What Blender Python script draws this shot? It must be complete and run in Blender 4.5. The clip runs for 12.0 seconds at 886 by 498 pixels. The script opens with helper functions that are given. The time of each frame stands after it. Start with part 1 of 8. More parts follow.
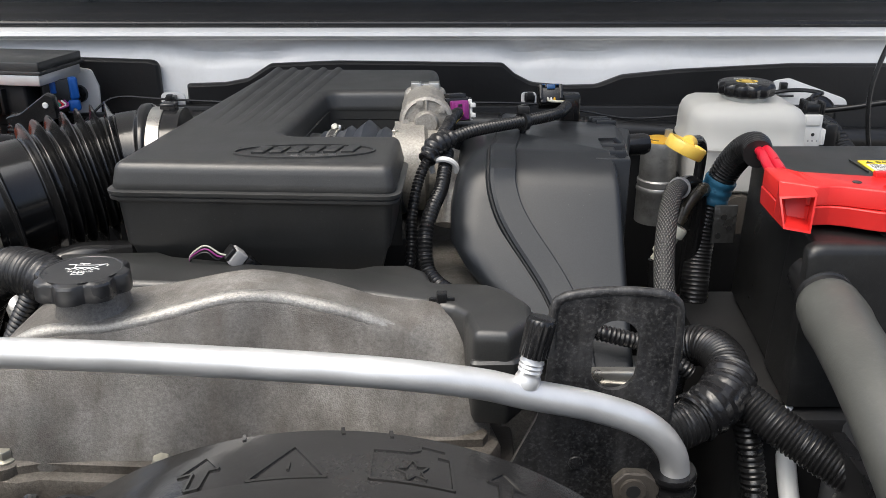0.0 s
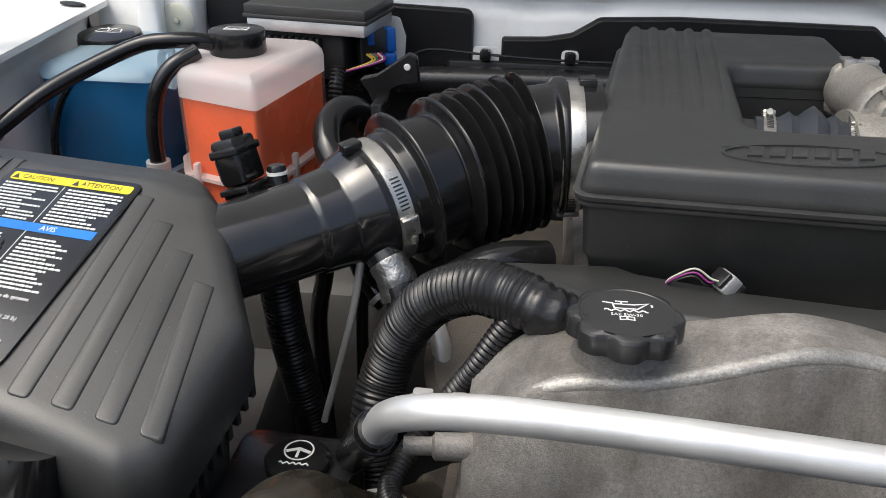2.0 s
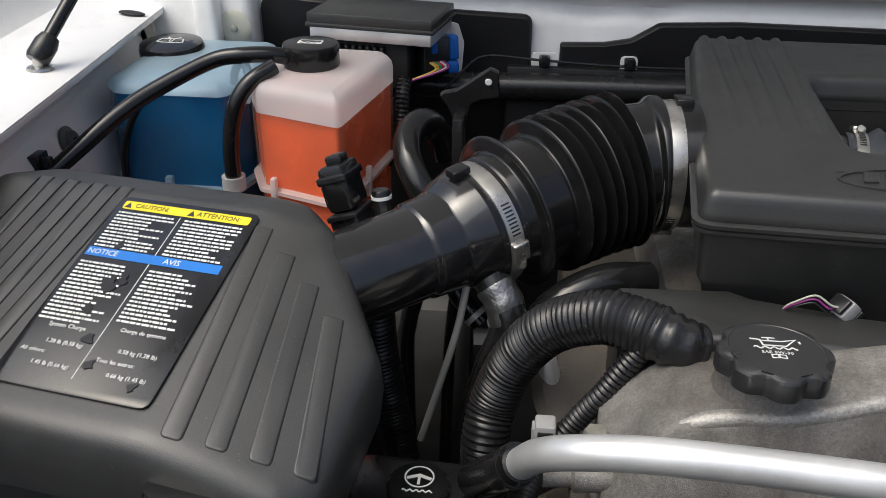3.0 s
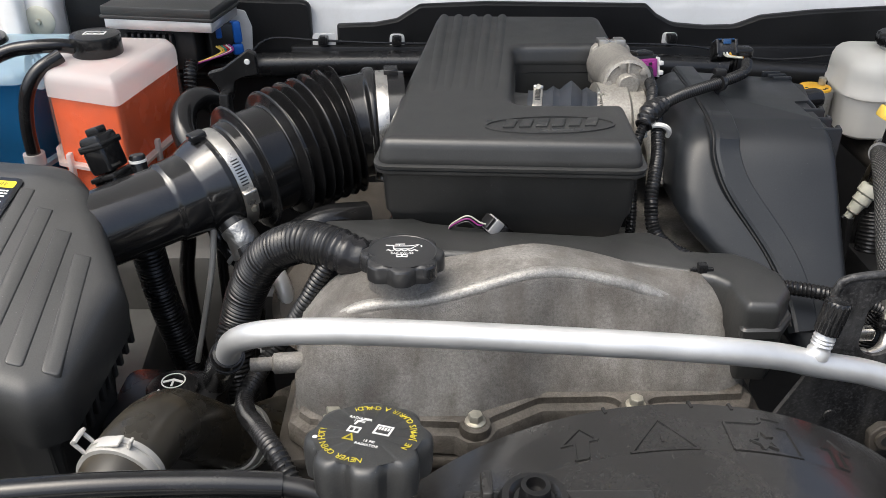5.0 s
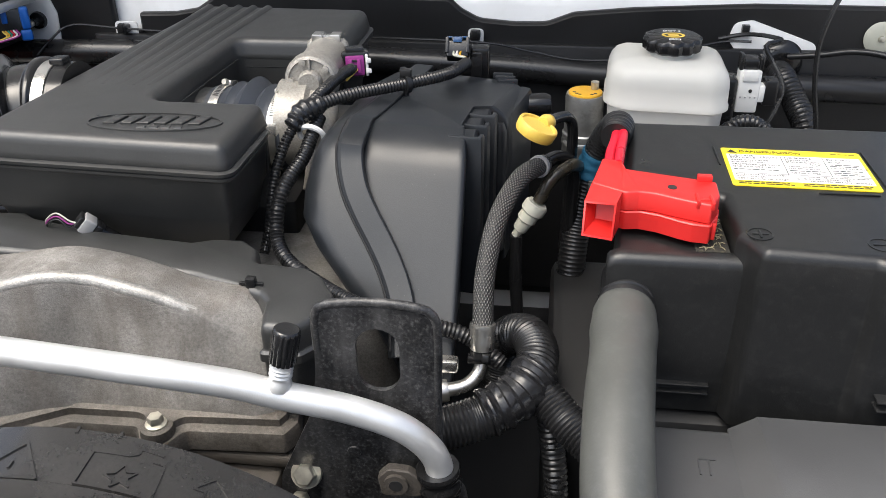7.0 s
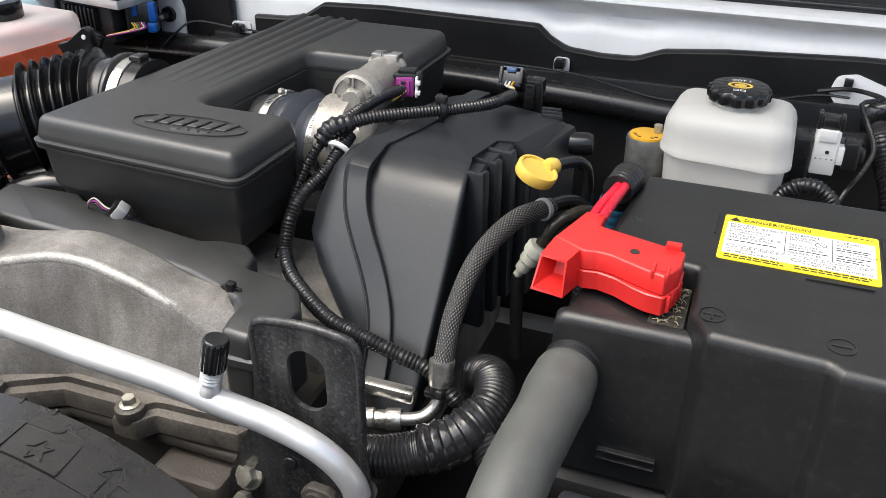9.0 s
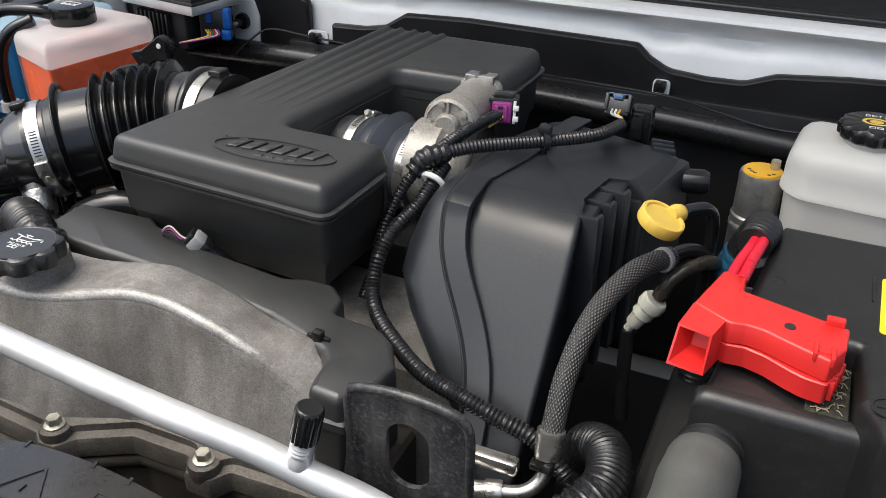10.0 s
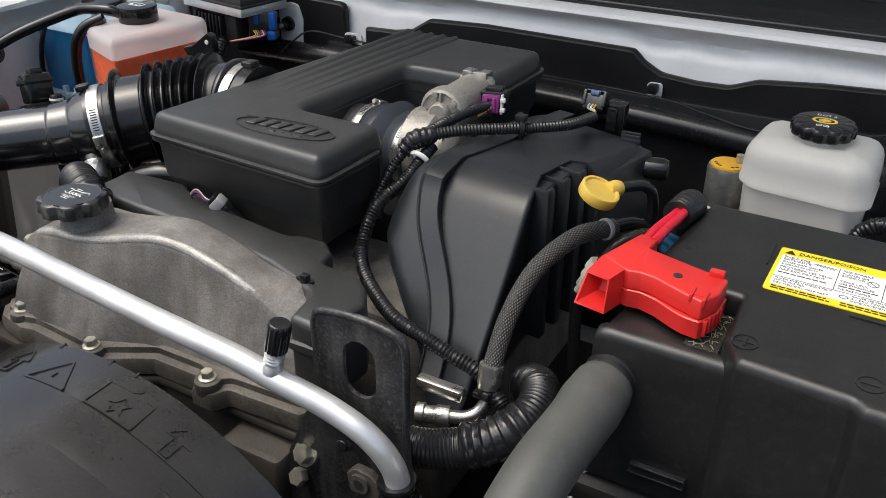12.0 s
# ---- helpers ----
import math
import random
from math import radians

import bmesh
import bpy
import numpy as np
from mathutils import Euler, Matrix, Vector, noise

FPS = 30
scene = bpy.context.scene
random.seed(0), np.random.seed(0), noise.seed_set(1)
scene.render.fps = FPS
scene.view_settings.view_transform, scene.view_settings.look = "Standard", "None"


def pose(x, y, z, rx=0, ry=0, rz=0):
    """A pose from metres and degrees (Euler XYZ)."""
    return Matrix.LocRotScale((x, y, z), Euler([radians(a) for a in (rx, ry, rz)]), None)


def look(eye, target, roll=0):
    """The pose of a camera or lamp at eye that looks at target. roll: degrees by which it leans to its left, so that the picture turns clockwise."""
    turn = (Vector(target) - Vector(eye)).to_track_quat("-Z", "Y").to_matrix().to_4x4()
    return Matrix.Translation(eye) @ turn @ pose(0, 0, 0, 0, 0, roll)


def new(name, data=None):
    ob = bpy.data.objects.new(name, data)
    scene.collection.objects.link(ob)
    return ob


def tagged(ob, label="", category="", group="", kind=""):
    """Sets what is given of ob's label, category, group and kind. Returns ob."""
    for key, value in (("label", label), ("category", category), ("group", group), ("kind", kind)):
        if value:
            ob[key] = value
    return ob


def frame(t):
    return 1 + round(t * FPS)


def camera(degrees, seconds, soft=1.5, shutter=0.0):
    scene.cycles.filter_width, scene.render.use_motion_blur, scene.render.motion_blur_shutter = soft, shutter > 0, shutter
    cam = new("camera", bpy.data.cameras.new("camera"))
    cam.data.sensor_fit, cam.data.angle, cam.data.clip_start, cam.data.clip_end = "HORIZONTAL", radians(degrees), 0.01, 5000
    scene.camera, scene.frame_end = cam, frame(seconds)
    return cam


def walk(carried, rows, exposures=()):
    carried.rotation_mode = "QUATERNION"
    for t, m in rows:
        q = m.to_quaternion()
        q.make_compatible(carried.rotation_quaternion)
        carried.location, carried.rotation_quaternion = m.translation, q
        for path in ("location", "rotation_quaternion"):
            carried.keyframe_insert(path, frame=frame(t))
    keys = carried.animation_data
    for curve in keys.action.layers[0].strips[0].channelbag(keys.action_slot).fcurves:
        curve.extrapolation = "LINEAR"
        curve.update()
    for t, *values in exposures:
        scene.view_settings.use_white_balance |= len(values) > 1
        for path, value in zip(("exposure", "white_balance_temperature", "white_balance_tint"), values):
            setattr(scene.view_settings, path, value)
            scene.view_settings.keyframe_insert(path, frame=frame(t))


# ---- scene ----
cam = camera(54.7, 12.0, 0.8)
METRES, EYE, TILT, LEAN, TURN = 1.8, 1.45, -22.0, 0.0, 0.0
ROWS = [
    (0.0, 0.0, 0.0, 0.0, 0.0, 0.0, -0.0),
    (0.5, -0.0248, 0.0154, 0.0074, 1.12, -1.77, -0.68),
    (1.0, -0.0768, 0.0422, 0.0208, 2.98, -3.25, -1.68),
    (1.5, -0.1292, 0.0566, 0.0287, 5.08, -4.14, -2.56),
    (2.0, -0.1724, 0.0625, 0.0318, 6.42, -4.93, -3.25),
    (2.5, -0.2269, 0.0662, 0.0419, 6.68, -5.7, -3.38),
    (4.5, -0.1943, -0.012, 0.0468, -1.28, -7.36, 0.25),
    (5.0, -0.1299, -0.0352, 0.0424, -0.87, -7.59, 0.11),
    (5.5, -0.0704, -0.0398, 0.0386, -0.02, -7.68, -0.1),
    (6.0, 0.002, -0.0182, 0.0411, 1.4, -7.72, -0.28),
    (6.5, 0.056, -0.0025, 0.0475, 3.48, -7.96, -0.79),
    (7.0, 0.1236, 0.0048, 0.0514, 6.51, -8.28, -2.02),
    (9.0, 0.2125, 0.0244, 0.0737, 19.46, -9.21, -7.83),
    (9.5, 0.1958, 0.0502, 0.0817, 21.38, -9.72, -8.34),
    (10.0, 0.1688, 0.0543, 0.0847, 22.68, -9.74, -9.44),
    (10.5, 0.1589, 0.0623, 0.0856, 24.24, -10.04, -10.14),
    (11.0, 0.1589, 0.0694, 0.0914, 25.44, -9.97, -10.55),
    (11.5, 0.1716, 0.0567, 0.0868, 26.92, -10.27, -10.81),
    (12.0, 0.2449, 0.0126, 0.0796, 27.86, -9.72, -11.0),
]
walk(cam, [(t, pose(0, 0, EYE, TILT, LEAN, TURN) @ pose(METRES * x, METRES * y, METRES * z, 90 + pitch, roll, yaw)) for t, x, y, z, yaw, pitch, roll in ROWS],
     [(0, 0.75, 6250, 5), (0.5, 1.0, 6250, 5), (1, 1.0, 6250, 5), (1.5, 0.74, 6250, 5), (2, 0.55, 6250, 5), (2.5, 0.33, 6250, 5), (4.5, 0.12, 6250, 5), (5, 0.74, 6250, 5), (5.5, 1.16, 6250, 5), (6, 1.28, 6250, 5), (7, 1.06, 6250, 5), (9.5, 1.02, 6250, 5), (10, 0.72, 6250, 5), (10.5, 0.58, 6250, 5), (12, 0.46, 6250, 5)])

# ---- daylight: bright overcast sky, wide soft sun ----
world = bpy.data.worlds.new("world")
scene.world = world
world.use_nodes = True
wn = world.node_tree
sky = wn.nodes.new("ShaderNodeTexSky")
sky.sky_type = 'NISHITA'
sky.sun_disc = False
sky.sun_elevation = radians(66)
sky.sun_rotation = radians(236)
sky.air_density = 0.7
sky.dust_density = 8.0
sky.ozone_density = 0.6
wn.links.new(sky.outputs[0], wn.nodes["Background"].inputs[0])
wn.nodes["Background"].inputs[1].default_value = 0.15

sun_data = bpy.data.lights.new("sun", 'SUN')
sun_data.energy = 0.8
sun_data.angle = radians(70)
sun_data.color = (0.97, 0.985, 1.0)
sun = new("sun", sun_data)
sun.matrix_world = look((-1.5, -1.0, 4.8), (0, 0.6, 1.1))


# ---- materials ----
def pbr(name, base, rough, metal=0.0, var=0.15, scale=18.0, grain=700.0, bump=0.08, rvar=0.12,
        spots=None, spot_scale=30.0, spot_amount=0.35, coat=0.0, spec=0.5,
        speck=0.0, speck_scale=420.0, dust=0.0, streak=None, streak_amount=0.5, wave=0.0):
    """Principled surface: broad colour drift, fine grain bump, optional second colour in worn patches."""
    m = bpy.data.materials.new(name)
    m.use_nodes = True
    nt = m.node_tree
    n, lk = nt.nodes, nt.links
    p = n["Principled BSDF"]
    p.inputs["Metallic"].default_value = metal
    p.inputs["Coat Weight"].default_value = coat
    p.inputs["Specular IOR Level"].default_value = spec
    co = n.new("ShaderNodeTexCoord")
    big = n.new("ShaderNodeTexNoise")
    big.inputs["Scale"].default_value = scale
    big.inputs["Detail"].default_value = 6
    lk.new(co.outputs["Object"], big.inputs["Vector"])
    fine = n.new("ShaderNodeTexNoise")
    fine.inputs["Scale"].default_value = grain
    fine.inputs["Detail"].default_value = 3
    lk.new(co.outputs["Object"], fine.inputs["Vector"])
    ramp = n.new("ShaderNodeMapRange")
    ramp.inputs["From Min"].default_value, ramp.inputs["From Max"].default_value = 0.3, 0.7
    ramp.inputs["To Min"].default_value, ramp.inputs["To Max"].default_value = 1 - var, 1 + var
    lk.new(big.outputs["Fac"], ramp.inputs["Value"])
    mul = n.new("ShaderNodeMix")
    mul.data_type, mul.blend_type = 'RGBA', 'MULTIPLY'
    mul.inputs[0].default_value = 1.0
    mul.inputs[6].default_value = (*base, 1)
    lk.new(ramp.outputs[0], mul.inputs[7])
    colour = mul.outputs[2]
    if spots:
        sp = n.new("ShaderNodeTexNoise")
        sp.inputs["Scale"].default_value = spot_scale
        sp.inputs["Detail"].default_value = 8
        sp.inputs["Roughness"].default_value = 0.7
        lk.new(co.outputs["Object"], sp.inputs["Vector"])
        sr = n.new("ShaderNodeMapRange")
        sr.inputs["From Min"].default_value, sr.inputs["From Max"].default_value = 0.5, 0.68
        sr.inputs["To Min"].default_value, sr.inputs["To Max"].default_value = 0.0, spot_amount
        lk.new(sp.outputs["Fac"], sr.inputs["Value"])
        mix = n.new("ShaderNodeMix")
        mix.data_type = 'RGBA'
        lk.new(sr.outputs[0], mix.inputs[0])
        lk.new(colour, mix.inputs[6])
        mix.inputs[7].default_value = (*spots, 1)
        colour = mix.outputs[2]
    if speck:
        pk = n.new("ShaderNodeTexNoise")
        pk.inputs["Scale"].default_value = speck_scale
        pk.inputs["Detail"].default_value = 4
        pk.inputs["Roughness"].default_value = 0.8
        lk.new(co.outputs["Object"], pk.inputs["Vector"])
        pr = n.new("ShaderNodeMapRange")
        pr.inputs["From Min"].default_value, pr.inputs["From Max"].default_value = 0.32, 0.68
        pr.inputs["To Min"].default_value, pr.inputs["To Max"].default_value = 1 - speck, 1 + speck
        lk.new(pk.outputs["Fac"], pr.inputs["Value"])
        pm = n.new("ShaderNodeMix")
        pm.data_type, pm.blend_type = 'RGBA', 'MULTIPLY'
        pm.inputs[0].default_value = 1.0
        lk.new(colour, pm.inputs[6])
        lk.new(pr.outputs[0], pm.inputs[7])
        colour = pm.outputs[2]
    if streak:
        sm = n.new("ShaderNodeMapping")
        sm.inputs["Scale"].default_value = (1.0, 1.0, 0.09)
        lk.new(co.outputs["Object"], sm.inputs["Vector"])
        sn_ = n.new("ShaderNodeTexNoise")
        sn_.inputs["Scale"].default_value = 55
        sn_.inputs["Detail"].default_value = 6
        lk.new(sm.outputs[0], sn_.inputs["Vector"])
        sg = n.new("ShaderNodeMapRange")
        sg.inputs["From Min"].default_value, sg.inputs["From Max"].default_value = 0.45, 0.72
        sg.inputs["To Min"].default_value, sg.inputs["To Max"].default_value = 0.0, streak_amount
        lk.new(sn_.outputs["Fac"], sg.inputs["Value"])
        sx_ = n.new("ShaderNodeMix")
        sx_.data_type = 'RGBA'
        lk.new(sg.outputs[0], sx_.inputs[0])
        lk.new(colour, sx_.inputs[6])
        sx_.inputs[7].default_value = (*streak, 1)
        colour = sx_.outputs[2]
    if dust:
        vo = n.new("ShaderNodeTexVoronoi")
        vo.inputs["Scale"].default_value = 160
        lk.new(co.outputs["Object"], vo.inputs["Vector"])
        dr = n.new("ShaderNodeMapRange")
        dr.inputs["From Min"].default_value, dr.inputs["From Max"].default_value = 0.05, 0.09
        dr.inputs["To Min"].default_value, dr.inputs["To Max"].default_value = dust, 0.0
        lk.new(vo.outputs["Distance"], dr.inputs["Value"])
        gate = n.new("ShaderNodeMath")
        gate.operation = 'GREATER_THAN'
        gate.inputs[1].default_value = 0.62
        sep = n.new("ShaderNodeSeparateColor")
        lk.new(vo.outputs["Color"], sep.inputs[0])
        lk.new(sep.outputs[0], gate.inputs[0])
        both = n.new("ShaderNodeMath")
        both.operation = 'MULTIPLY'
        lk.new(dr.outputs[0], both.inputs[0])
        lk.new(gate.outputs[0], both.inputs[1])
        dm_ = n.new("ShaderNodeMix")
        dm_.data_type = 'RGBA'
        lk.new(both.outputs[0], dm_.inputs[0])
        lk.new(colour, dm_.inputs[6])
        dm_.inputs[7].default_value = (0.3, 0.29, 0.27, 1)
        colour = dm_.outputs[2]
    lk.new(colour, p.inputs["Base Color"])
    rr = n.new("ShaderNodeMapRange")
    rr.inputs["From Min"].default_value, rr.inputs["From Max"].default_value = 0.3, 0.7
    rr.inputs["To Min"].default_value, rr.inputs["To Max"].default_value = max(0.03, rough - rvar * 0.5), min(1, rough + rvar * 0.5)
    lk.new(big.outputs["Fac"], rr.inputs["Value"])
    lk.new(rr.outputs[0], p.inputs["Roughness"])
    if bump:
        b = n.new("ShaderNodeBump")
        b.inputs["Strength"].default_value = bump
        b.inputs["Distance"].default_value = 0.001
        lk.new(fine.outputs["Fac"], b.inputs["Height"])
        lk.new(b.outputs["Normal"], p.inputs["Normal"])
        if wave:
            w = n.new("ShaderNodeBump")
            w.inputs["Strength"].default_value = wave
            w.inputs["Distance"].default_value = 0.004
            lk.new(big.outputs["Fac"], w.inputs["Height"])
            lk.new(w.outputs["Normal"], b.inputs["Normal"])
    return m


def milky(name, tint, clear, rough=0.3):
    """Thin translucent moulded plastic: part see-through, part milky."""
    m = bpy.data.materials.new(name)
    m.use_nodes = True
    n, lk = m.node_tree.nodes, m.node_tree.links
    p = n["Principled BSDF"]
    p.inputs["Base Color"].default_value = (*tint, 1)
    p.inputs["Roughness"].default_value = rough
    tl = n.new("ShaderNodeBsdfTranslucent")
    tl.inputs["Color"].default_value = (*tint, 1)
    tr = n.new("ShaderNodeBsdfTransparent")
    tr.inputs["Color"].default_value = (0.97, 0.97, 0.97, 1)
    co = n.new("ShaderNodeTexCoord")
    ns = n.new("ShaderNodeTexNoise")
    ns.inputs["Scale"].default_value = 14
    lk.new(co.outputs["Object"], ns.inputs["Vector"])
    mr = n.new("ShaderNodeMapRange")
    mr.inputs["To Min"].default_value, mr.inputs["To Max"].default_value = clear - 0.06, clear + 0.06
    lk.new(ns.outputs["Fac"], mr.inputs["Value"])
    a = n.new("ShaderNodeMixShader")
    a.inputs[0].default_value = 0.35
    lk.new(p.outputs[0], a.inputs[1])
    lk.new(tl.outputs[0], a.inputs[2])
    b = n.new("ShaderNodeMixShader")
    lk.new(mr.outputs[0], b.inputs[0])
    lk.new(a.outputs[0], b.inputs[1])
    lk.new(tr.outputs[0], b.inputs[2])
    lk.new(b.outputs[0], n["Material Output"].inputs[0])
    return m


def woven(name, base, light, across, along):
    """Braided sleeve, woven by the tube's own length and girth."""
    m = pbr(name, base, 0.5, grain=900, bump=0.1)
    n, lk = m.node_tree.nodes, m.node_tree.links
    p = n["Principled BSDF"]
    co = n.new("ShaderNodeTexCoord")
    waves = []
    for sign in (1, -1):
        mp = n.new("ShaderNodeMapping")
        mp.inputs["Scale"].default_value = (across, along, 1)
        mp.inputs["Rotation"].default_value = (0, 0, radians(45 * sign))
        lk.new(co.outputs["UV"], mp.inputs["Vector"])
        w = n.new("ShaderNodeTexWave")
        w.wave_type = 'BANDS'
        w.inputs["Scale"].default_value = 1.0
        w.inputs["Distortion"].default_value = 0.6
        lk.new(mp.outputs[0], w.inputs["Vector"])
        waves.append(w)
    mx = n.new("ShaderNodeMath")
    mx.operation = 'MULTIPLY'
    lk.new(waves[0].outputs["Fac"], mx.inputs[0])
    lk.new(waves[1].outputs["Fac"], mx.inputs[1])
    mix = n.new("ShaderNodeMix")
    mix.data_type = 'RGBA'
    lk.new(mx.outputs[0], mix.inputs[0])
    mix.inputs[6].default_value = (*base, 1)
    mix.inputs[7].default_value = (*light, 1)
    lk.new(mix.outputs[2], p.inputs["Base Color"])
    b = n.new("ShaderNodeBump")
    b.inputs["Strength"].default_value = 0.8
    b.inputs["Distance"].default_value = 0.0012
    lk.new(mx.outputs[0], b.inputs["Height"])
    lk.new(b.outputs["Normal"], p.inputs["Normal"])
    return m


M_LID = pbr("moulded_black", (0.029, 0.0295, 0.029), 0.40, spec=0.7, speck=0.3, speck_scale=900, dust=0.25, var=0.12, grain=1500, bump=0.12, spots=(0.05, 0.05, 0.048), spot_scale=60, spot_amount=0.2)
M_COVER = pbr("satin_black", (0.0125, 0.0145, 0.0175), 0.34, spec=0.42, speck=0.2, speck_scale=700, dust=0.10, var=0.15, grain=1200, bump=0.08, spots=(0.03, 0.029, 0.028), spot_scale=9, spot_amount=0.35)
M_CAPK = pbr("cap_black", (0.024, 0.024, 0.0245), 0.3, spec=0.65, var=0.15, grain=900, bump=0.06, spots=(0.07, 0.068, 0.065), spot_scale=40, spot_amount=0.3)
M_GLOSS = pbr("gloss_black", (0.011, 0.011, 0.0115), 0.12, rvar=0.05, spec=0.95, var=0.2, grain=300, bump=0.02, spots=(0.05, 0.047, 0.043), spot_scale=25, spot_amount=0.25)
M_RUBBER = pbr("rubber", (0.010, 0.010, 0.0105), 0.16, rvar=0.08, var=0.2, grain=500, bump=0.05, spots=(0.05, 0.048, 0.045), spot_scale=40, spot_amount=0.2)
M_LOOM = pbr("loom_black", (0.013, 0.013, 0.0135), 0.28, var=0.2, grain=500, bump=0.04)
M_TAPE = pbr("tape_black", (0.013, 0.013, 0.014), 0.22, var=0.25, grain=160, bump=0.5)
# matte black plastic; also shade painted into recesses and deep gaps
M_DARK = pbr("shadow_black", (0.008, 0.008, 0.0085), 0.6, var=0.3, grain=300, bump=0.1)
M_PAD = pbr("insulation_black", (0.007, 0.007, 0.0075), 0.45, var=0.3, scale=9, grain=220, bump=0.25)
M_BATT = pbr("battery_black", (0.0105, 0.0108, 0.011), 0.33, speck=0.25, speck_scale=900, dust=0.08, var=0.12, grain=1400, bump=0.15, spots=(0.06, 0.06, 0.058), spot_scale=120, spot_amount=0.15)
M_GREYBOX = pbr("grey_plastic", (0.05, 0.051, 0.053), 0.5, var=0.12, grain=1300, bump=0.15)
M_SHROUD = pbr("shroud_black", (0.021, 0.0205, 0.020), 0.19, spec=0.6, speck=0.15, dust=0.1, var=0.25, scale=16, grain=1000, bump=0.05, spots=(0.045, 0.042, 0.038), spot_scale=7, spot_amount=0.4, wave=0.35)
M_CAST = pbr("cast_aluminium", (0.222, 0.212, 0.196), 0.58, metal=0.2, speck=0.3, speck_scale=420, var=0.45, scale=12, grain=1000, bump=0.5, spots=(0.085, 0.076, 0.066), spot_scale=14, spot_amount=0.7, streak=(0.10, 0.085, 0.07), streak_amount=0.6)
M_CASTL = pbr("cast_aluminium_clean", (0.36, 0.34, 0.305), 0.45, metal=0.5, speck=0.3, var=0.18, scale=22, grain=1300, bump=0.3, spots=(0.3, 0.27, 0.23), spot_scale=40, spot_amount=0.4)
M_GRIME = pbr("grimy_casting", (0.125, 0.113, 0.098), 0.55, metal=0.4, var=0.35, scale=16, grain=900, bump=0.5, speck=0.3, spots=(0.040, 0.032, 0.024), spot_scale=26, spot_amount=0.8)
M_DIRTY = pbr("dirty_metal", (0.075, 0.066, 0.056), 0.65, metal=0.35, var=0.4, scale=14, grain=500, bump=0.5, spots=(0.05, 0.04, 0.03), spot_scale=20, spot_amount=0.7)
M_ALU = pbr("drawn_aluminium", (0.74, 0.74, 0.73), 0.34, metal=0.6, var=0.10, scale=30, grain=900, bump=0.06)
M_STEEL = pbr("steel", (0.58, 0.565, 0.53), 0.3, metal=0.92, var=0.15, scale=60, grain=800, bump=0.05)
M_ZINC = pbr("zinc_bolt", (0.55, 0.53, 0.45), 0.38, metal=0.8, var=0.2, scale=120, grain=800, bump=0.1)
M_WHITE = pbr("white_paint", (0.80, 0.80, 0.79), 0.40, var=0.05, scale=7, grain=200, bump=0.02, coat=0.12, spots=(0.55, 0.54, 0.5), spot_scale=14, spot_amount=0.3)
M_BRKT = pbr("worn_black_paint", (0.02, 0.02, 0.021), 0.38, var=0.4, scale=60, grain=500, bump=0.3, spots=(0.13, 0.128, 0.124), spot_scale=340, spot_amount=0.5, speck=0.6, speck_scale=300, streak=(0.11, 0.108, 0.104), streak_amount=0.55)
M_RED = pbr("red_plastic", (0.62, 0.022, 0.02), 0.38, var=0.08, grain=900, bump=0.05)
M_REDWIRE = pbr("red_wire", (0.55, 0.01, 0.03), 0.3, var=0.1)
M_STICK = pbr("faded_yellow_plastic", (0.72, 0.50, 0.085), 0.38, var=0.2, grain=500, bump=0.08)
M_YELLOW = pbr("yellow_plastic", (0.72, 0.5, 0.08), 0.42, var=0.12, spots=(0.45, 0.28, 0.03), spot_scale=50, spot_amount=0.4)
M_AMBER = pbr("amber_cap", (0.65, 0.36, 0.02), 0.4, var=0.1)
M_WHITEPL = pbr("white_plastic", (0.72, 0.72, 0.7), 0.45, var=0.08)
M_CREAM = pbr("cream_plastic", (0.5, 0.5, 0.42), 0.45, var=0.15)
M_BLUE = pbr("blue_plastic", (0.008, 0.085, 0.36), 0.35)
M_BLUETAPE = pbr("blue_tape", (0.02, 0.10, 0.18), 0.5, grain=200, bump=0.4)
M_NAVYLOCK = pbr("navy_lock", (0.012, 0.06, 0.17), 0.3)
M_MAGENTA = pbr("magenta_plastic", (0.26, 0.03, 0.20), 0.4)
M_GREEN = pbr("green_plastic", (0.01, 0.22, 0.16), 0.4)
M_SLATE = pbr("slate_rubber", (0.035, 0.04, 0.05), 0.45, var=0.15)
M_GREYHOSE = pbr("grey_sleeve", (0.072, 0.074, 0.068), 0.46, var=0.12, grain=600, bump=0.12, spots=(0.18, 0.18, 0.175), spot_scale=120, spot_amount=0.12)
M_OLDRUBBER = pbr("old_rubber", (0.030, 0.027, 0.021), 0.28, var=0.4, scale=20, spots=(0.07, 0.052, 0.028), spot_scale=24, spot_amount=0.5)
M_CLAMPW = pbr("pale_clamp", (0.52, 0.51, 0.48), 0.45, metal=0.3, var=0.2)
M_LABELK = pbr("label_black", (0.012, 0.012, 0.013), 0.16, var=0.3, scale=30, bump=0.0, spots=(0.03, 0.035, 0.045), spot_scale=12, spot_amount=0.5)
M_LABELY = pbr("label_yellow", (0.85, 0.68, 0.02), 0.3, bump=0)
M_CAPY = pbr("worn_yellow_print", (0.46, 0.39, 0.035), 0.4, var=0.35, scale=60, bump=0)
M_LABELB = pbr("label_blue", (0.01, 0.16, 0.55), 0.3, bump=0)
M_LABELW = pbr("label_white", (0.8, 0.8, 0.78), 0.3, bump=0, var=0.06)
M_INKK = pbr("ink_black", (0.02, 0.02, 0.02), 0.5, bump=0)
M_INKW = pbr("ink_white", (0.72, 0.72, 0.7), 0.5, bump=0)
M_INKGREY = pbr("ink_grey", (0.3, 0.3, 0.3), 0.5, bump=0)
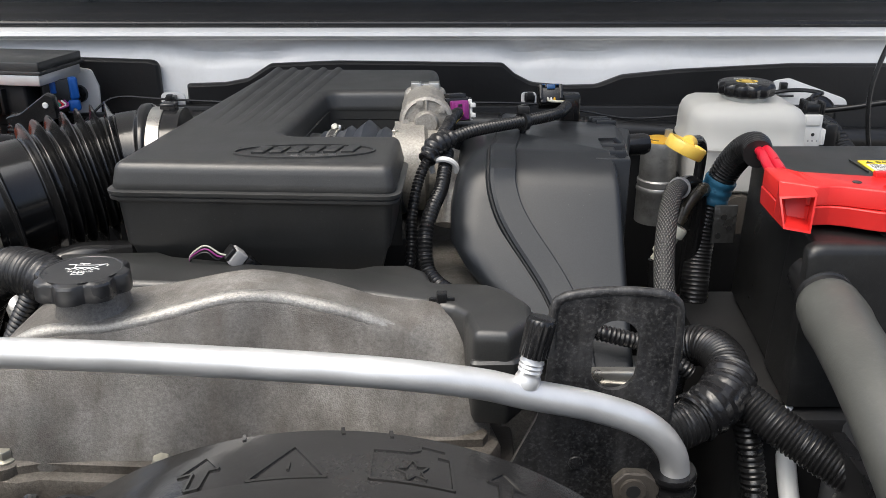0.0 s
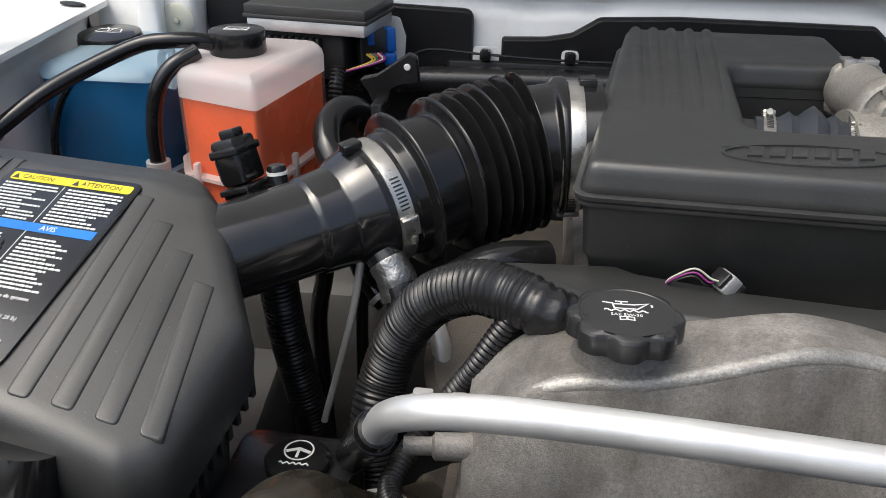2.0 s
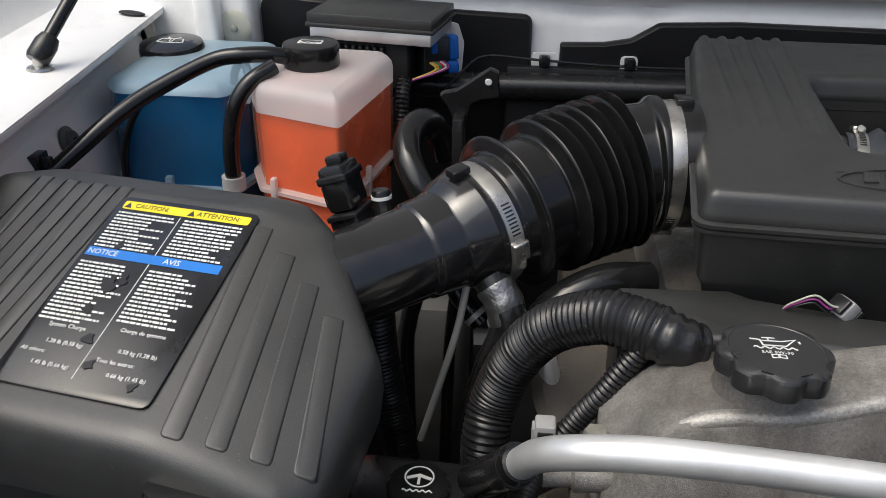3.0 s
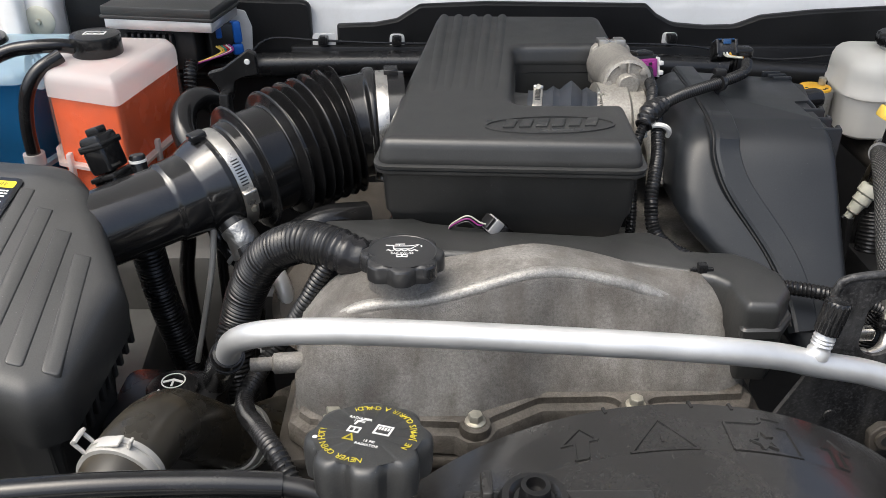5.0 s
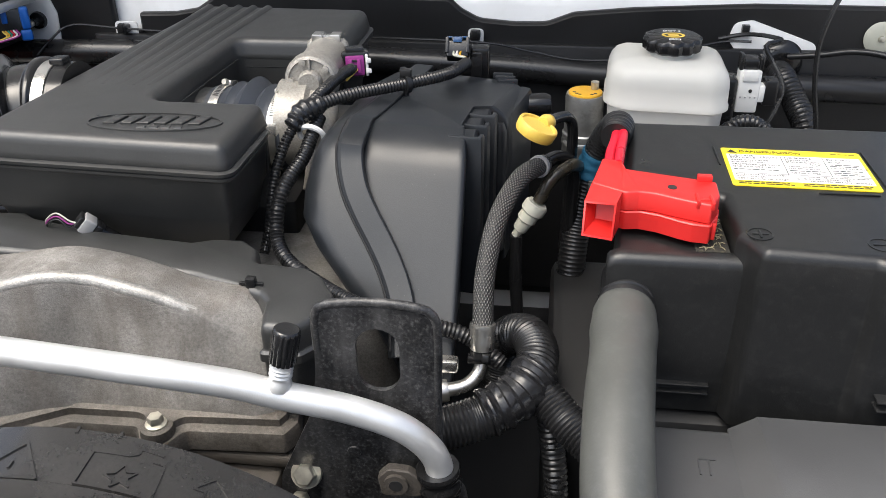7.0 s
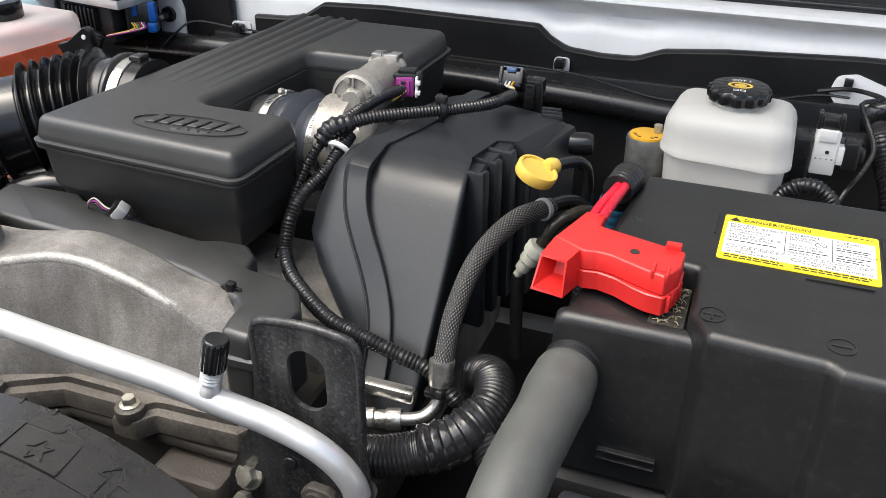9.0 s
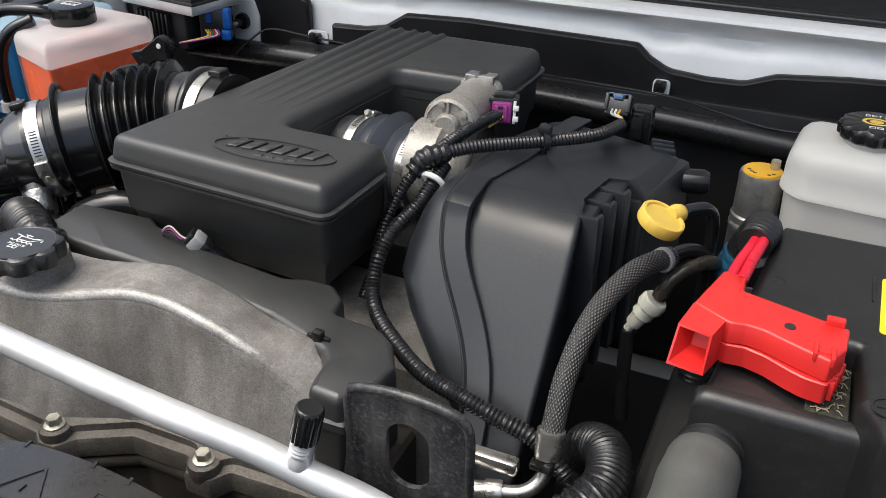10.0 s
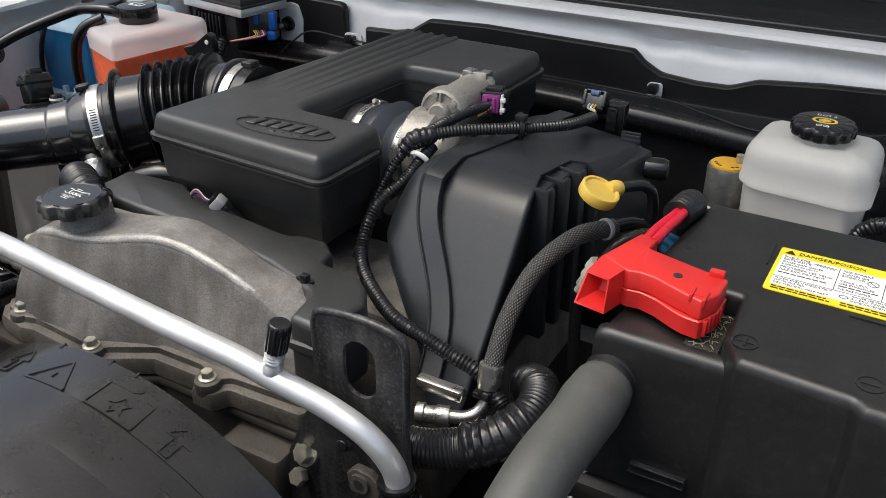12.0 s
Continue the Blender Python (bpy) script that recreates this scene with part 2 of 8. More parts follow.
M_MILK = milky("milky_plastic", (0.84, 0.82, 0.81), 0.36)
M_MILKCLEAR = milky("wetted_plastic", (0.84, 0.62, 0.5), 0.84)
M_MILKB = milky("milky_plastic_blue", (0.58, 0.76, 0.86), 0.45)
M_MILKBC = milky("wetted_plastic_blue", (0.3, 0.6, 0.84), 0.93)
M_MILKW = milky("milky_plastic_white", (0.80, 0.80, 0.765), 0.20)
M_ORANGE = pbr("orange_coolant", (0.95, 0.115, 0.012), 0.25, var=0.15, bump=0)
M_FLUIDB = pbr("blue_washer_fluid", (0.004, 0.105, 0.27), 0.2, var=0.2, bump=0)
M_BRAID = woven("braided_sleeve", (0.010, 0.010, 0.010), (0.18, 0.176, 0.165), 9, 95)
M_STRAW = pbr("straw_dust", (0.020, 0.019, 0.015), 0.9, var=0.5, scale=180, grain=900, bump=0.8, spots=(0.08, 0.07, 0.045), spot_scale=260, spot_amount=0.8)
M_STRAWBIT = pbr("dry_straw", (0.24, 0.21, 0.13), 0.8, var=0.3)
M_FLUIDW = pbr("pale_brake_fluid", (0.55, 0.49, 0.46), 0.3, var=0.1, bump=0)
M_LINER = pbr("deep_grey_liner", (0.08, 0.08, 0.078), 0.6, var=0.3, spots=(0.08, 0.075, 0.07), spot_scale=14, spot_amount=0.6)
M_GROUND = pbr("concrete", (0.36, 0.345, 0.325), 0.85, var=0.25, scale=2, grain=80, bump=0.3)
M_FOIL = pbr("foil_tape", (0.26, 0.26, 0.255), 0.3, metal=0.9, grain=260, bump=0.8)
M_CAN = pbr("dull_steel_can", (0.34, 0.34, 0.33), 0.4, metal=0.7, var=0.3, scale=40, grain=500, bump=0.1, spots=(0.12, 0.11, 0.1), spot_scale=60, spot_amount=0.5)
# crest strip of the valve cover: wear plus a painted highlight
M_WORNLIT = pbr("worn_lit_casting", (0.31, 0.30, 0.28), 0.42, metal=0.45, var=0.25, scale=40, grain=900, bump=0.4, speck=0.35)


def glass_mat():
    m = bpy.data.materials.new("dark_windscreen")
    m.use_nodes = True
    p = m.node_tree.nodes["Principled BSDF"]
    p.inputs["Base Color"].default_value = (0.01, 0.012, 0.016, 1)
    p.inputs["Roughness"].default_value = 0.04
    p.inputs["Coat Weight"].default_value = 0.3
    return m


M_GLASS = glass_mat()

# ---- mesh helpers ----
def finish(bm, name, mat, angle=38):
    bm.normal_update()
    big = [f for f in bm.faces if len(f.verts) > 4]
    if big:
        bmesh.ops.triangulate(bm, faces=big, quad_method='BEAUTY', ngon_method='EAR_CLIP')
    bmesh.ops.recalc_face_normals(bm, faces=bm.faces)
    me = bpy.data.meshes.new(name)
    bm.to_mesh(me)
    bm.free()
    me.polygons.foreach_set("use_smooth", [True] * len(me.polygons))
    me.set_sharp_from_angle(angle=radians(angle))
    me.materials.append(mat)
    return me


def thing(name, loc, label, category, group="", kind=""):
    ob = new(name)
    ob.empty_display_size = 0.02
    ob.location = loc
    return tagged(ob, label, category, group, kind)


def part(name, bm, mat, parent, label="", angle=38):
    ob = new(name, finish(bm, name, mat, angle))
    ob.parent = parent
    base = Vector((0, 0, 0))
    up = parent
    while up:
        base += up.location if up.type == 'EMPTY' else Vector((0, 0, 0))
        up = up.parent
    ob.matrix_parent_inverse = Matrix.Translation(-base) if parent.type == 'EMPTY' else Matrix()
    return tagged(ob, label)


def solid(name, bm, mat, label, category, group="", kind="", angle=38):
    return tagged(new(name, finish(bm, name, mat, angle)), label, category, group, kind)


def curve(ctrl, step=0.004):
    """Points at even steps along a smooth line through the control points."""
    c = [Vector(p) for p in ctrl]
    p = [2 * c[0] - c[1]] + c + [2 * c[-1] - c[-2]]
    fine = []
    for i in range(1, len(p) - 2):
        a, b, d, e = p[i - 1], p[i], p[i + 1], p[i + 2]
        for k in range(24):
            u = k / 24
            fine.append(0.5 * (2 * b + (d - a) * u + (2 * a - 5 * b + 4 * d - e) * u * u + (3 * b - a - 3 * d + e) * u ** 3))
    fine.append(c[-1])
    run = [0.0]
    for a, b in zip(fine, fine[1:]):
        run.append(run[-1] + (b - a).length)
    count = max(2, round(run[-1] / step))
    out, j = [], 0
    for k in range(count + 1):
        s = run[-1] * k / count
        while j < len(run) - 2 and run[j + 1] < s:
            j += 1
        w = (s - run[j]) / max(1e-9, run[j + 1] - run[j])
        out.append(fine[j].lerp(fine[j + 1], min(1, max(0, w))))
    return out


def frames(pts):
    out = []
    n = None
    for i, q in enumerate(pts):
        t = (pts[min(i + 1, len(pts) - 1)] - pts[max(i - 1, 0)]).normalized()
        if n is None:
            n = t.cross(Vector((0, 0, 1)))
            n = n if n.length > 0.05 else t.cross(Vector((1, 0, 0)))
        n = (n - t * n.dot(t)).normalized()
        out.append((q, n, t.cross(n)))
    return out


def add_loft(bm, rings, cap0=True, cap1=True, closed=True):
    vs = [[bm.verts.new(p) for p in ring] for ring in rings]
    k = len(rings[0])
    for a, b in zip(vs, vs[1:]):
        for i in range(k if closed else k - 1):
            j = (i + 1) % k
            bm.faces.new((a[i], a[j], b[j], b[i]))
    if cap0:
        bm.faces.new(list(reversed(vs[0])))
    if cap1:
        bm.faces.new(vs[-1])
    return bm


def add_tube(bm, ctrl, r, seg=18, step=0.004, caps=True, flat=1.0):
    """r: a radius, or a function of (metres along, part of the whole)."""
    pts = curve(ctrl, step)
    total = sum((b - a).length for a, b in zip(pts, pts[1:]))
    uv = bm.loops.layers.uv.verify()
    rings, n = [], len(pts)
    for i, (q, nx, ny) in enumerate(frames(pts)):
        s = total * i / (n - 1)
        rad = r(s, s / total) if callable(r) else r
        rings.append([bm.verts.new(q + nx * math.cos(a) * rad + ny * math.sin(a) * rad * flat)
                      for a in (2 * math.pi * k / seg for k in range(seg))])
    for i in range(n - 1):
        for k in range(seg):
            j = (k + 1) % seg
            f = bm.faces.new((rings[i][k], rings[i][j], rings[i + 1][j], rings[i + 1][k]))
            for loop, (a, b) in zip(f.loops, ((k, i), (k + 1, i), (k + 1, i + 1), (k, i + 1))):
                loop[uv].uv = (a / seg, b / (n - 1) * total)
    if caps:
        bm.faces.new(list(reversed(rings[0])))
        bm.faces.new(rings[-1])
    return bm


def ribbed(r, pitch, depth, smooth_ends=0.0):
    """Radius of split loom: round crests, narrow valleys."""
    def f(s, u):
        w = 0.5 + 0.5 * math.cos(2 * math.pi * s / pitch)
        return r - depth * (1 - w ** 0.6)
    return f


def add_lathe(bm, profile, m=Matrix(), seg=32, lobes=0, depth=0.0, span=(0, 1)):
    """Turn (radius, height) pairs round z; lobes scallop the rim between the given parts of the profile."""
    rings = []
    n = len(profile)
    for i, (r, z) in enumerate(profile):
        inside = lobes and span[0] <= i / max(1, n - 1) <= span[1]
        ring = []
        for k in range(seg):
            a = 2 * math.pi * k / seg
            rr = r - (depth * (0.5 - 0.5 * math.cos(lobes * a)) ** 2 if inside else 0)
            ring.append(m @ Vector((rr * math.cos(a), rr * math.sin(a), z)))
        rings.append(ring)
    return add_loft(bm, rings)


def axis(origin, direction, up=(0, 0, 1)):
    """A frame at origin with z along direction."""
    z = Vector(direction).normalized()
    x = Vector(up).cross(z)
    x = (x if x.length > 1e-3 else Vector((1, 0, 0)).cross(z)).normalized()
    y = z.cross(x)
    m = Matrix((x, y, z)).transposed().to_4x4()
    return Matrix.Translation(origin) @ m


class Rounded(list):
    """Points of a polygon with rounded corners, which remembers its sharp corners and radii."""
    sharp, radii, steps = (), (), 4


def corner_points(pts, radii, n):
    out, k = [], len(pts)
    for i in range(k):
        a, b, c = Vector(pts[i - 1]), Vector(pts[i]), Vector(pts[(i + 1) % k])
        u, v = (a - b), (c - b)
        half = u.angle(v) / 2
        d = min(radii[i] / max(0.05, math.tan(half)), u.length * 0.48, v.length * 0.48)
        p0, p1 = b + u.normalized() * d, b + v.normalized() * d
        for j in range(n + 1):
            w = j / n
            out.append(tuple(p0 * (1 - w) ** 2 + b * 2 * w * (1 - w) + p1 * w * w))
    return out


def rpoly(pts, r=0.005, n=4):
    """A polygon with rounded corners; r one radius, or one for each corner. Always counter-clockwise."""
    radii = list(r) if isinstance(r, (list, tuple)) else [r] * len(pts)
    pts = list(pts)
    area = sum(a[0] * b[1] - b[0] * a[1] for a, b in zip(pts, pts[1:] + pts[:1]))
    if area < 0:
        pts, radii = pts[::-1], radii[::-1]
    out = Rounded(corner_points(pts, radii, n))
    out.sharp, out.radii, out.steps = pts, radii, n
    return out


def offset_sharp(poly, d):
    out, k = [], len(poly)
    for i in range(k):
        a, b, c = Vector(poly[i - 1]), Vector(poly[i]), Vector(poly[(i + 1) % k])
        e, f = (b - a).normalized(), (c - b).normalized()
        n1, n2 = Vector((-e.y, e.x)), Vector((-f.y, f.x))
        n = n1 + n2
        n = n.normalized() if n.length > 1e-6 else n1
        out.append(tuple(b + n * (d / max(0.3, n.dot(n1)))))
    return out


def inset(poly, d):
    """Offset a counter-clockwise polygon inwards; rounded corners keep their centres."""
    if not isinstance(poly, Rounded):
        return offset_sharp(poly, d) if abs(d) > 1e-9 else list(poly)
    radii = []
    k = len(poly.sharp)
    for i in range(k):
        a, b, c = Vector(poly.sharp[i - 1]), Vector(poly.sharp[i]), Vector(poly.sharp[(i + 1) % k])
        turn = (b - a).cross(c - b)
        radii.append(max(0.0006, poly.radii[i] - d if turn > 0 else poly.radii[i] + d))
    pts = offset_sharp(poly.sharp, d)
    out = Rounded(corner_points(pts, radii, poly.steps))
    out.sharp, out.radii, out.steps = pts, radii, poly.steps
    return out


def ccw(poly):
    if isinstance(poly, Rounded):
        return poly
    area = sum(a[0] * b[1] - b[0] * a[1] for a, b in zip(poly, poly[1:] + poly[:1]))
    return list(poly) if area > 0 else list(reversed(poly))


def add_shell(bm, poly, levels, m=Matrix(), height=None):
    """Loft a plan polygon through (inset, z) levels; height(x, y) may be added to z."""
    poly = ccw(poly)
    rings = []
    for d, z in levels:
        rings.append([m @ Vector((x, y, z + (height(x, y) if height else 0))) for x, y in inset(poly, d)])
    return add_loft(bm, rings)


def rounded(z0, z1, b, n=3, bottom=True):
    """Levels for add_shell with rounded upper (and lower) edges."""
    up = [(b * (1 - math.cos(math.pi / 2 * k / n)), z1 - b + b * math.sin(math.pi / 2 * k / n)) for k in range(n + 1)]
    lo = [(b * (1 - math.cos(math.pi / 2 * k / n)), z0 + b - b * math.sin(math.pi / 2 * k / n)) for k in range(n, -1, -1)]
    return (lo if bottom else [(0, z0)]) + up


def rect(x0, x1, y0, y1):
    return [(x0, y0), (x1, y0), (x1, y1), (x0, y1)]


def add_box(bm, x0, x1, y0, y1, z0, z1, b=0.002, m=Matrix(), r=None):
    b = min(b, (x1 - x0) * 0.4, (y1 - y0) * 0.4, (z1 - z0) * 0.45)
    r = b * 1.2 if r is None else r
    return add_shell(bm, rpoly(rect(x0, x1, y0, y1), r, 3), rounded(z0, z1, b, 2), m)


def add_stroke(bm, pts, width, m=Matrix(), thick=0.0004, closed=False):
    """A flat raised line through 2D points."""
    p = [Vector(q) for q in pts]
    n = len(p)
    rows = []
    for i in range(n):
        a = p[i - 1] if (i or closed) else p[i]
        c = p[(i + 1) % n] if (i < n - 1 or closed) else p[i]
        e = (p[i] - a).normalized() if (p[i] - a).length > 1e-9 else (c - p[i]).normalized()
        f = (c - p[i]).normalized() if (c - p[i]).length > 1e-9 else e
        k = Vector((-e.y, e.x)) + Vector((-f.y, f.x))
        k = k.normalized() if k.length > 1e-6 else Vector((-e.y, e.x))
        k /= max(0.5, k.dot(Vector((-e.y, e.x))))
        rows.append((p[i] + k * width / 2, p[i] - k * width / 2))
    rings = [[m @ Vector((a.x, a.y, 0)), m @ Vector((b.x, b.y, 0)), m @ Vector((b.x, b.y, thick)), m @ Vector((a.x, a.y, thick))] for a, b in rows]
    if closed:
        rings.append(rings[0])
    return add_loft(bm, rings, not closed, not closed)


def arc(cx, cy, r, a0, a1, n=16, ry=None):
    ry = r if ry is None else ry
    return [(cx + r * math.cos(radians(a0 + (a1 - a0) * k / n)), cy + ry * math.sin(radians(a0 + (a1 - a0) * k / n))) for k in range(n + 1)]


def lettering(name, text, size, m, mat, parent, extrude=0.00015, align='CENTER'):
    cu = bpy.data.curves.new(name, 'FONT')
    cu.body, cu.size, cu.extrude = text, size, extrude
    cu.align_x, cu.align_y = align, 'CENTER'
    cu.resolution_u = 2
    tmp = bpy.data.objects.new(name, cu)
    scene.collection.objects.link(tmp)
    me = bpy.data.meshes.new_from_object(tmp.evaluated_get(bpy.context.evaluated_depsgraph_get()))
    bpy.data.objects.remove(tmp)
    me.transform(m)
    me.materials.clear()
    me.materials.append(mat)
    ob = new(name, me)
    ob.parent = parent
    base = Vector((0, 0, 0))
    if parent.type == 'EMPTY':
        base = parent.location
        ob.matrix_parent_inverse = Matrix.Translation(-base)
    return ob


def add_hex(bm, m, r, h):
    add_lathe(bm, [(r * 0.2, 0), (r, 0), (r, h * 0.85), (r * 0.88, h), (r * 0.1, h)], m, 6)
    return bm


# ---- the setting: ground, body shell round the engine bay ----
bm = bmesh.new()
bmesh.ops.create_grid(bm, x_segments=24, y_segments=24, size=60)
solid("ground", bm, M_GROUND, "pale concrete ground beside the truck", "ground", kind="structure")


def sheet(bm, profile, x0, x1, n=80, shape=None, thick=0.0015):
    """Bent sheet metal: a (y, z) profile carried along x, with real thickness."""
    top, low = [], []
    for k in range(n + 1):
        x = x0 + (x1 - x0) * k / n
        row, row2 = [], []
        for i, (y, z) in enumerate(profile):
            dy, dz = shape(x, i) if shape else (0, 0)
            row.append(Vector((x, y + dy, z + dz)))
            row2.append(Vector((x, y + dy + thick, z + dz - thick * 0.3)))
        top.append(row + list(reversed(row2)))
    return add_loft(bm, top)


def firewall_shape(x, i):
    """Pressed hollows in the slanted upper part."""
    d = 0.0
    for cx, w, amp in ((-0.33, 0.045, 0.012), (-0.25, 0.03, 0.009), (0.115, 0.028, 0.013), (0.21, 0.06, 0.010), (0.42, 0.08, 0.006)):
        d += amp * math.exp(-((x - cx) / w) ** 2)
    bell = {3: 0.4, 4: 0.9, 5: 1.0, 6: 0.6}.get(i, 0.0)
    return d * bell, -d * bell * 0.5


bm = bmesh.new()
sheet(bm, [(1.25, 0.70), (1.25, 1.10), (1.25, 1.225), (1.252, 1.237), (1.256, 1.246), (1.259, 1.254), (1.260, 1.262), (1.257, 1.268)],
      -1.0, 0.85, 140, firewall_shape)
solid("wall_firewall", bm, M_WHITE, "white painted steel firewall with pressed hollows", "firewall", kind="structure")
bm = bmesh.new()
sheet(bm, [(1.257, 1.2685), (1.243, 1.2705), (1.238, 1.275), (1.240, 1.280), (1.252, 1.2825), (1.285, 1.284)], -1.0, 0.85, 60)
solid("trim_cowl_lip", bm, M_WHITE, "white rolled cowl lip along the firewall", "cowl lip", kind="structure")

# rubber seal and black cowl above the lip
seal = thing("hood_seal", (0, 1.275, 1.280), "black rubber hood seal lying on the cowl lip", "seal")
bm = bmesh.new()
add_tube(bm, [(-1.0, 1.277, 1.2865), (-0.4, 1.271, 1.2875), (0.2, 1.271, 1.2875), (0.85, 1.277, 1.2865)], 0.0062, 14, 0.05)
part("bulb", bm, M_RUBBER, seal)
bm = bmesh.new()
add_box(bm, -1.0, 0.85, 1.275, 1.30, 1.284, 1.2875, 0.001)
part("foot", bm, M_RUBBER, seal)
bm = bmesh.new()
sheet(bm, [(1.281, 1.284), (1.285, 1.290), (1.297, 1.2930), (1.310, 1.2935), (1.315, 1.2965), (1.320, 1.2975), (1.345, 1.2990), (1.372, 1.3035), (1.377, 1.3065), (1.390, 1.306)], -1.0, 0.85, 30)
solid("cowl_panel", bm, M_DARK, "black ribbed plastic cowl panel below the windscreen", "cowl panel")
bm = bmesh.new()
sheet(bm, [(1.377, 1.302), (1.52, 1.42), (1.95, 1.80)], -0.95, 0.80, 20, lambda x, i: (0.06 * (x + 0.07) ** 2, 0))
solid("windscreen", bm, M_GLASS, "dark windscreen glass rising behind the cowl", "windscreen")

# opened hood, leaning up from the cowl over the back of the bay
bm = bmesh.new()
HOOD = [(1.400, 1.352), (1.33, 1.46), (1.12, 1.80), (0.90, 2.13), (0.78, 2.29), (0.72, 2.34), (0.70, 2.33)]
sheet(bm, HOOD, -0.86, 0.74, 24, lambda x, i: (0.05 * (x + 0.06) ** 2, -0.08 * (x + 0.06) ** 2), 0.02)
hood = thing("hood", (-0.06, 1.40, 1.352), "white painted steel hood standing open over the engine bay", "hood")
part("panel", bm, M_WHITE, hood)
for x in (-0.62, -0.06, 0.50):
    bm = bmesh.new()
    sheet(bm, [(y - 0.004, z - 0.012) for y, z in HOOD[:5]], x - 0.05, x + 0.05, 4, lambda x, i: (0.05 * (x + 0.06) ** 2, -0.08 * (x + 0.06) ** 2), 0.008)
    part("stiffener", bm, M_WHITE, hood)

# insulation pads on the firewall
PAD_Y = 1.2455


def pad(name, outline, label, y0=PAD_Y - 0.011, y1=PAD_Y):
    bm = bmesh.new()
    m = Matrix(((1, 0, 0, 0), (0, 0, 1, 0), (0, 1, 0, 0), (0, 0, 0, 1)))
    add_shell(bm, outline, [(0.004, y0), (0.001, y0 + 0.003), (0, y0 + 0.006), (0, y1)], m)
    ob = solid(name, bm, M_PAD, label, "insulation pad")
    return ob


pad("insulation_pad", rpoly([(-0.765, 0.76), (-0.408, 0.76), (-0.408, 1.241), (-0.56, 1.246), (-0.765, 1.258)], [0.01, 0.01, 0.014, 0.05, 0.02]),
    "black insulation pad behind the fluid bottles")
pad("insulation_pad", rpoly([(-0.371, 0.76), (0.77, 0.76), (0.77, 1.215), (0.75, 1.236), (0.50, 1.236), (0.34, 1.228), (0.258, 1.220), (0.222, 1.206), (0.177, 1.205),
                             (0.128, 1.209), (0.103, 1.222), (0.086, 1.237), (-0.15, 1.240), (-0.248, 1.236), (-0.282, 1.215), (-0.315, 1.209), (-0.371, 1.207)],
                            [0.01, 0.01, 0.02, 0.02, 0.06, 0.06, 0.03, 0.04, 0.06, 0.04, 0.02, 0.012, 0.2, 0.015, 0.015, 0.02, 0.004]),
    "black insulation pad with a wavy upper edge on the firewall")
bm = bmesh.new()
add_box(bm, -0.41, -0.366, 1.2305, 1.2345, 1.178, 1.184, 0.001)
add_box(bm, -0.44, 0.76, 1.222, 1.2345, 0.78, 1.179, 0.004)
solid("lower_pad", bm, M_PAD, "black lower insulation across the firewall", "insulation pad")
bm = bmesh.new()
add_tube(bm, [(-0.62, 1.215, 1.150), (-0.3, 1.208, 1.158), (0.1, 1.206, 1.154), (0.4, 1.206, 1.138), (0.75, 1.21, 1.13)], 0.018, 16, 0.02)
solid("heater_duct", bm, M_LOOM, "black round duct running across the firewall", "duct")

# fender on the passenger side, with its inner wall


def rail(bm, profile, y0, y1, n=24, shift=None):
    rings = []
    for k in range(n + 1):
        y = y0 + (y1 - y0) * k / n
        s = shift(y) if shift else 0
        ring = [Vector((x + s, y, z)) for x, z in profile]
        rings.append(ring + [Vector((x + s, y, z - 0.002)) for x, z in reversed(profile)])
    return add_loft(bm, rings)


left_shift = lambda y: -0.11 * (y - 0.706)
bm = bmesh.new()
rail(bm, [(-1.10, 0.75), (-1.085, 1.10), (-1.065, 1.20), (-1.03, 1.262), (-0.985, 1.288), (-0.955, 1.287), (-0.945, 1.268), (-0.935, 1.258), (-0.870, 1.2505), (-0.830, 1.248), (-0.825, 1.246), (-0.826, 1.240)], 0.2, 1.26, 30, left_shift)
solid("fender", bm, M_WHITE, "white painted front fender with an inner flange", "fender", "fenders")
bm = bmesh.new()
rail(bm, [(-0.829, 1.2415), (-0.846, 1.236), (-0.858, 1.224), (-0.863, 1.208), (-0.860, 1.195), (-0.852, 1.178), (-0.846, 1.155), (-0.843, 1.12), (-0.842, 1.08), (-0.842, 1.0), (-0.842, 0.7)], 0.2, 1.2, 30, left_shift)
solid("wall_inner_fender", bm, M_WHITE, "white inner fender wall of the engine bay", "inner fender", kind="structure")
bm = bmesh.new()
rail(bm, [(0.79, 0.7), (0.78, 1.0), (0.76, 1.14), (0.78, 1.21), (0.82, 1.235), (0.88, 1.25), (0.90, 1.285), (0.95, 1.27), (1.0, 1.1), (1.01, 0.75)], 0.2, 1.26, 30)
solid("fender", bm, M_WHITE, "white painted front fender beside the battery", "fender", "fenders")
# corner panel behind the washer bottle
bm = bmesh.new()
add_box(bm, -0.90, -0.765, 1.195, 1.245, 0.9, 1.27, 0.012)
solid("wall_corner", bm, M_WHITE, "white welded corner panel at the firewall", "body panel", kind="structure")
bm = bmesh.new()
add_box(bm, -0.83, -0.80, 1.165, 1.196, 1.0, 1.27, 0.008)
solid("wall_corner_post", bm, M_WHITE, "white folded body seam in the corner", "body panel", kind="structure")
bm = bmesh.new()
add_box(bm, 0.77, 0.81, 1.13, 1.245, 0.9, 1.21, 0.01)
solid("wall_corner_post", bm, M_WHITE, "white body post beside the firewall", "body panel", kind="structure")

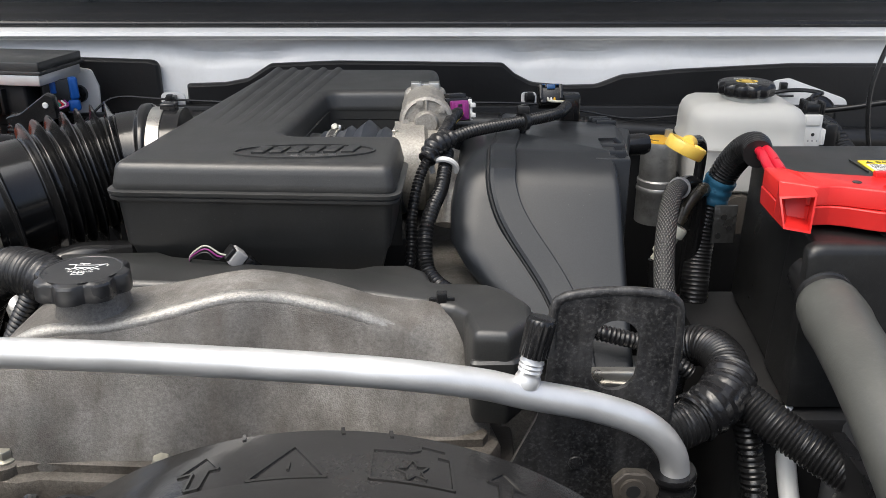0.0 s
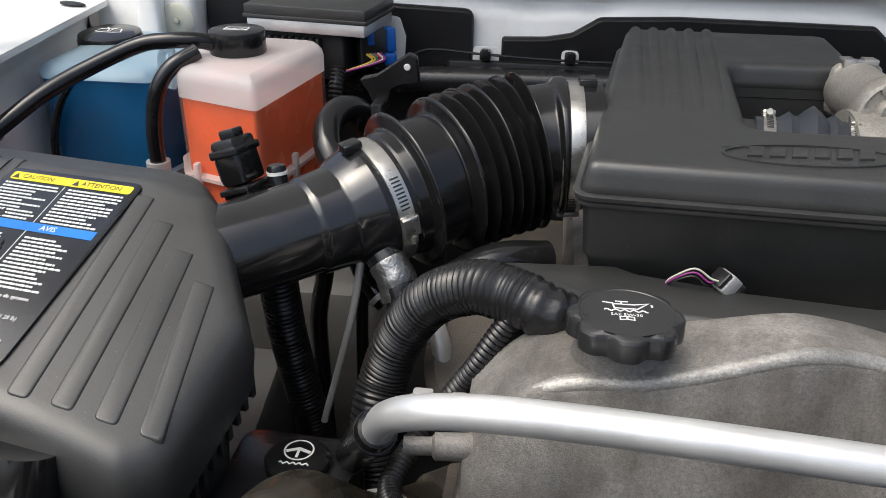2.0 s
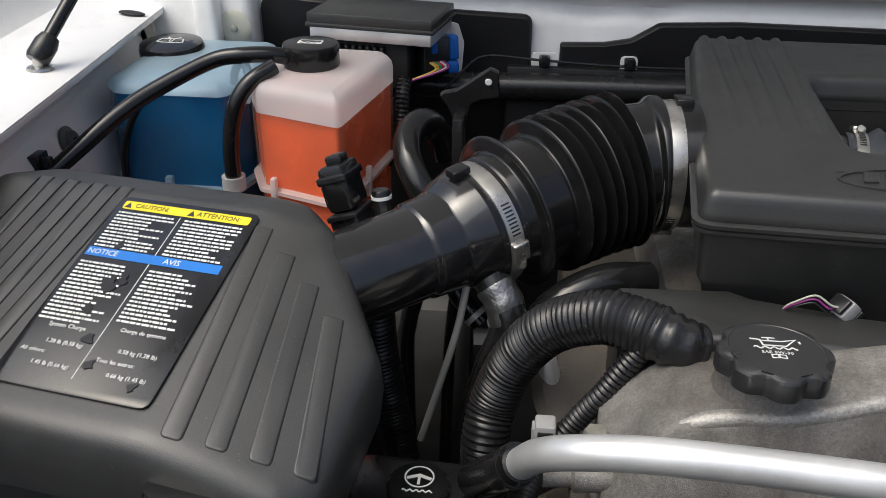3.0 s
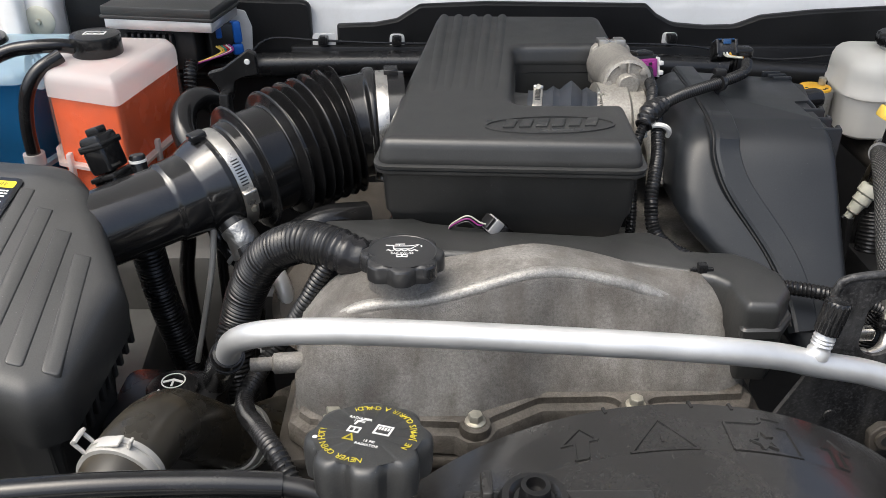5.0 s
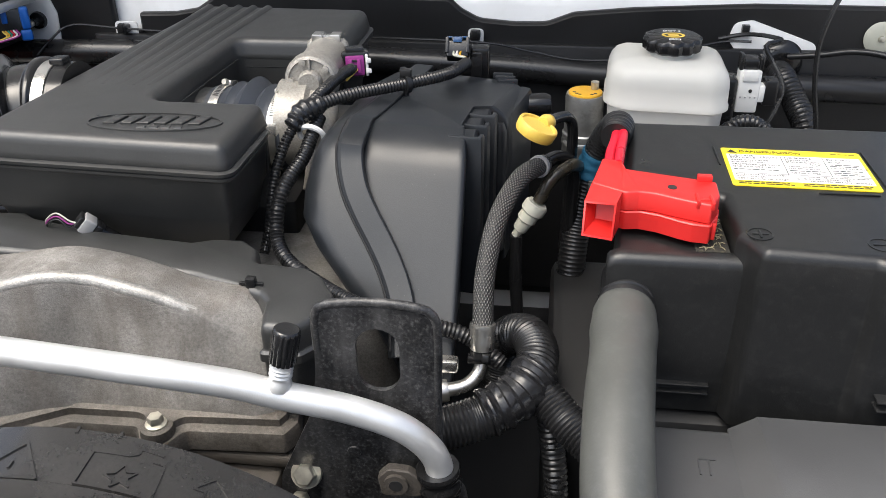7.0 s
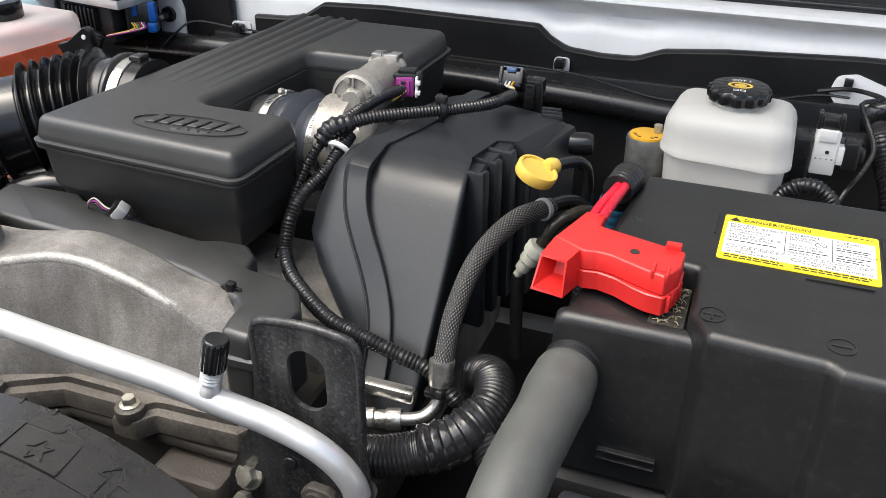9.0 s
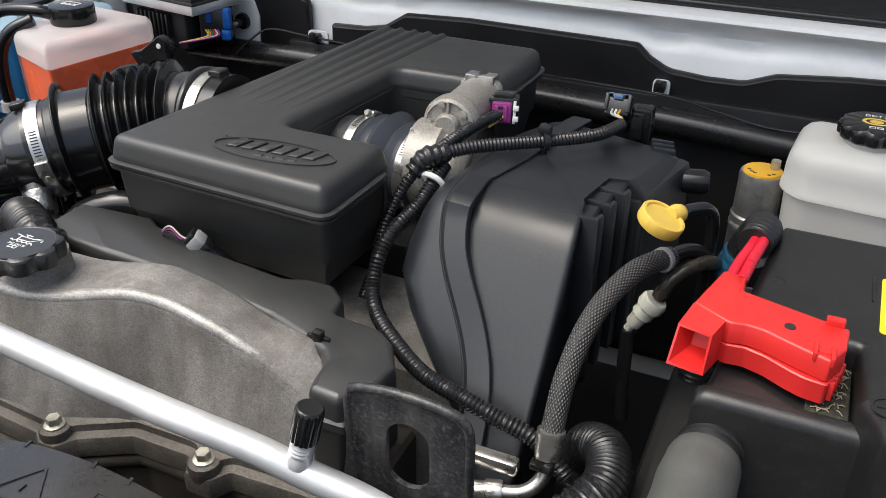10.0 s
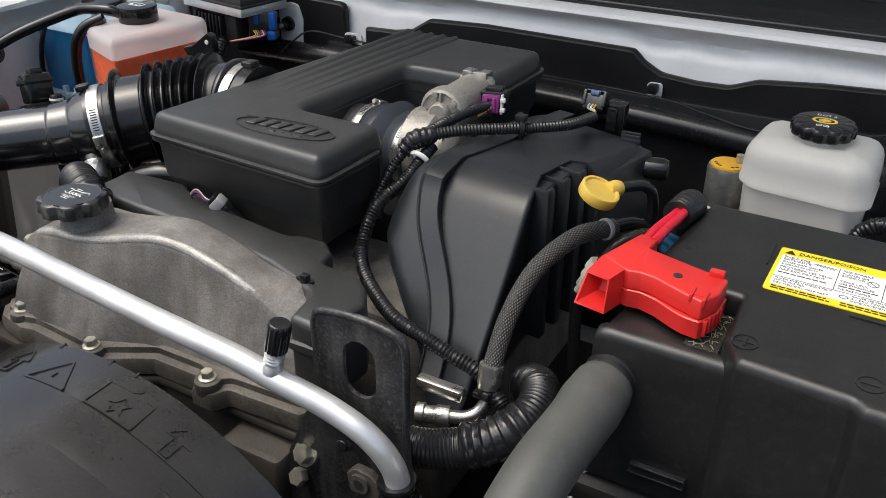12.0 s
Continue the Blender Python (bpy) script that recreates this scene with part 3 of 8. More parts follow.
# deep dark parts below; the added floor's near-black stands for unlit depth
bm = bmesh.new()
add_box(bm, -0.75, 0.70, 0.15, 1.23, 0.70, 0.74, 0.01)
solid("floor_dark_depth", bm, M_DARK, "added near-black sheet below the engine, standing for unlit depth", "undertray", kind="structure")
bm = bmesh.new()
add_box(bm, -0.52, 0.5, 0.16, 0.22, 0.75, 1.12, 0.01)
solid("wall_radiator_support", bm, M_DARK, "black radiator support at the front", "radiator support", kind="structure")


def grommet(loc, label):
    g = thing("grommet", loc, label, "grommet", "grommets")
    m = axis(loc, (0, -1, 0))
    bm = bmesh.new()
    add_lathe(bm, [(0.001, 0), (0.021, 0), (0.022, 0.003), (0.018, 0.006), (0.006, 0.0062), (0.001, 0.006)], m, 24)
    part("disc", bm, M_CREAM, g, "pale green plastic disc")
    bm = bmesh.new()
    add_lathe(bm, [(0.001, 0.006), (0.0045, 0.006), (0.004, 0.010), (0.001, 0.011)], m, 12)
    part("stud", bm, M_ZINC, g)


grommet((0.665, 1.234, 1.197), "pale green round grommet in the black pad")
grommet((-0.785, 1.193, 1.224), "pale green round grommet on the white corner")


# thin washer line with its clips along the firewall
def wire(name, ctrl, r, mat, label, cat, step=0.01, seg=8):
    bm = bmesh.new()
    add_tube(bm, ctrl, r, seg, step)
    return solid(name, bm, mat, label, cat)


wire("washer_line", [(-0.515, 1.19, 1.155), (-0.495, 1.20, 1.175), (-0.466, 1.215, 1.193), (-0.39, 1.218, 1.189), (-0.28, 1.218, 1.185), (-0.1, 1.215, 1.186), (0.124, 1.205, 1.186),
                     (0.2, 1.205, 1.175), (0.27, 1.2, 1.166), (0.36, 1.19, 1.176), (0.45, 1.2, 1.195), (0.49, 1.19, 1.2)], 0.0017, M_LOOM, "thin black washer line along the firewall", "hose")


def line_clip(x, z, w=0.03, h=0.032, white=True):
    c = thing("line_clip", (x, PAD_Y - 0.013, z), "white painted tab with a black clip holding the washer line" if white else "small black clip on a pale tab", "clip", "washer line clips")
    m = Matrix(((1, 0, 0, x), (0, 0, 1, 0), (0, 1, 0, z), (0, 0, 0, 1)))
    bm = bmesh.new()
    add_shell(bm, rpoly(rect(-w / 2, w / 2, -h / 2, h / 2), 0.006, 3), [(0, PAD_Y - 0.0165), (0, PAD_Y - 0.013)], m)
    part("tab", bm, M_WHITE, c)
    bm = bmesh.new()
    add_box(bm, x - 0.007, x + 0.007, 1.212, 1.229, z - 0.001, z + 0.011, 0.002)
    add_box(bm, x - 0.004, x + 0.004, 1.210, 1.218, z + 0.003, z + 0.014, 0.001)
    part("clip", bm, M_LOOM, c)


line_clip(-0.39, 1.183, 0.034, 0.026)
line_clip(-0.282, 1.183, 0.022, 0.024)
line_clip(0.124, 1.186, 0.022, 0.022)

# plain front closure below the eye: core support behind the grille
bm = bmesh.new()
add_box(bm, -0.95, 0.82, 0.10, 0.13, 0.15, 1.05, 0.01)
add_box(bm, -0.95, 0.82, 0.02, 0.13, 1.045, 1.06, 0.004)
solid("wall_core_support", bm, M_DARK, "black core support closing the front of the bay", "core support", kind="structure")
# unseen black floor, added to close the bay from below
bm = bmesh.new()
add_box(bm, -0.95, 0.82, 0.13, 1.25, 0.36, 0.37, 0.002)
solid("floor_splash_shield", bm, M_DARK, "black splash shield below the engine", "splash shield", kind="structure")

# ---- intake resonator: lidded black box over the engine ----
RES = [(-0.283, 0.689), (-0.0395, 0.676), (-0.036, 0.788), (-0.148, 0.788), (-0.131, 0.982), (-0.006, 0.984), (-0.002, 1.131), (-0.226, 1.134)]
RES_R = [0.012, 0.012, 0.012, 0.016, 0.016, 0.012, 0.02, 0.02]
resonator = thing("intake_resonator", (-0.15, 0.85, 1.13), "matte black plastic intake resonator box with embossed lid", "resonator")
plan = rpoly(RES, RES_R, 5)
bm = bmesh.new()
add_shell(bm, plan, [(0.001, 1.2250), (0.0, 1.2275), (0.0010, 1.2320), (0.0026, 1.2390), (0.0036, 1.2428), (0.0054, 1.2458), (0.0082, 1.2478), (0.0120, 1.2487), (0.0150, 1.2488)])
part("lid", bm, M_LID, resonator, "matte black moulded lid")
bm = bmesh.new()
RIM = list(RES)
RIM[2:6] = [(-0.036, 0.776), (-0.160, 0.776), (-0.143, 0.994), (-0.006, 0.996)]
add_shell(bm, rpoly(RIM, RES_R, 5), [(0.001, 1.2165), (-0.0030, 1.2172), (-0.0034, 1.2198), (-0.0016, 1.2204), (-0.0016, 1.2212), (-0.0040, 1.2220), (-0.0044, 1.2248), (-0.0012, 1.2258)])
part("rim", bm, M_LID, resonator)
bm = bmesh.new()
add_shell(bm, rpoly([(-0.040, 0.7872), (-0.1472, 0.7872), (-0.1302, 0.9828), (-0.010, 0.9848), (-0.010, 0.9900), (-0.1362, 0.9890), (-0.1532, 0.7815), (-0.040, 0.7815)], [0.001, 0.016, 0.016, 0.001, 0.001, 0.021, 0.021, 0.001], 5), [(0, 1.138), (0, 1.2272), (0.001, 1.2276)])
part("notch_wall", bm, M_LID, resonator)
bm = bmesh.new()
add_shell(bm, plan, [(0.024, 1.135), (0.016, 1.143), (0.010, 1.17), (0.006, 1.176), (0.0035, 1.212), (0.0, 1.2165)])
part("body", bm, M_LID, resonator)
# bottom of the notch in near-black, the recess's shade put into colour
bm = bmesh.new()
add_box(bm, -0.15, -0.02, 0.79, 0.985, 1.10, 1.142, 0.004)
part("notch_shade_floor", bm, M_DARK, resonator)
# long ridges that fade towards the front
for k in range(5):
    bm = bmesh.new()
    x1 = -0.214 + k * 0.0195
    x0 = -0.232 + k * 0.0160
    rings = []
    for i in range(15):
        u = i / 14
        y = 1.121 - 0.30 * u
        x = x1 + (x0 - x1) * u
        h = 0.0034 * (1 - u ** 2) + 0.0001
        w = 0.0065
        rings.append([Vector((x + w * c, y, 1.2480 + (h + 0.0008) * (1 - abs(c) ** 2.2))) for c in (-1, -0.6, -0.2, 0.2, 0.6, 1)])
    add_loft(bm, rings)
    part("ridge", bm, M_LID, resonator)
# emblem: oval line with slanted bars and a row of small bars
bm = bmesh.new()
em = Matrix.Translation((-0.121, 0.727, 1.2486)) @ Matrix.Rotation(radians(3), 4, 'Z') @ Matrix.Shear('XZ', 4, (0, 0))
add_stroke(bm, arc(0, -0.002, 0.061, 0, 360, 48, 0.021)[:-1], 0.0022, em, 0.0016, True)
for k in range(6):
    cx = -0.038 + k * 0.0155
    slant = [(cx - 0.0075, -0.007), (cx + 0.003, -0.007), (cx + 0.0095, 0.011), (cx - 0.0015, 0.011)]
    add_shell(bm, slant, [(0, 0), (0, 0.0018), (0.0008, 0.0024)], em)
for k in range(4):
    add_shell(bm, rect(-0.012 + k * 0.011, -0.004 + k * 0.011, -0.0155, -0.0105), [(0, 0), (0.0006, 0.0010)], em)
add_shell(bm, [(-0.060, 0.011), (-0.037, 0.011), (-0.033, 0.0135), (-0.055, 0.0135)], [(0, 0), (0.0006, 0.0014)], em)
part("emblem", bm, M_LID, resonator, "embossed oval emblem with slanted bars")
# coil connector below the front of the box
con = thing("coil_connector", (-0.173, 0.676, 1.154), "black ignition connector with a pale grey collar on curled wires", "connector")
cx = axis((-0.160, 0.680, 1.154), (-0.62, -0.30, 0.66))
bm = bmesh.new()
add_lathe(bm, [(0.001, -0.016), (0.0070, -0.016), (0.0072, 0.010), (0.0085, 0.011), (0.0085, 0.015), (0.001, 0.015)], cx, 18)
add_box(bm, -0.0085, 0.0085, -0.0075, 0.0075, 0.0120, 0.0185, 0.0018, cx)
part("housing", bm, M_RUBBER, con)
bm = bmesh.new()
add_box(bm, -0.0080, 0.0080, -0.0075, 0.0075, 0.0185, 0.0300, 0.0016, cx)
part("collar", bm, M_INKGREY, con, "pale grey plastic collar")
bm = bmesh.new()
add_box(bm, -0.0030, 0.0030, -0.0092, -0.0072, 0.010, 0.0270, 0.0006, cx)
part("latch", bm, M_LOOM, con)
bm = bmesh.new()
add_box(bm, -0.0068, 0.0068, -0.0062, 0.0062, 0.0300, 0.0340, 0.0012, cx)
part("plug", bm, M_LOOM, con)
for mat_, d in ((M_CREAM, 0.0), (M_MAGENTA, 0.003), (M_LOOM, 0.006)):
    bm = bmesh.new()
    add_tube(bm, [cx @ Vector((0.003 - d, -0.002, 0.032)), (-0.1880 - d * 0.3, 0.666, 1.1770 - d), (-0.199, 0.667, 1.1835 - d), (-0.210, 0.669, 1.177 - d * 0.7), (-0.216, 0.674, 1.168 - d * 0.5), (-0.216, 0.684, 1.150)], 0.0008, 8, 0.003)
    part("wire", bm, mat_, con, "thin coloured wire")

# ---- throttle body and its rubber coupling ----
thr = thing("throttle_unit", (-0.02, 0.90, 1.17), "bare cast aluminium throttle body with a motor housing", "throttle body")
bm = bmesh.new()
mm = axis((-0.020, 0.962, 1.233), (0.03, -0.95, 0.06))
add_lathe(bm, [(0.001, -0.012), (0.022, -0.012), (0.0265, -0.004), (0.027, 0.0), (0.0262, 0.02), (0.0245, 0.066), (0.0278, 0.070), (0.0285, 0.074), (0.0285, 0.084), (0.0265, 0.089), (0.0235, 0.0905), (0.0225, 0.0885), (0.0130, 0.0885), (0.0125, 0.095), (0.0105, 0.0975), (0.001, 0.0975)], mm, 28)
part("motor_housing", bm, M_CASTL, thr)
bm = bmesh.new()
add_box(bm, -0.024, 0.024, -0.026, 0.0255, -0.010, 0.004, 0.006, mm, 0.012)
part("flange", bm, M_CASTL, thr)
bm = bmesh.new()
for s in (-1, 1):
    add_box(bm, s * 0.010 - 0.006, s * 0.010 + 0.006, 0.022, 0.030, -0.012, 0.006, 0.001, mm)
add_box(bm, -0.016, 0.016, 0.0245, 0.029, -0.006, 0.004, 0.001, mm)
part("clip", bm, M_STEEL, thr, "bright steel spring clip")
bm = bmesh.new()
add_lathe(bm, [(0.03, 0), (0.047, 0), (0.047, 0.03), (0.042, 0.034), (0.042, 0.05), (0.03, 0.05)], axis((-0.05, 0.872, 1.192), (1, 0.05, 0)), 28)
add_box(bm, -0.012, 0.022, 0.84, 0.92, 1.14, 1.20, 0.008)
add_tube(bm, [(0.0, 0.868, 1.212), (0.004, 0.835, 1.204), (0.006, 0.80, 1.188), (0.004, 0.78, 1.16)], 0.012, 12, 0.006)
part("bore", bm, M_CASTL, thr)
bm = bmesh.new()
for k in range(5):
    a = radians(40 + k * 70)
    add_lathe(bm, [(0.001, 0), (0.004, 0), (0.004, 0.004), (0.001, 0.0045)], mm @ Matrix.Translation((0.021 * math.cos(a), 0.021 * math.sin(a), 0.088)), 10)
add_box(bm, -0.0012, 0.0012, 0.0125, 0.024, 0.0885, 0.0925, 0.0006, mm)
part("screw", bm, M_CASTL, thr)

cpl = thing("intake_coupling", (-0.095, 0.872, 1.15), "slate grey rubber coupling with two steel clamps", "coupling")
mc = axis((-0.136, 0.880, 1.187), (1, -0.14, 0)) @ Matrix.Diagonal((0.94, 0.94, 0.92, 1))
bm = bmesh.new()
add_lathe(bm, [(0.03, 0.012), (0.043, 0.012), (0.044, 0.034), (0.047, 0.038), (0.050, 0.042), (0.047, 0.046), (0.046, 0.05), (0.051, 0.055), (0.057, 0.063), (0.051, 0.071), (0.046, 0.076),
               (0.050, 0.082), (0.047, 0.087), (0.045, 0.09), (0.045, 0.11), (0.03, 0.11)], mc, 36)
part("bellows", bm, M_SLATE, cpl)
bm = bmesh.new()
add_lathe(bm, [(0.03, -0.006), (0.040, -0.006), (0.040, 0.014), (0.03, 0.014)], mc, 32)
part("neck", bm, M_LID, cpl)


def band_clamp(parent, m, r, w, screw_angle, label="bright steel band clamp", turn=1):
    """Worm-drive clamp: band, slots, screw housing."""
    bm = bmesh.new()
    add_lathe(bm, [(r - 0.001, -w / 2), (r + 0.0008, -w / 2), (r + 0.0012, -w * 0.3), (r + 0.0012, w * 0.3), (r + 0.0008, w / 2), (r - 0.001, w / 2)], m, 48)
    band = part("clamp_band", bm, M_STEEL, parent, label)
    k = m @ Matrix.Rotation(radians(screw_angle), 4, 'Z') @ Matrix.Translation((r + 0.002, 0, 0))
    bm = bmesh.new()
    add_box(bm, -0.002, 0.0035, -0.010, 0.007, -w * 0.55, w * 0.55, 0.0015, k)
    part("clamp_housing", bm, M_STEEL, band)
    bm = bmesh.new()
    add_hex(bm, k @ Matrix.Translation((0.0012, 0.007, 0)) @ Matrix.Rotation(radians(-90), 4, 'X'), 0.0036, 0.006)
    part("clamp_screw", bm, M_ZINC, band)
    bm = bmesh.new()
    for i in range(9):
        q = m @ Matrix.Rotation(radians(screw_angle + turn * (17 + i * 3.4)), 4, 'Z') @ Matrix.Translation((r + 0.0012, 0, 0))
        add_box(bm, -0.0003, 0.0004, -0.0007, 0.0007, -w * 0.28, w * 0.28, 0.0001, q)
    part("slot", bm, M_INKK, band)
    return band


band_clamp(cpl, mc @ Matrix.Translation((0, 0, 0.024)), 0.0445, 0.011, 70)
band_clamp(cpl, mc @ Matrix.Translation((0, 0, 0.100)), 0.0462, 0.012, 95)

# purple connector on the throttle
pc = thing("throttle_connector", (0.02, 0.925, 1.22), "black and violet electrical plug with a white lock tab", "connector")
mp = axis((0.018, 0.932, 1.238), (0.25, -0.9, 0.15))
bm = bmesh.new()
add_box(bm, -0.015, 0.015, -0.012, 0.014, -0.03, 0.0, 0.002, mp)
add_box(bm, -0.010, 0.010, 0.012, 0.018, -0.026, -0.004, 0.001, mp)
part("housing", bm, M_LOOM, pc)
bm = bmesh.new()
add_box(bm, -0.011, 0.009, -0.010, 0.011, 0.0, 0.008, 0.0015, mp)
add_box(bm, -0.008, -0.004, -0.007, 0.008, 0.008, 0.011, 0.0006, mp)
add_box(bm, 0.001, 0.005, -0.007, 0.008, 0.008, 0.011, 0.0006, mp)
part("insert", bm, M_MAGENTA, pc, "violet insert")
for y0 in (-0.006, -0.0005, 0.005):
    bm = bmesh.new()
    add_box(bm, -0.0045, 0.0015, y0, y0 + 0.0025, 0.0078, 0.0092, 0.0004, mp)
    part("slot", bm, M_INKK, pc)
bm = bmesh.new()
add_box(bm, 0.0105, 0.0135, -0.011, 0.012, -0.006, 0.006, 0.001, mp)
add_box(bm, 0.0105, 0.0165, 0.003, 0.008, 0.002, 0.009, 0.001, mp)
add_box(bm, 0.0105, 0.0165, -0.008, -0.003, 0.002, 0.009, 0.001, mp)
part("lock_tab", bm, M_WHITEPL, pc, "white lock tab")
bm = bmesh.new()
for k in range(3):
    add_tube(bm, [mp @ Vector((-0.006 + k * 0.004, -0.002, 0.009)), mp @ Vector((-0.008 + k * 0.002, -0.006, 0.016)), mp @ Vector((-0.012, -0.012, 0.022))], 0.0012, 6, 0.003)
part("wire", bm, M_YELLOW, pc, "thin yellow wires")

# ---- black engine cover beside the resonator ----
COV = thing("engine_cover", (0.11, 0.85, 1.05), "satin black moulded cover with a curved raised band and side fins", "engine cover")


def cov_front(x, z):
    """How far forward the front face stands at a height."""
    u = (1.236 - z) / 0.16
    return 0.745 - 0.112 * u - 0.02 * u * u


def cov_left(z):
    u = (1.236 - z) / 0.16
    return 0.022 - 0.017 * math.sin(math.pi * min(1, u * 1.15)) + 0.15 * max(0, u - 0.42) ** 1.3


rings = []
for z in (1.06, 1.09, 1.12, 1.145, 1.165, 1.185, 1.205, 1.214, 1.22, 1.226, 1.231, 1.235, 1.2375, 1.239):
    drop = max(0.0, (z - 1.206) / 0.033)
    fall, side = 0.022 * drop ** 4 + 0.003 * drop ** 2, 0.016 * drop ** 3
    yf, xl = cov_front(0, min(z, 1.236)) + fall, cov_left(min(z, 1.236)) + fall * 0.7
    corner = 0.03 + 0.16 * max(0.0, 1.19 - z)
    poly = list(rpoly([(xl, yf + 0.012), (0.1595 - side * 0.3, yf - 0.006), (0.1495, 0.772 + side * 0.2), (0.155, 0.838), (0.190 - side, 0.842), (0.208 - side, 0.962 - side), (0.045 + side, 1.008 - side), (xl + 0.005, 0.93)],
                     [corner, 0.006, 0.004, 0.004, 0.006, 0.016, 0.02, 0.05], 6))
    rings.append([Vector((x, y, z - (0.10 * max(0, y - 0.76)) * (1 if z > 1.2 else 0.4))) for x, y in poly])
bm = bmesh.new()
add_loft(bm, rings)
part("shell", bm, M_COVER, COV)


def cov_top(y):
    return 1.239 - 0.10 * max(0, y - 0.76)


# raised band: back to front over the top, then down the face and off to the side
bm = bmesh.new()
centre = [(0.082, 1.004), (0.074, 0.93), (0.066, 0.85), (0.058, 0.79), (0.0555, 0.774)]
pts = [Vector((x, y, cov_top(y))) for x, y in centre]
for x, z in ((0.0535, 1.231), (0.053, 1.221), (0.0555, 1.208), (0.0610, 1.194), (0.0715, 1.178), (0.0855, 1.160), (0.0975, 1.143), (0.107, 1.125), (0.113, 1.105), (0.116, 1.085)):
    pts.append(Vector((x, cov_front(x, z) - 0.0005, z)))
rings = []
dense = curve(pts, 0.006)
for i, q in enumerate(dense):
    t = (dense[min(i + 1, len(dense) - 1)] - dense[max(i - 1, 0)]).normalized()
    nrm = Vector((0, -0.35, 1)) if q.y > 0.765 else Vector((0, -1, 0.45))
    side = t.cross(nrm.normalized()).normalized()
    up = side.cross(t).normalized()
    if up.dot(nrm) < 0:
        up = -up
    h = 0.0118
    rings.append([q - side * (h + 0.0002) - up * 0.004, q - side * h + up * 0.0026, q - side * (h - 0.0008) + up * 0.0032,
                  q + side * (h - 0.004) + up * 0.0030, q + side * (h - 0.001) + up * 0.0018, q + side * (h + 0.003) - up * 0.004])
add_loft(bm, rings)
part("band", bm, M_COVER, COV, "raised band curving down the face", angle=16)
bm = bmesh.new()
add_tube(bm, [(r[0] + (r[0] - r[5]).normalized() * 0.0006 + (r[2] - r[0]).normalized() * 0.0042) if r[0].x < r[5].x else (r[5] + (r[5] - r[0]).normalized() * 0.0006 + (r[3] - r[5]).normalized() * 0.0042) for r in rings[1:-1:2]], 0.0015, 8, 0.005)
part("seam", bm, M_DARK, COV, "dark seam along the band")
# stepped fins on the side
for k, (y, top, x) in enumerate(((0.757, 1.2335, 0.149), (0.788, 1.2325, 0.152), (0.818, 1.231, 0.157))):
    bm = bmesh.new()
    fin = rpoly([(x - 0.010, y - 0.004), (x + 0.021, y - 0.008), (x + 0.023, y + 0.004), (x + 0.018, y + 0.0045), (x + 0.017, y - 0.0025), (x - 0.010, y + 0.001)], 0.001, 2)
    add_shell(bm, fin, [(0, 1.07), (0, top - 0.001), (0.001, top + 0.0012)], Matrix())
    part("fin", bm, M_COVER, COV)
    bm = bmesh.new()
    add_shell(bm, [(x - 0.008, y + 0.0005), (x + 0.0145, y - 0.002), (x + 0.0155, y + 0.0245), (x - 0.004, y + 0.0245)], [(0, 1.07), (0, top - 0.0045), (0.002, top - 0.0025)])
    part("louvre", bm, M_COVER, COV)
bm = bmesh.new()
add_shell(bm, rpoly([(0.165, 0.835), (0.186, 0.832), (0.212, 0.945), (0.196, 0.955)], 0.006, 3), [(0, 1.07), (0, 1.205), (0.003, 1.214)])
part("side_panel", bm, M_COVER, COV)
for k in range(3):
    bm = bmesh.new()
    add_box(bm, 0.166 + k * 0.003, 0.188 + k * 0.003, 0.962 - k * 0.010, 0.967 - k * 0.010, 1.214, 1.2235, 0.001)
    part("rib", bm, M_COVER, COV)
bm = bmesh.new()
add_lathe(bm, [(0.001, 0), (0.012, 0), (0.0125, 0.02), (0.010, 0.026), (0.001, 0.027)], axis((0.205, 0.935, 1.198), (1, 0.1, 0.05)), 16)
part("side_boss", bm, M_RUBBER, COV)
bm = bmesh.new()
cm_ = axis((0.001, 0.797, 1.212), (-0.1, -0.87, -0.47))
add_tube(bm, [cm_ @ Vector((0.0125 * math.cos(radians(a)), 0.0125 * math.sin(radians(a)), 0)) for a in range(-20, 215, 15)], 0.0028, 8, 0.003)
part("white_clip", bm, M_WHITEPL, COV, "white plastic hose clip")

# blue connector at the back of the cover
bc = thing("sensor_connector", (0.128, 0.99, 1.225), "black and navy sensor plug standing on the cover", "connector")
mb = axis((0.124, 0.985, 1.243), (0.05, -0.75, 0.45))
bm = bmesh.new()
add_box(bm, -0.0125, 0.0125, -0.010, 0.009, -0.018, 0.006, 0.002, mb)
add_box(bm, -0.0065, 0.0065, 0.008, 0.0125, -0.012, 0.007, 0.001, mb)
add_box(bm, -0.0135, -0.0095, -0.006, 0.012, -0.010, 0.008, 0.001, mb)
add_box(bm, 0.0095, 0.0135, -0.006, 0.012, -0.010, 0.008, 0.001, mb)
part("housing", bm, M_LOOM, bc)
bm = bmesh.new()
add_box(bm, -0.0115, 0.0115, 0.0118, 0.0135, -0.012, 0.004, 0.0006, mb)
add_box(bm, -0.0050, 0.0050, 0.006, 0.0118, 0.0060, 0.0080, 0.0008, mb)
part("lock", bm, M_NAVYLOCK, bc, "dark blue lock")
bm = bmesh.new()
add_box(bm, 0.138, 0.160, 0.985, 1.004, 1.205, 1.2445, 0.003)
add_box(bm, 0.1405, 0.152, 0.981, 0.986, 1.212, 1.240, 0.001)
part("sensor_body", bm, M_RUBBER, bc)
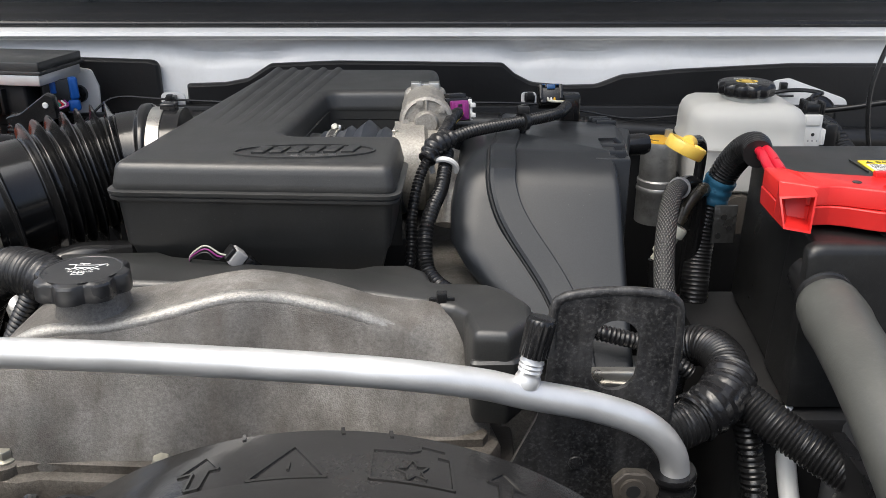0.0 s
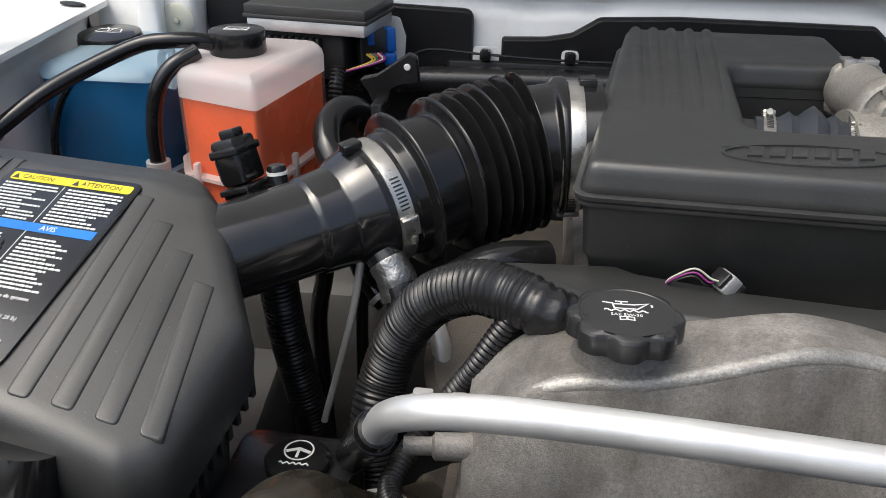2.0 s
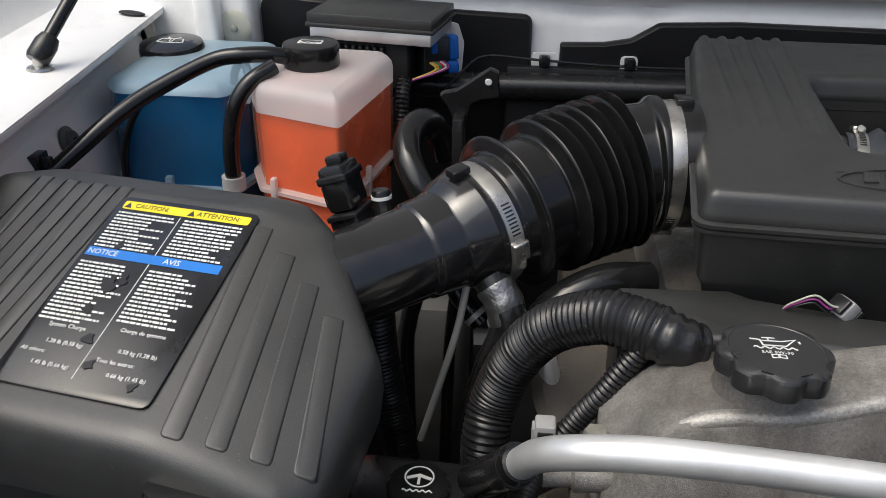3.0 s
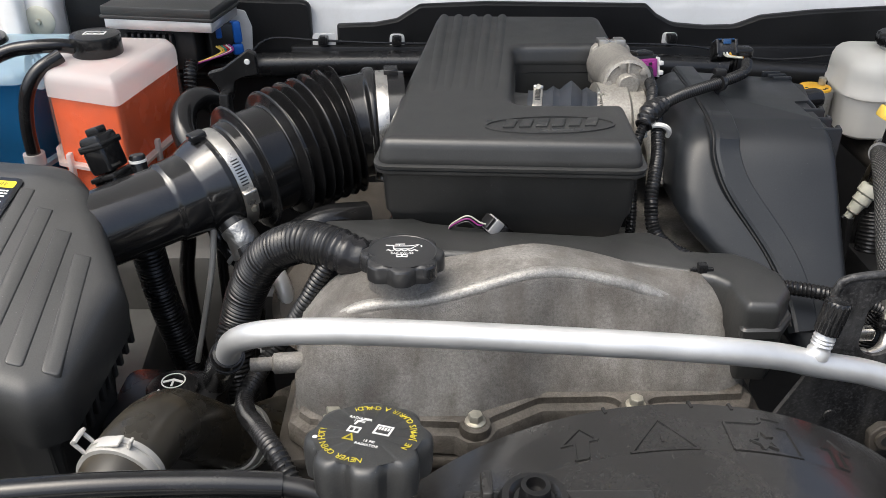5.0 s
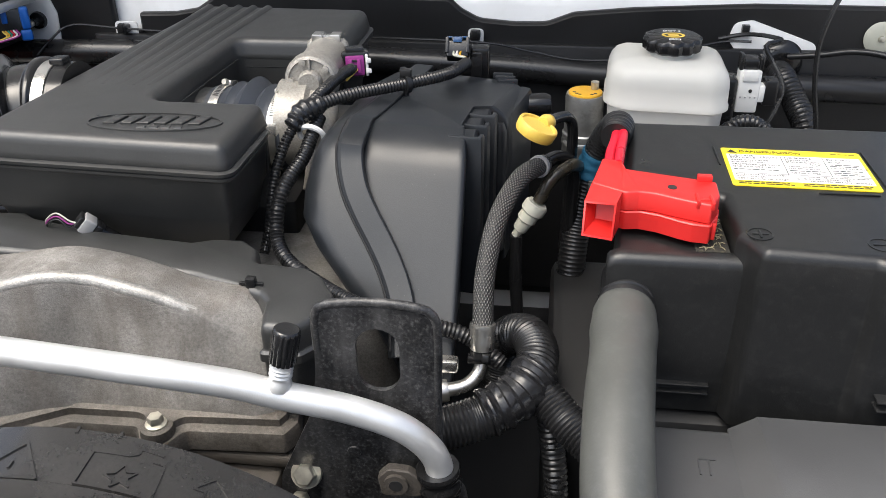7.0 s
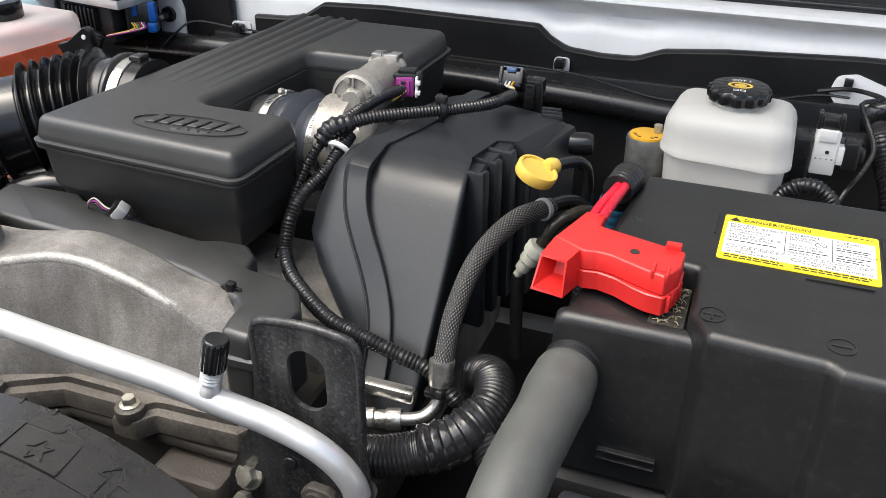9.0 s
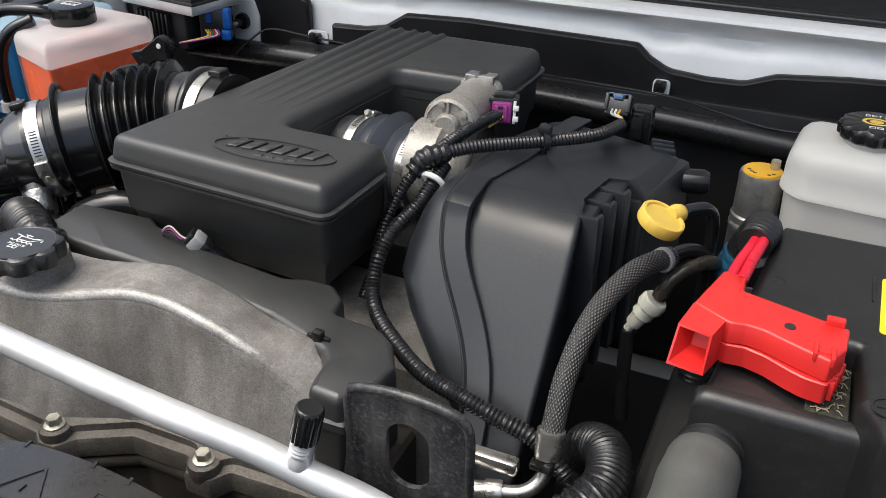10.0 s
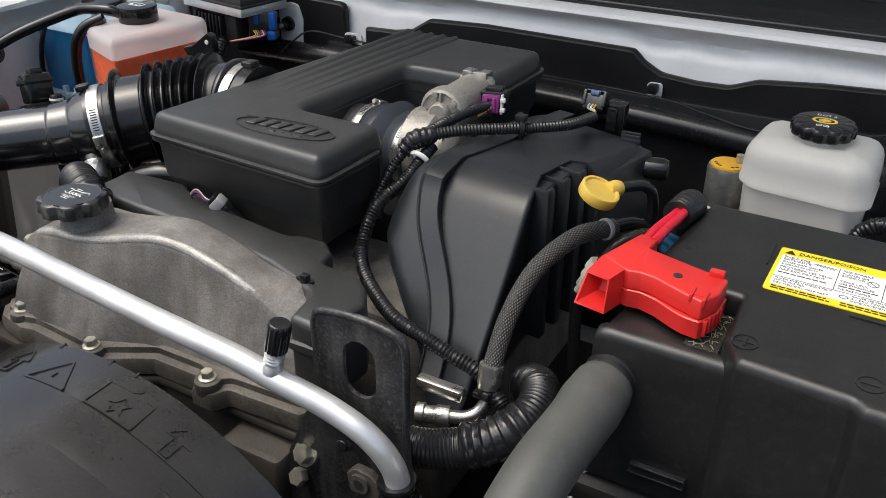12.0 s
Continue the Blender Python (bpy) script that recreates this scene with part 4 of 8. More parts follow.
for col, dx in ((M_CREAM, -0.004), (M_WHITEPL, 0.0), (M_AMBER, 0.004)):
    bm = bmesh.new()
    add_tube(bm, [mb @ Vector((dx, -0.003, 0.004)), mb @ Vector((dx * 0.8, -0.010, 0.012)), Vector((0.136, 0.955, 1.243))], 0.0013, 6, 0.003)
    part("wire", bm, col, bc, "thin coloured wire")

# ---- wiring looms over the cover ----
lm = thing("wiring_loom", (0.0, 0.80, 1.22), "black split-loom wiring harness tied over the engine cover", "wiring loom")
KNOT = (-0.007, 0.802, 1.233)
bm = bmesh.new()
add_tube(bm, [KNOT, (0.028, 0.828, 1.241), (0.083, 0.872, 1.2405), (0.122, 0.908, 1.240), (0.138, 0.945, 1.240)], ribbed(0.0065, 0.0036, 0.0012), 16, 0.0009)
part("upper_branch", bm, M_LOOM, lm)
bm = bmesh.new()
add_tube(bm, [(0.004, 0.818, 1.222), (0.002, 0.798, 1.213), (-0.002, 0.772, 1.199), (-0.011, 0.742, 1.187), (-0.016, 0.724, 1.170), (-0.014, 0.706, 1.146), (0.002, 0.684, 1.136), (0.035, 0.655, 1.134), (0.073, 0.630, 1.132),
              (0.112, 0.618, 1.131), (0.143, 0.614, 1.125), (0.172, 0.613, 1.116), (0.200, 0.604, 1.098)],
         ribbed(0.0071, 0.0038, 0.0014), 16, 0.0009)
part("lower_branch", bm, M_LOOM, lm)
bm = bmesh.new()
add_tube(bm, [KNOT, (-0.022, 0.782, 1.208), (-0.029, 0.757, 1.178), (-0.030, 0.737, 1.145), (-0.034, 0.722, 1.12)], ribbed(0.0054, 0.0036, 0.0011), 14, 0.001)
part("rear_branch", bm, M_LOOM, lm)
bm = bmesh.new()
add_tube(bm, [KNOT, (0.004, 0.845, 1.240), (0.010, 0.893, 1.240), (0.016, 0.920, 1.238)], ribbed(0.0064, 0.0038, 0.0012), 14, 0.001)
part("plug_branch", bm, M_LOOM, lm)
bm = bmesh.new()
add_tube(bm, [(-0.016, 0.790, 1.222), KNOT, (0.010, 0.815, 1.238)], lambda s, u: 0.0112 - 0.003 * abs(2 * u - 1) + 0.0008 * math.sin(s * 900), 14, 0.0015)
part("tape_wrap", bm, M_TAPE, lm, "shiny black tape wrap")


def cable_tie(parent, at, direction, r, mat=M_LOOM):
    bm = bmesh.new()
    m = axis(at, direction)
    add_lathe(bm, [(r, -0.0025), (r + 0.0016, -0.0025), (r + 0.0016, 0.0025), (r, 0.0025)], m, 18)
    add_box(bm, r * 0.2, r * 0.2 + 0.006, r, r + 0.007, -0.003, 0.003, 0.0008, m)
    part("cable_tie", bm, mat, parent)


cable_tie(lm, (0.083, 0.872, 1.2405), (1, 0.75, 0), 0.0085)
bm = bmesh.new()
add_lathe(bm, [(0.001, 0), (0.003, 0), (0.003, 0.016), (0.001, 0.016)], Matrix.Translation((0.083, 0.872, 1.222)), 10)
add_box(bm, 0.077, 0.089, 0.868, 0.876, 1.2485, 1.256, 0.001)
part("tie_mount", bm, M_LOOM, lm)

# ---- valve cover ----
vc = thing("valve_cover", (-0.15, 0.57, 1.05), "stained bare cast aluminium valve cover", "valve cover")


def crest(x):
    """Height of the upper front edge along the cover."""
    keys = ((-0.350, 1.112), (-0.345, 1.120), (-0.335, 1.136), (-0.324, 1.149), (-0.309, 1.161), (-0.290, 1.1700), (-0.265, 1.1735), (-0.235, 1.174), (-0.205, 1.179), (-0.165, 1.1880), (-0.145, 1.1905), (-0.115, 1.186), (-0.07, 1.175), (-0.03, 1.159), (0.0, 1.143), (0.018, 1.127), (0.029, 1.108), (0.036, 1.085))
    for (a, za), (b, zb) in zip(keys, keys[1:]):
        if x <= b:
            u = max(0, (x - a) / (b - a))
            return za + (zb - za) * u
    return keys[-1][1]


rings = []
NX = 76
for k in range(NX + 1):
    x = -0.347 + 0.383 * k / NX
    zc = sum(crest(x + d) for d in (-0.008, 0, 0.008)) / 3
    yc = 0.540 + 0.024 * min(1, max(0, (x + 0.25) / 0.13))
    end = max(0.0, 1 - (x + 0.345) / 0.03) ** 2 * 0.022 + max(0.0, 1 - (0.036 - x) / 0.03) ** 2 * 0.016
    top = zc + 0.004 if x > -0.22 else zc + 0.006
    hold = 1.1690 - 22 * max(0.0, x + 0.012) ** 2 - 13 * max(0.0, -0.285 - x) ** 2
    zh = 0.5 * (zc + hold + math.sqrt((zc - hold) ** 2 + 0.00002)) - 0.0022
    lean = 0.022 * max(0.0, (x + 0.10) / 0.136) ** 1.3
    yb = max(0.607 - lean, yc + end + 0.018)
    foot = 0.5065 + 0.030 * min(1, max(0, (x + 0.205) / 0.07))
    ring = [(foot + end, 1.06), (foot + 0.0005 + end, 1.078), (foot + 0.010 + end, 1.10), (yc - 0.003 + end, zc - 0.010), (yc - 0.0015 + end, zc - 0.0045), (yc + 0.001 + end, zc - 0.001), (yc + 0.006 + end, zc + 0.0005),
            ((yc + end + yb) / 2, (zc + zh) / 2 + 0.0012), (yb, zh), (yb + 0.006, zh - 0.004), (yb + 0.010, zh - 0.012), (yb + 0.015, 1.06)]
    rings.append([Vector((x, y, max(1.055, z))) for y, z in ring])
bm = bmesh.new()
add_loft(bm, rings)
part("cover", bm, M_CAST, vc, angle=60)
# worn edge along the crest, its highlight put into a paler colour
bm = bmesh.new()
edge = []
for k in range(40):
    x = -0.318 + 0.343 * k / 39
    zc = sum(crest(x + d) for d in (-0.008, 0, 0.008)) / 3
    yc = 0.540 + 0.024 * min(1, max(0, (x + 0.25) / 0.13))
    end = max(0.0, 1 - (x + 0.345) / 0.03) ** 2 * 0.022 + max(0.0, 1 - (0.036 - x) / 0.03) ** 2 * 0.016
    edge.append((x, yc + 0.0046 + end, zc - 0.0060))
add_tube(bm, edge, lambda s, u: 0.0066 * min(1, 6 * u + 0.5, 3.2 * (1 - u) + 0.12), 24, 0.006)
part("worn_lit_edge", bm, M_WORNLIT, vc, "strip along the crest, paler for wear and painted highlight")
# neck under the filler cap
bm = bmesh.new()
add_lathe(bm, [(0.0290, -0.014), (0.0262, -0.002), (0.0250, 0.0135), (0.001, 0.0135)], Matrix.Translation((-0.257, 0.571, 1.180)) @ Matrix.Rotation(radians(-2), 4, 'X'), 32)
part("filler_neck", bm, M_CAST, vc)
# rail and flange along the foot of the cover
FL = [(-0.352, 0.514), (-0.337, 0.500), (-0.300, 0.494), (-0.285, 0.498), (-0.215, 0.494), (-0.205, 0.486), (-0.188, 0.487), (-0.178, 0.502), (-0.140, 0.524), (-0.085, 0.525), (-0.076, 0.509), (-0.052, 0.509), (-0.043, 0.524), (0.036, 0.528), (0.044, 0.545), (0.036, 0.58), (-0.352, 0.58)]
bm = bmesh.new()
add_shell(bm, rpoly(FL, 0.005, 3), [(0.003, 1.052), (0, 1.055), (0, 1.068), (0.002, 1.072), (0.008, 1.074)])
part("flange", bm, M_GRIME, vc)
bm = bmesh.new()
add_shell(bm, inset(rpoly(FL, 0.005, 3), 0.009), [(0, 1.072), (0.001, 1.080), (0.004, 1.082)])
part("ledge", bm, M_GRIME, vc)


def flange_bolt(x, y, z, parent):
    bm = bmesh.new()
    add_lathe(bm, [(0.001, -0.014), (0.0125, -0.014), (0.0135, -0.006), (0.0125, -0.001), (0.0105, 0.0), (0.001, 0.0)], Matrix.Translation((x, y, z)), 22)
    boss = part("boss", bm, M_GRIME, parent)
    bm = bmesh.new()
    add_lathe(bm, [(0.001, 0), (0.0088, 0), (0.0085, 0.0015), (0.006, 0.0025), (0.001, 0.0025)], Matrix.Translation((x, y, z)), 20)
    add_hex(bm, Matrix.Translation((x, y, z + 0.002)) @ Matrix.Rotation(random.random(), 4, 'Z'), 0.0062, 0.0065)
    part("bolt", bm, M_ZINC, boss, "pale zinc hex bolt")


for x, y in ((-0.313, 0.511), (-0.198, 0.502), (-0.064, 0.521)):
    flange_bolt(x, y, 1.0815, vc)
bm = bmesh.new()
add_lathe(bm, [(0.001, 0), (0.009, 0), (0.009, 0.03), (0.006, 0.032), (0.006, 0.05), (0.001, 0.05)], axis((-0.335, 0.553, 1.105), (-1, -0.1, 0)), 16)
part("side_spigot", bm, M_CAST, vc)
bm = bmesh.new()
add_hex(bm, Matrix.Translation((-0.352, 0.565, 1.125)), 0.008, 0.008)
part("bolt", bm, M_ZINC, vc)

# cylinder head below the cover
hd = thing("cylinder_head", (-0.15, 0.56, 0.9), "oil-stained metal cylinder head and front casing", "engine block")
bm = bmesh.new()
add_shell(bm, rpoly([(-0.36, 0.498), (-0.20, 0.498), (-0.14, 0.532), (0.05, 0.532), (0.05, 1.05), (-0.36, 1.05)], 0.008, 3), [(0.0, 0.78), (0.0, 1.036), (0.004, 1.04)])
part("head", bm, M_DIRTY, hd)
bm = bmesh.new()
add_shell(bm, rpoly([(-0.362, 0.492), (-0.195, 0.492), (-0.138, 0.526), (0.056, 0.526), (0.056, 0.6), (-0.362, 0.6)], 0.005, 3), [(0.001, 1.0405), (0, 1.042), (0, 1.049), (0.001, 1.0505)])
part("gasket_rail", bm, M_DIRTY, hd)
bm = bmesh.new()
add_box(bm, -0.04, 0.03, 0.50, 0.54, 0.98, 1.035, 0.006)
part("front_boss", bm, M_DIRTY, hd)
bm = bmesh.new()
add_box(bm, -0.28, 0.10, 0.66, 1.08, 0.85, 1.105, 0.02)
part("manifold", bm, M_CAST, hd)

# filler cap


def icon_oilcan(m):
    bm = bmesh.new()
    s = 0.001
    for pts in ([(-16, 8), (-9, 7), (-8, 0), (8, 0), (16, 9), (6, 6), (-8, 6)], [(-3, 6), (-3, 9)], [(-7, 10), (2, 10)]):
        add_stroke(bm, [(a * s, b * s) for a, b in pts], 0.0012, m, 0.0003)
    for row in (-3,):
        add_stroke(bm, [((-15 + k * 1.25) * s, (row + 1.3 * math.sin(k * math.pi / 2.5)) * s) for k in range(25)], 0.0012, m, 0.0003)
    add_stroke(bm, [(18.5 * s, 4 * s), (18 * s, 6.5 * s), (19 * s, 6.5 * s)], 0.0012, m, 0.0003)
    for pts in ([(-6, -16), (-6, -12), (-0.4, -11.4), (-0.4, -15.4)], [(6, -16), (6, -12), (0.4, -11.4), (0.4, -15.4)]):
        add_stroke(bm, [(a * s * 0.8, b * s) for a, b in pts], 0.0009, m, 0.0003, True)
    return bm


oc = thing("oil_filler_cap", (-0.256, 0.558, 1.187), "black scalloped oil filler cap with white oil-can symbol", "filler cap")
mo = Matrix.Translation((-0.256, 0.557, 1.1935)) @ Matrix.Rotation(radians(-2), 4, 'X') @ Matrix.Diagonal((0.90, 0.90, 0.76, 1))
bm = bmesh.new()
add_lathe(bm, [(0.001, 0), (0.0350, 0), (0.0372, 0.0012), (0.0375, 0.0060), (0.0372, 0.0165), (0.0362, 0.0186), (0.0340, 0.0200), (0.0310, 0.0208), (0.0300, 0.0208), (0.0295, 0.0203), (0.001, 0.0203)], mo, 96, 8, 0.0048, (0.1, 0.62))
part("cap", bm, M_CAPK, oc, angle=24)
mi = mo @ Matrix.Translation((0, 0.004, 0.0204)) @ Matrix.Diagonal((0.92, 0.92, 1, 1))
part("symbol", icon_oilcan(mi), M_INKW, oc, "white printed oil-can symbol")
lettering("printed_text", "SAE 5W-30", 0.0046, mi @ Matrix.Translation((0, -0.0088, 0)), M_INKW, oc)

# black plastic trim behind the valve cover
tr = thing("ignition_trim", (-0.1, 0.65, 1.11), "satin black plastic trim wrapping the valve cover", "engine trim")
TP = [(-0.335, 0.634), (-0.25, 0.629), (-0.17, 0.625), (-0.113, 0.619), (-0.055, 0.608), (-0.012, 0.594), (0.007, 0.586), (0.016, 0.576), (0.018, 0.560), (0.022, 0.543), (0.048, 0.541), (0.066, 0.566), (0.068, 0.592), (0.052, 0.618), (0.036, 0.630), (-0.008, 0.634), (-0.013, 0.655),
      (-0.030, 0.670), (-0.058, 0.669), (-0.075, 0.662), (-0.16, 0.672), (-0.235, 0.69), (-0.25, 0.70), (-0.335, 0.695)]
bm = bmesh.new()
add_shell(bm, rpoly(TP, 0.006, 3), [(0.002, 1.09), (0, 1.095), (0.0, 1.158), (0.0010, 1.1626), (0.0030, 1.1652), (0.0060, 1.1664)])
part("shell", bm, M_LID, tr)
bm = bmesh.new()
add_box(bm, -0.005, 0.003, 0.593, 0.600, 1.160, 1.1735, 0.001)
add_box(bm, -0.011, 0.009, 0.595, 0.598, 1.1655, 1.1690, 0.0006)
part("snap_clip", bm, M_LOOM, tr)
bm = bmesh.new()
add_shell(bm, rpoly([(0.018, 0.539), (0.052, 0.540), (0.069, 0.562), (0.071, 0.594), (0.05, 0.60), (0.03, 0.58)], 0.005, 3), [(0, 1.135), (0, 1.142), (0.002, 1.144)])
part("step", bm, M_LID, tr)

# ---- bright aluminium crossover pipe with service valve ----
pipe = thing("crossover_pipe", (-0.15, 0.48, 1.07), "bright drawn aluminium coolant pipe bent across the engine", "pipe")
PIPE = [(-0.412, 0.560, 1.098), (-0.400, 0.540, 1.122), (-0.389, 0.520, 1.148), (-0.368, 0.502, 1.168), (-0.330, 0.494, 1.177), (-0.266, 0.487, 1.1805), (-0.159, 0.477, 1.181), (-0.049, 0.472, 1.176), (0.020, 0.478, 1.164), (0.054, 0.482, 1.1535), (0.10, 0.488, 1.140),
        (0.136, 0.491, 1.124), (0.157, 0.494, 1.100), (0.163, 0.496, 1.07), (0.165, 0.497, 1.02), (0.166, 0.50, 0.95)]
bm = bmesh.new()
add_tube(bm, PIPE, 0.0102, 24, 0.004)
part("pipe", bm, M_ALU, pipe)
bm = bmesh.new()
vm = axis((0.054, 0.482, 1.160), (0.2, 0.12, 1))
add_lathe(bm, [(0.001, 0), (0.0085, 0), (0.0085, 0.006), (0.0075, 0.0075), (0.0075, 0.010), (0.0082, 0.011), (0.0075, 0.0125), (0.0082, 0.014), (0.0075, 0.0155), (0.0082, 0.017), (0.0075, 0.0185), (0.0075, 0.026), (0.001, 0.026)], vm, 24)
valve = part("service_valve", bm, M_ALU, pipe)
bm = bmesh.new()
add_lathe(bm, [(0.001, 0.021), (0.0092, 0.021), (0.0095, 0.022), (0.0097, 0.0440), (0.0090, 0.0462), (0.0080, 0.0470), (0.001, 0.0466)], vm, 60, 15, 0.0009, (0.15, 0.6))
part("valve_cap", bm, M_RUBBER, valve, "black ribbed plastic cap")
bm = bmesh.new()
add_tube(bm, [(0.160, 0.4965, 1.084), (0.162, 0.497, 1.060)], lambda s, u: 0.0158 + 0.0012 * math.sin(u * 12), 20, 0.002)
part("rubber_collar", bm, M_RUBBER, pipe, "black rubber collar")
bm = bmesh.new()
ce = Matrix(((1, 0, 0, 0), (0, 0, 1, 0), (0, 1, 0, 0), (0, 0, 0, 1)))
add_shell(bm, rpoly([(0.120, 1.060), (0.150, 1.062), (0.150, 1.078), (0.140, 1.086), (0.125, 1.087), (0.117, 1.078)], 0.005, 3), [(0.001, 0.487), (0, 0.488), (0, 0.494), (0.001, 0.495)], ce)
clampb = part("pipe_bracket", bm, M_DIRTY, pipe, "rusty pipe clamp")
bm = bmesh.new()
add_lathe(bm, [(0.0045, 0), (0.009, 0), (0.009, 0.003), (0.0045, 0.003)], axis((0.131, 0.4872, 1.074), (0, -1, 0)), 18)
part("eyelet", bm, M_DIRTY, clampb)
# black disc in place of the eyelet's opening, its darkness painted
bm = bmesh.new()
add_lathe(bm, [(0.001, 0), (0.0052, 0), (0.0050, 0.0034), (0.001, 0.0034)], axis((0.131, 0.4872, 1.074), (0, -1, 0)), 14)
part("eye_disc", bm, M_INKK, clampb)
# rubber sleeve at the other end
bm = bmesh.new()
add_tube(bm, [(-0.399, 0.538, 1.125), (-0.407, 0.551, 1.108), (-0.413, 0.562, 1.094), (-0.43, 0.60, 1.05)], lambda s, u: 0.0135 if s > 0.006 else 0.0125, 20, 0.003)
part("rubber_sleeve", bm, M_RUBBER, pipe, "black rubber sleeve")
bm = bmesh.new()
for d in (0.010, 0.016):
    q = Vector((-0.399, 0.538, 1.125)) + Vector((-0.006, 0.012, -0.015)).normalized() * d
    add_lathe(bm, [(0.012, -0.0012), (0.0145, -0.0012), (0.0145, 0.0012), (0.012, 0.0012)], axis(q, (-0.35, 0.6, -0.7)), 20)
part("sleeve_ring", bm, M_LOOM, pipe)

# ---- slotted bracket ----
bk = thing("lifting_bracket", (0.115, 0.515, 0.95), "worn black steel lifting bracket with an oblong slot", "bracket")
outer = rpoly([(0.066, 1.115), (0.071, 1.150), (0.0735, 1.203), (0.080, 1.2085), (0.115, 1.2125), (0.150, 1.2095), (0.1585, 1.202), (0.158, 1.10), (0.162, 1.065), (0.176, 1.05), (0.176, 0.95), (0.03, 0.95), (0.035, 1.045)],
              [0.03, 0.02, 0.006, 0.006, 0.05, 0.008, 0.008, 0.02, 0.02, 0.01, 0.005, 0.005, 0.02], 5)
outer = list(outer)
slot = arc(0.117, 1.176, 0.0155, 0, 180, 10) + arc(0.117, 1.153, 0.0155, 180, 360, 10)
bm = bmesh.new()
yf, yb = 0.5125, 0.5165
vo = [bm.verts.new((x, yf, z)) for x, z in outer]
vi = [bm.verts.new((x, yf, z)) for x, z in slot]
edges = [bm.edges.new((a, b)) for loop in (vo, vi) for a, b in zip(loop, loop[1:] + loop[:1])]
bmesh.ops.triangle_fill(bm, use_beauty=True, use_dissolve=False, edges=edges)
geo = bmesh.ops.extrude_face_region(bm, geom=list(bm.faces))
bmesh.ops.translate(bm, vec=(0, yb - yf, 0), verts=[v for v in geo["geom"] if isinstance(v, bmesh.types.BMVert)])
part("plate", bm, M_BRKT, bk)
bm = bmesh.new()
add_tube(bm, [(0.074, 0.5145, 1.17), (0.0745, 0.5145, 1.200), (0.083, 0.5145, 1.2085), (0.115, 0.5145, 1.2122), (0.148, 0.5145, 1.2092), (0.1575, 0.5145, 1.201), (0.159, 0.5150, 1.18), (0.1585, 0.515, 1.14), (0.158, 0.515, 1.10), (0.164, 0.5148, 1.06), (0.176, 0.514, 1.045), (0.1785, 0.514, 1.0)], 0.0034, 10, 0.006)
part("edge_flange", bm, M_BRKT, bk)
bm = bmesh.new()
add_lathe(bm, [(0.0015, 0), (0.0055, 0), (0.005, 0.0012), (0.0015, 0.0014)], axis((0.095, 0.512, 1.078), (0, -1, 0)), 14)
part("rivet", bm, M_BRKT, bk)
bm = bmesh.new()
add_lathe(bm, [(0.001, 0), (0.0125, 0), (0.012, 0.003), (0.001, 0.003)], axis((0.056, 0.512, 1.052), (0, -0.8, 0.5)), 20)
add_hex(bm, axis((0.056, 0.510, 1.053), (0, -0.8, 0.5)), 0.0085, 0.009)
part("bolt", bm, M_ZINC, bk, "pale zinc hex bolt")
bm = bmesh.new()
add_hex(bm, axis((0.050, 0.508, 1.025), (0, -0.8, 0.5)), 0.0085, 0.009)
part("bolt", bm, M_ZINC, bk, "pale zinc hex bolt")

# ---- air filter box with its warning label ----
AIR_O = Vector((-0.598, 0.672, 1.2155))
AIR_M = Matrix.Translation(AIR_O) @ Matrix.Rotation(radians(-9.5), 4, 'Z')


def air_top(x, y):
    """Height of the sloping lid, in the box's own frame."""
    return 0.325 * min(y, 0.012) - 0.10 * max(0, y - 0.012) - 0.70 * max(0, x) ** 1.4


air = thing("air_filter_box", (-0.63, 0.58, 1.0), "black plastic air filter box with a sloping ribbed lid", "air filter box")
AP = [(-0.24, -0.190), (0.094, -0.187), (0.113, -0.167), (0.117, -0.062), (0.054, 0.021), (0.025, 0.048), (-0.20, 0.052), (-0.24, 0.02)]
plan = []
loop = rpoly(AP, [0.03, 0.02, 0.02, 0.02, 0.03, 0.03, 0.03, 0.03], 5)
for p, q in zip(loop, loop[1:] + loop[:1]):
    n = max(1, int((Vector(q) - Vector(p)).length / 0.008))
    plan += [(p[0] + (q[0] - p[0]) * i / n, p[1] + (q[1] - p[1]) * i / n) for i in range(n)]
bm = bmesh.new()
rings = []
for d, drop in ((0.003, 0.052), (0.0, 0.028), (0.0012, 0.014), (0.0038, 0.0062), (0.0075, 0.0022), (0.012, 0.0006), (0.017, 0.0)):
    rings.append([AIR_M @ Vector((x, y, air_top(x, y) - drop)) for x, y in inset(plan, d)])
core = inset(plan, 0.017)
for k in range(1, 26):
    f = 1 - k / 25.5
    flat = [(-0.05 + (x + 0.05) * f, -0.07 + (y + 0.07) * f) for x, y in core]
    rings.append([AIR_M @ Vector((x, y, air_top(x, y))) for x, y in flat])
add_loft(bm, rings)
part("lid", bm, M_LID, air)
bm = bmesh.new()
rings = []
for d, z in ((0.05, -0.26), (0.030, -0.20), (0.020, -0.085)):
    rings.append([AIR_M @ Vector((x, y, z + 0.25 * min(y, 0.0))) for x, y in inset(plan, d)])
rings.append([AIR_M @ Vector((x, y, air_top(x, y) - 0.046)) for x, y in inset(plan, 0.010)])
add_loft(bm, rings)
part("body", bm, M_LID, air)
# row of short fins below the lid seam
for k in range(9):
    q = AIR_M @ Matrix.Translation((0.084, -0.13 + k * 0.012, -0.150 + k * 0.004))
    bm = bmesh.new()
    add_box(bm, 0.0, 0.012, -0.0025, 0.0025, -0.022, 0.012, 0.001, q)
    part("fin", bm, M_LID, air)


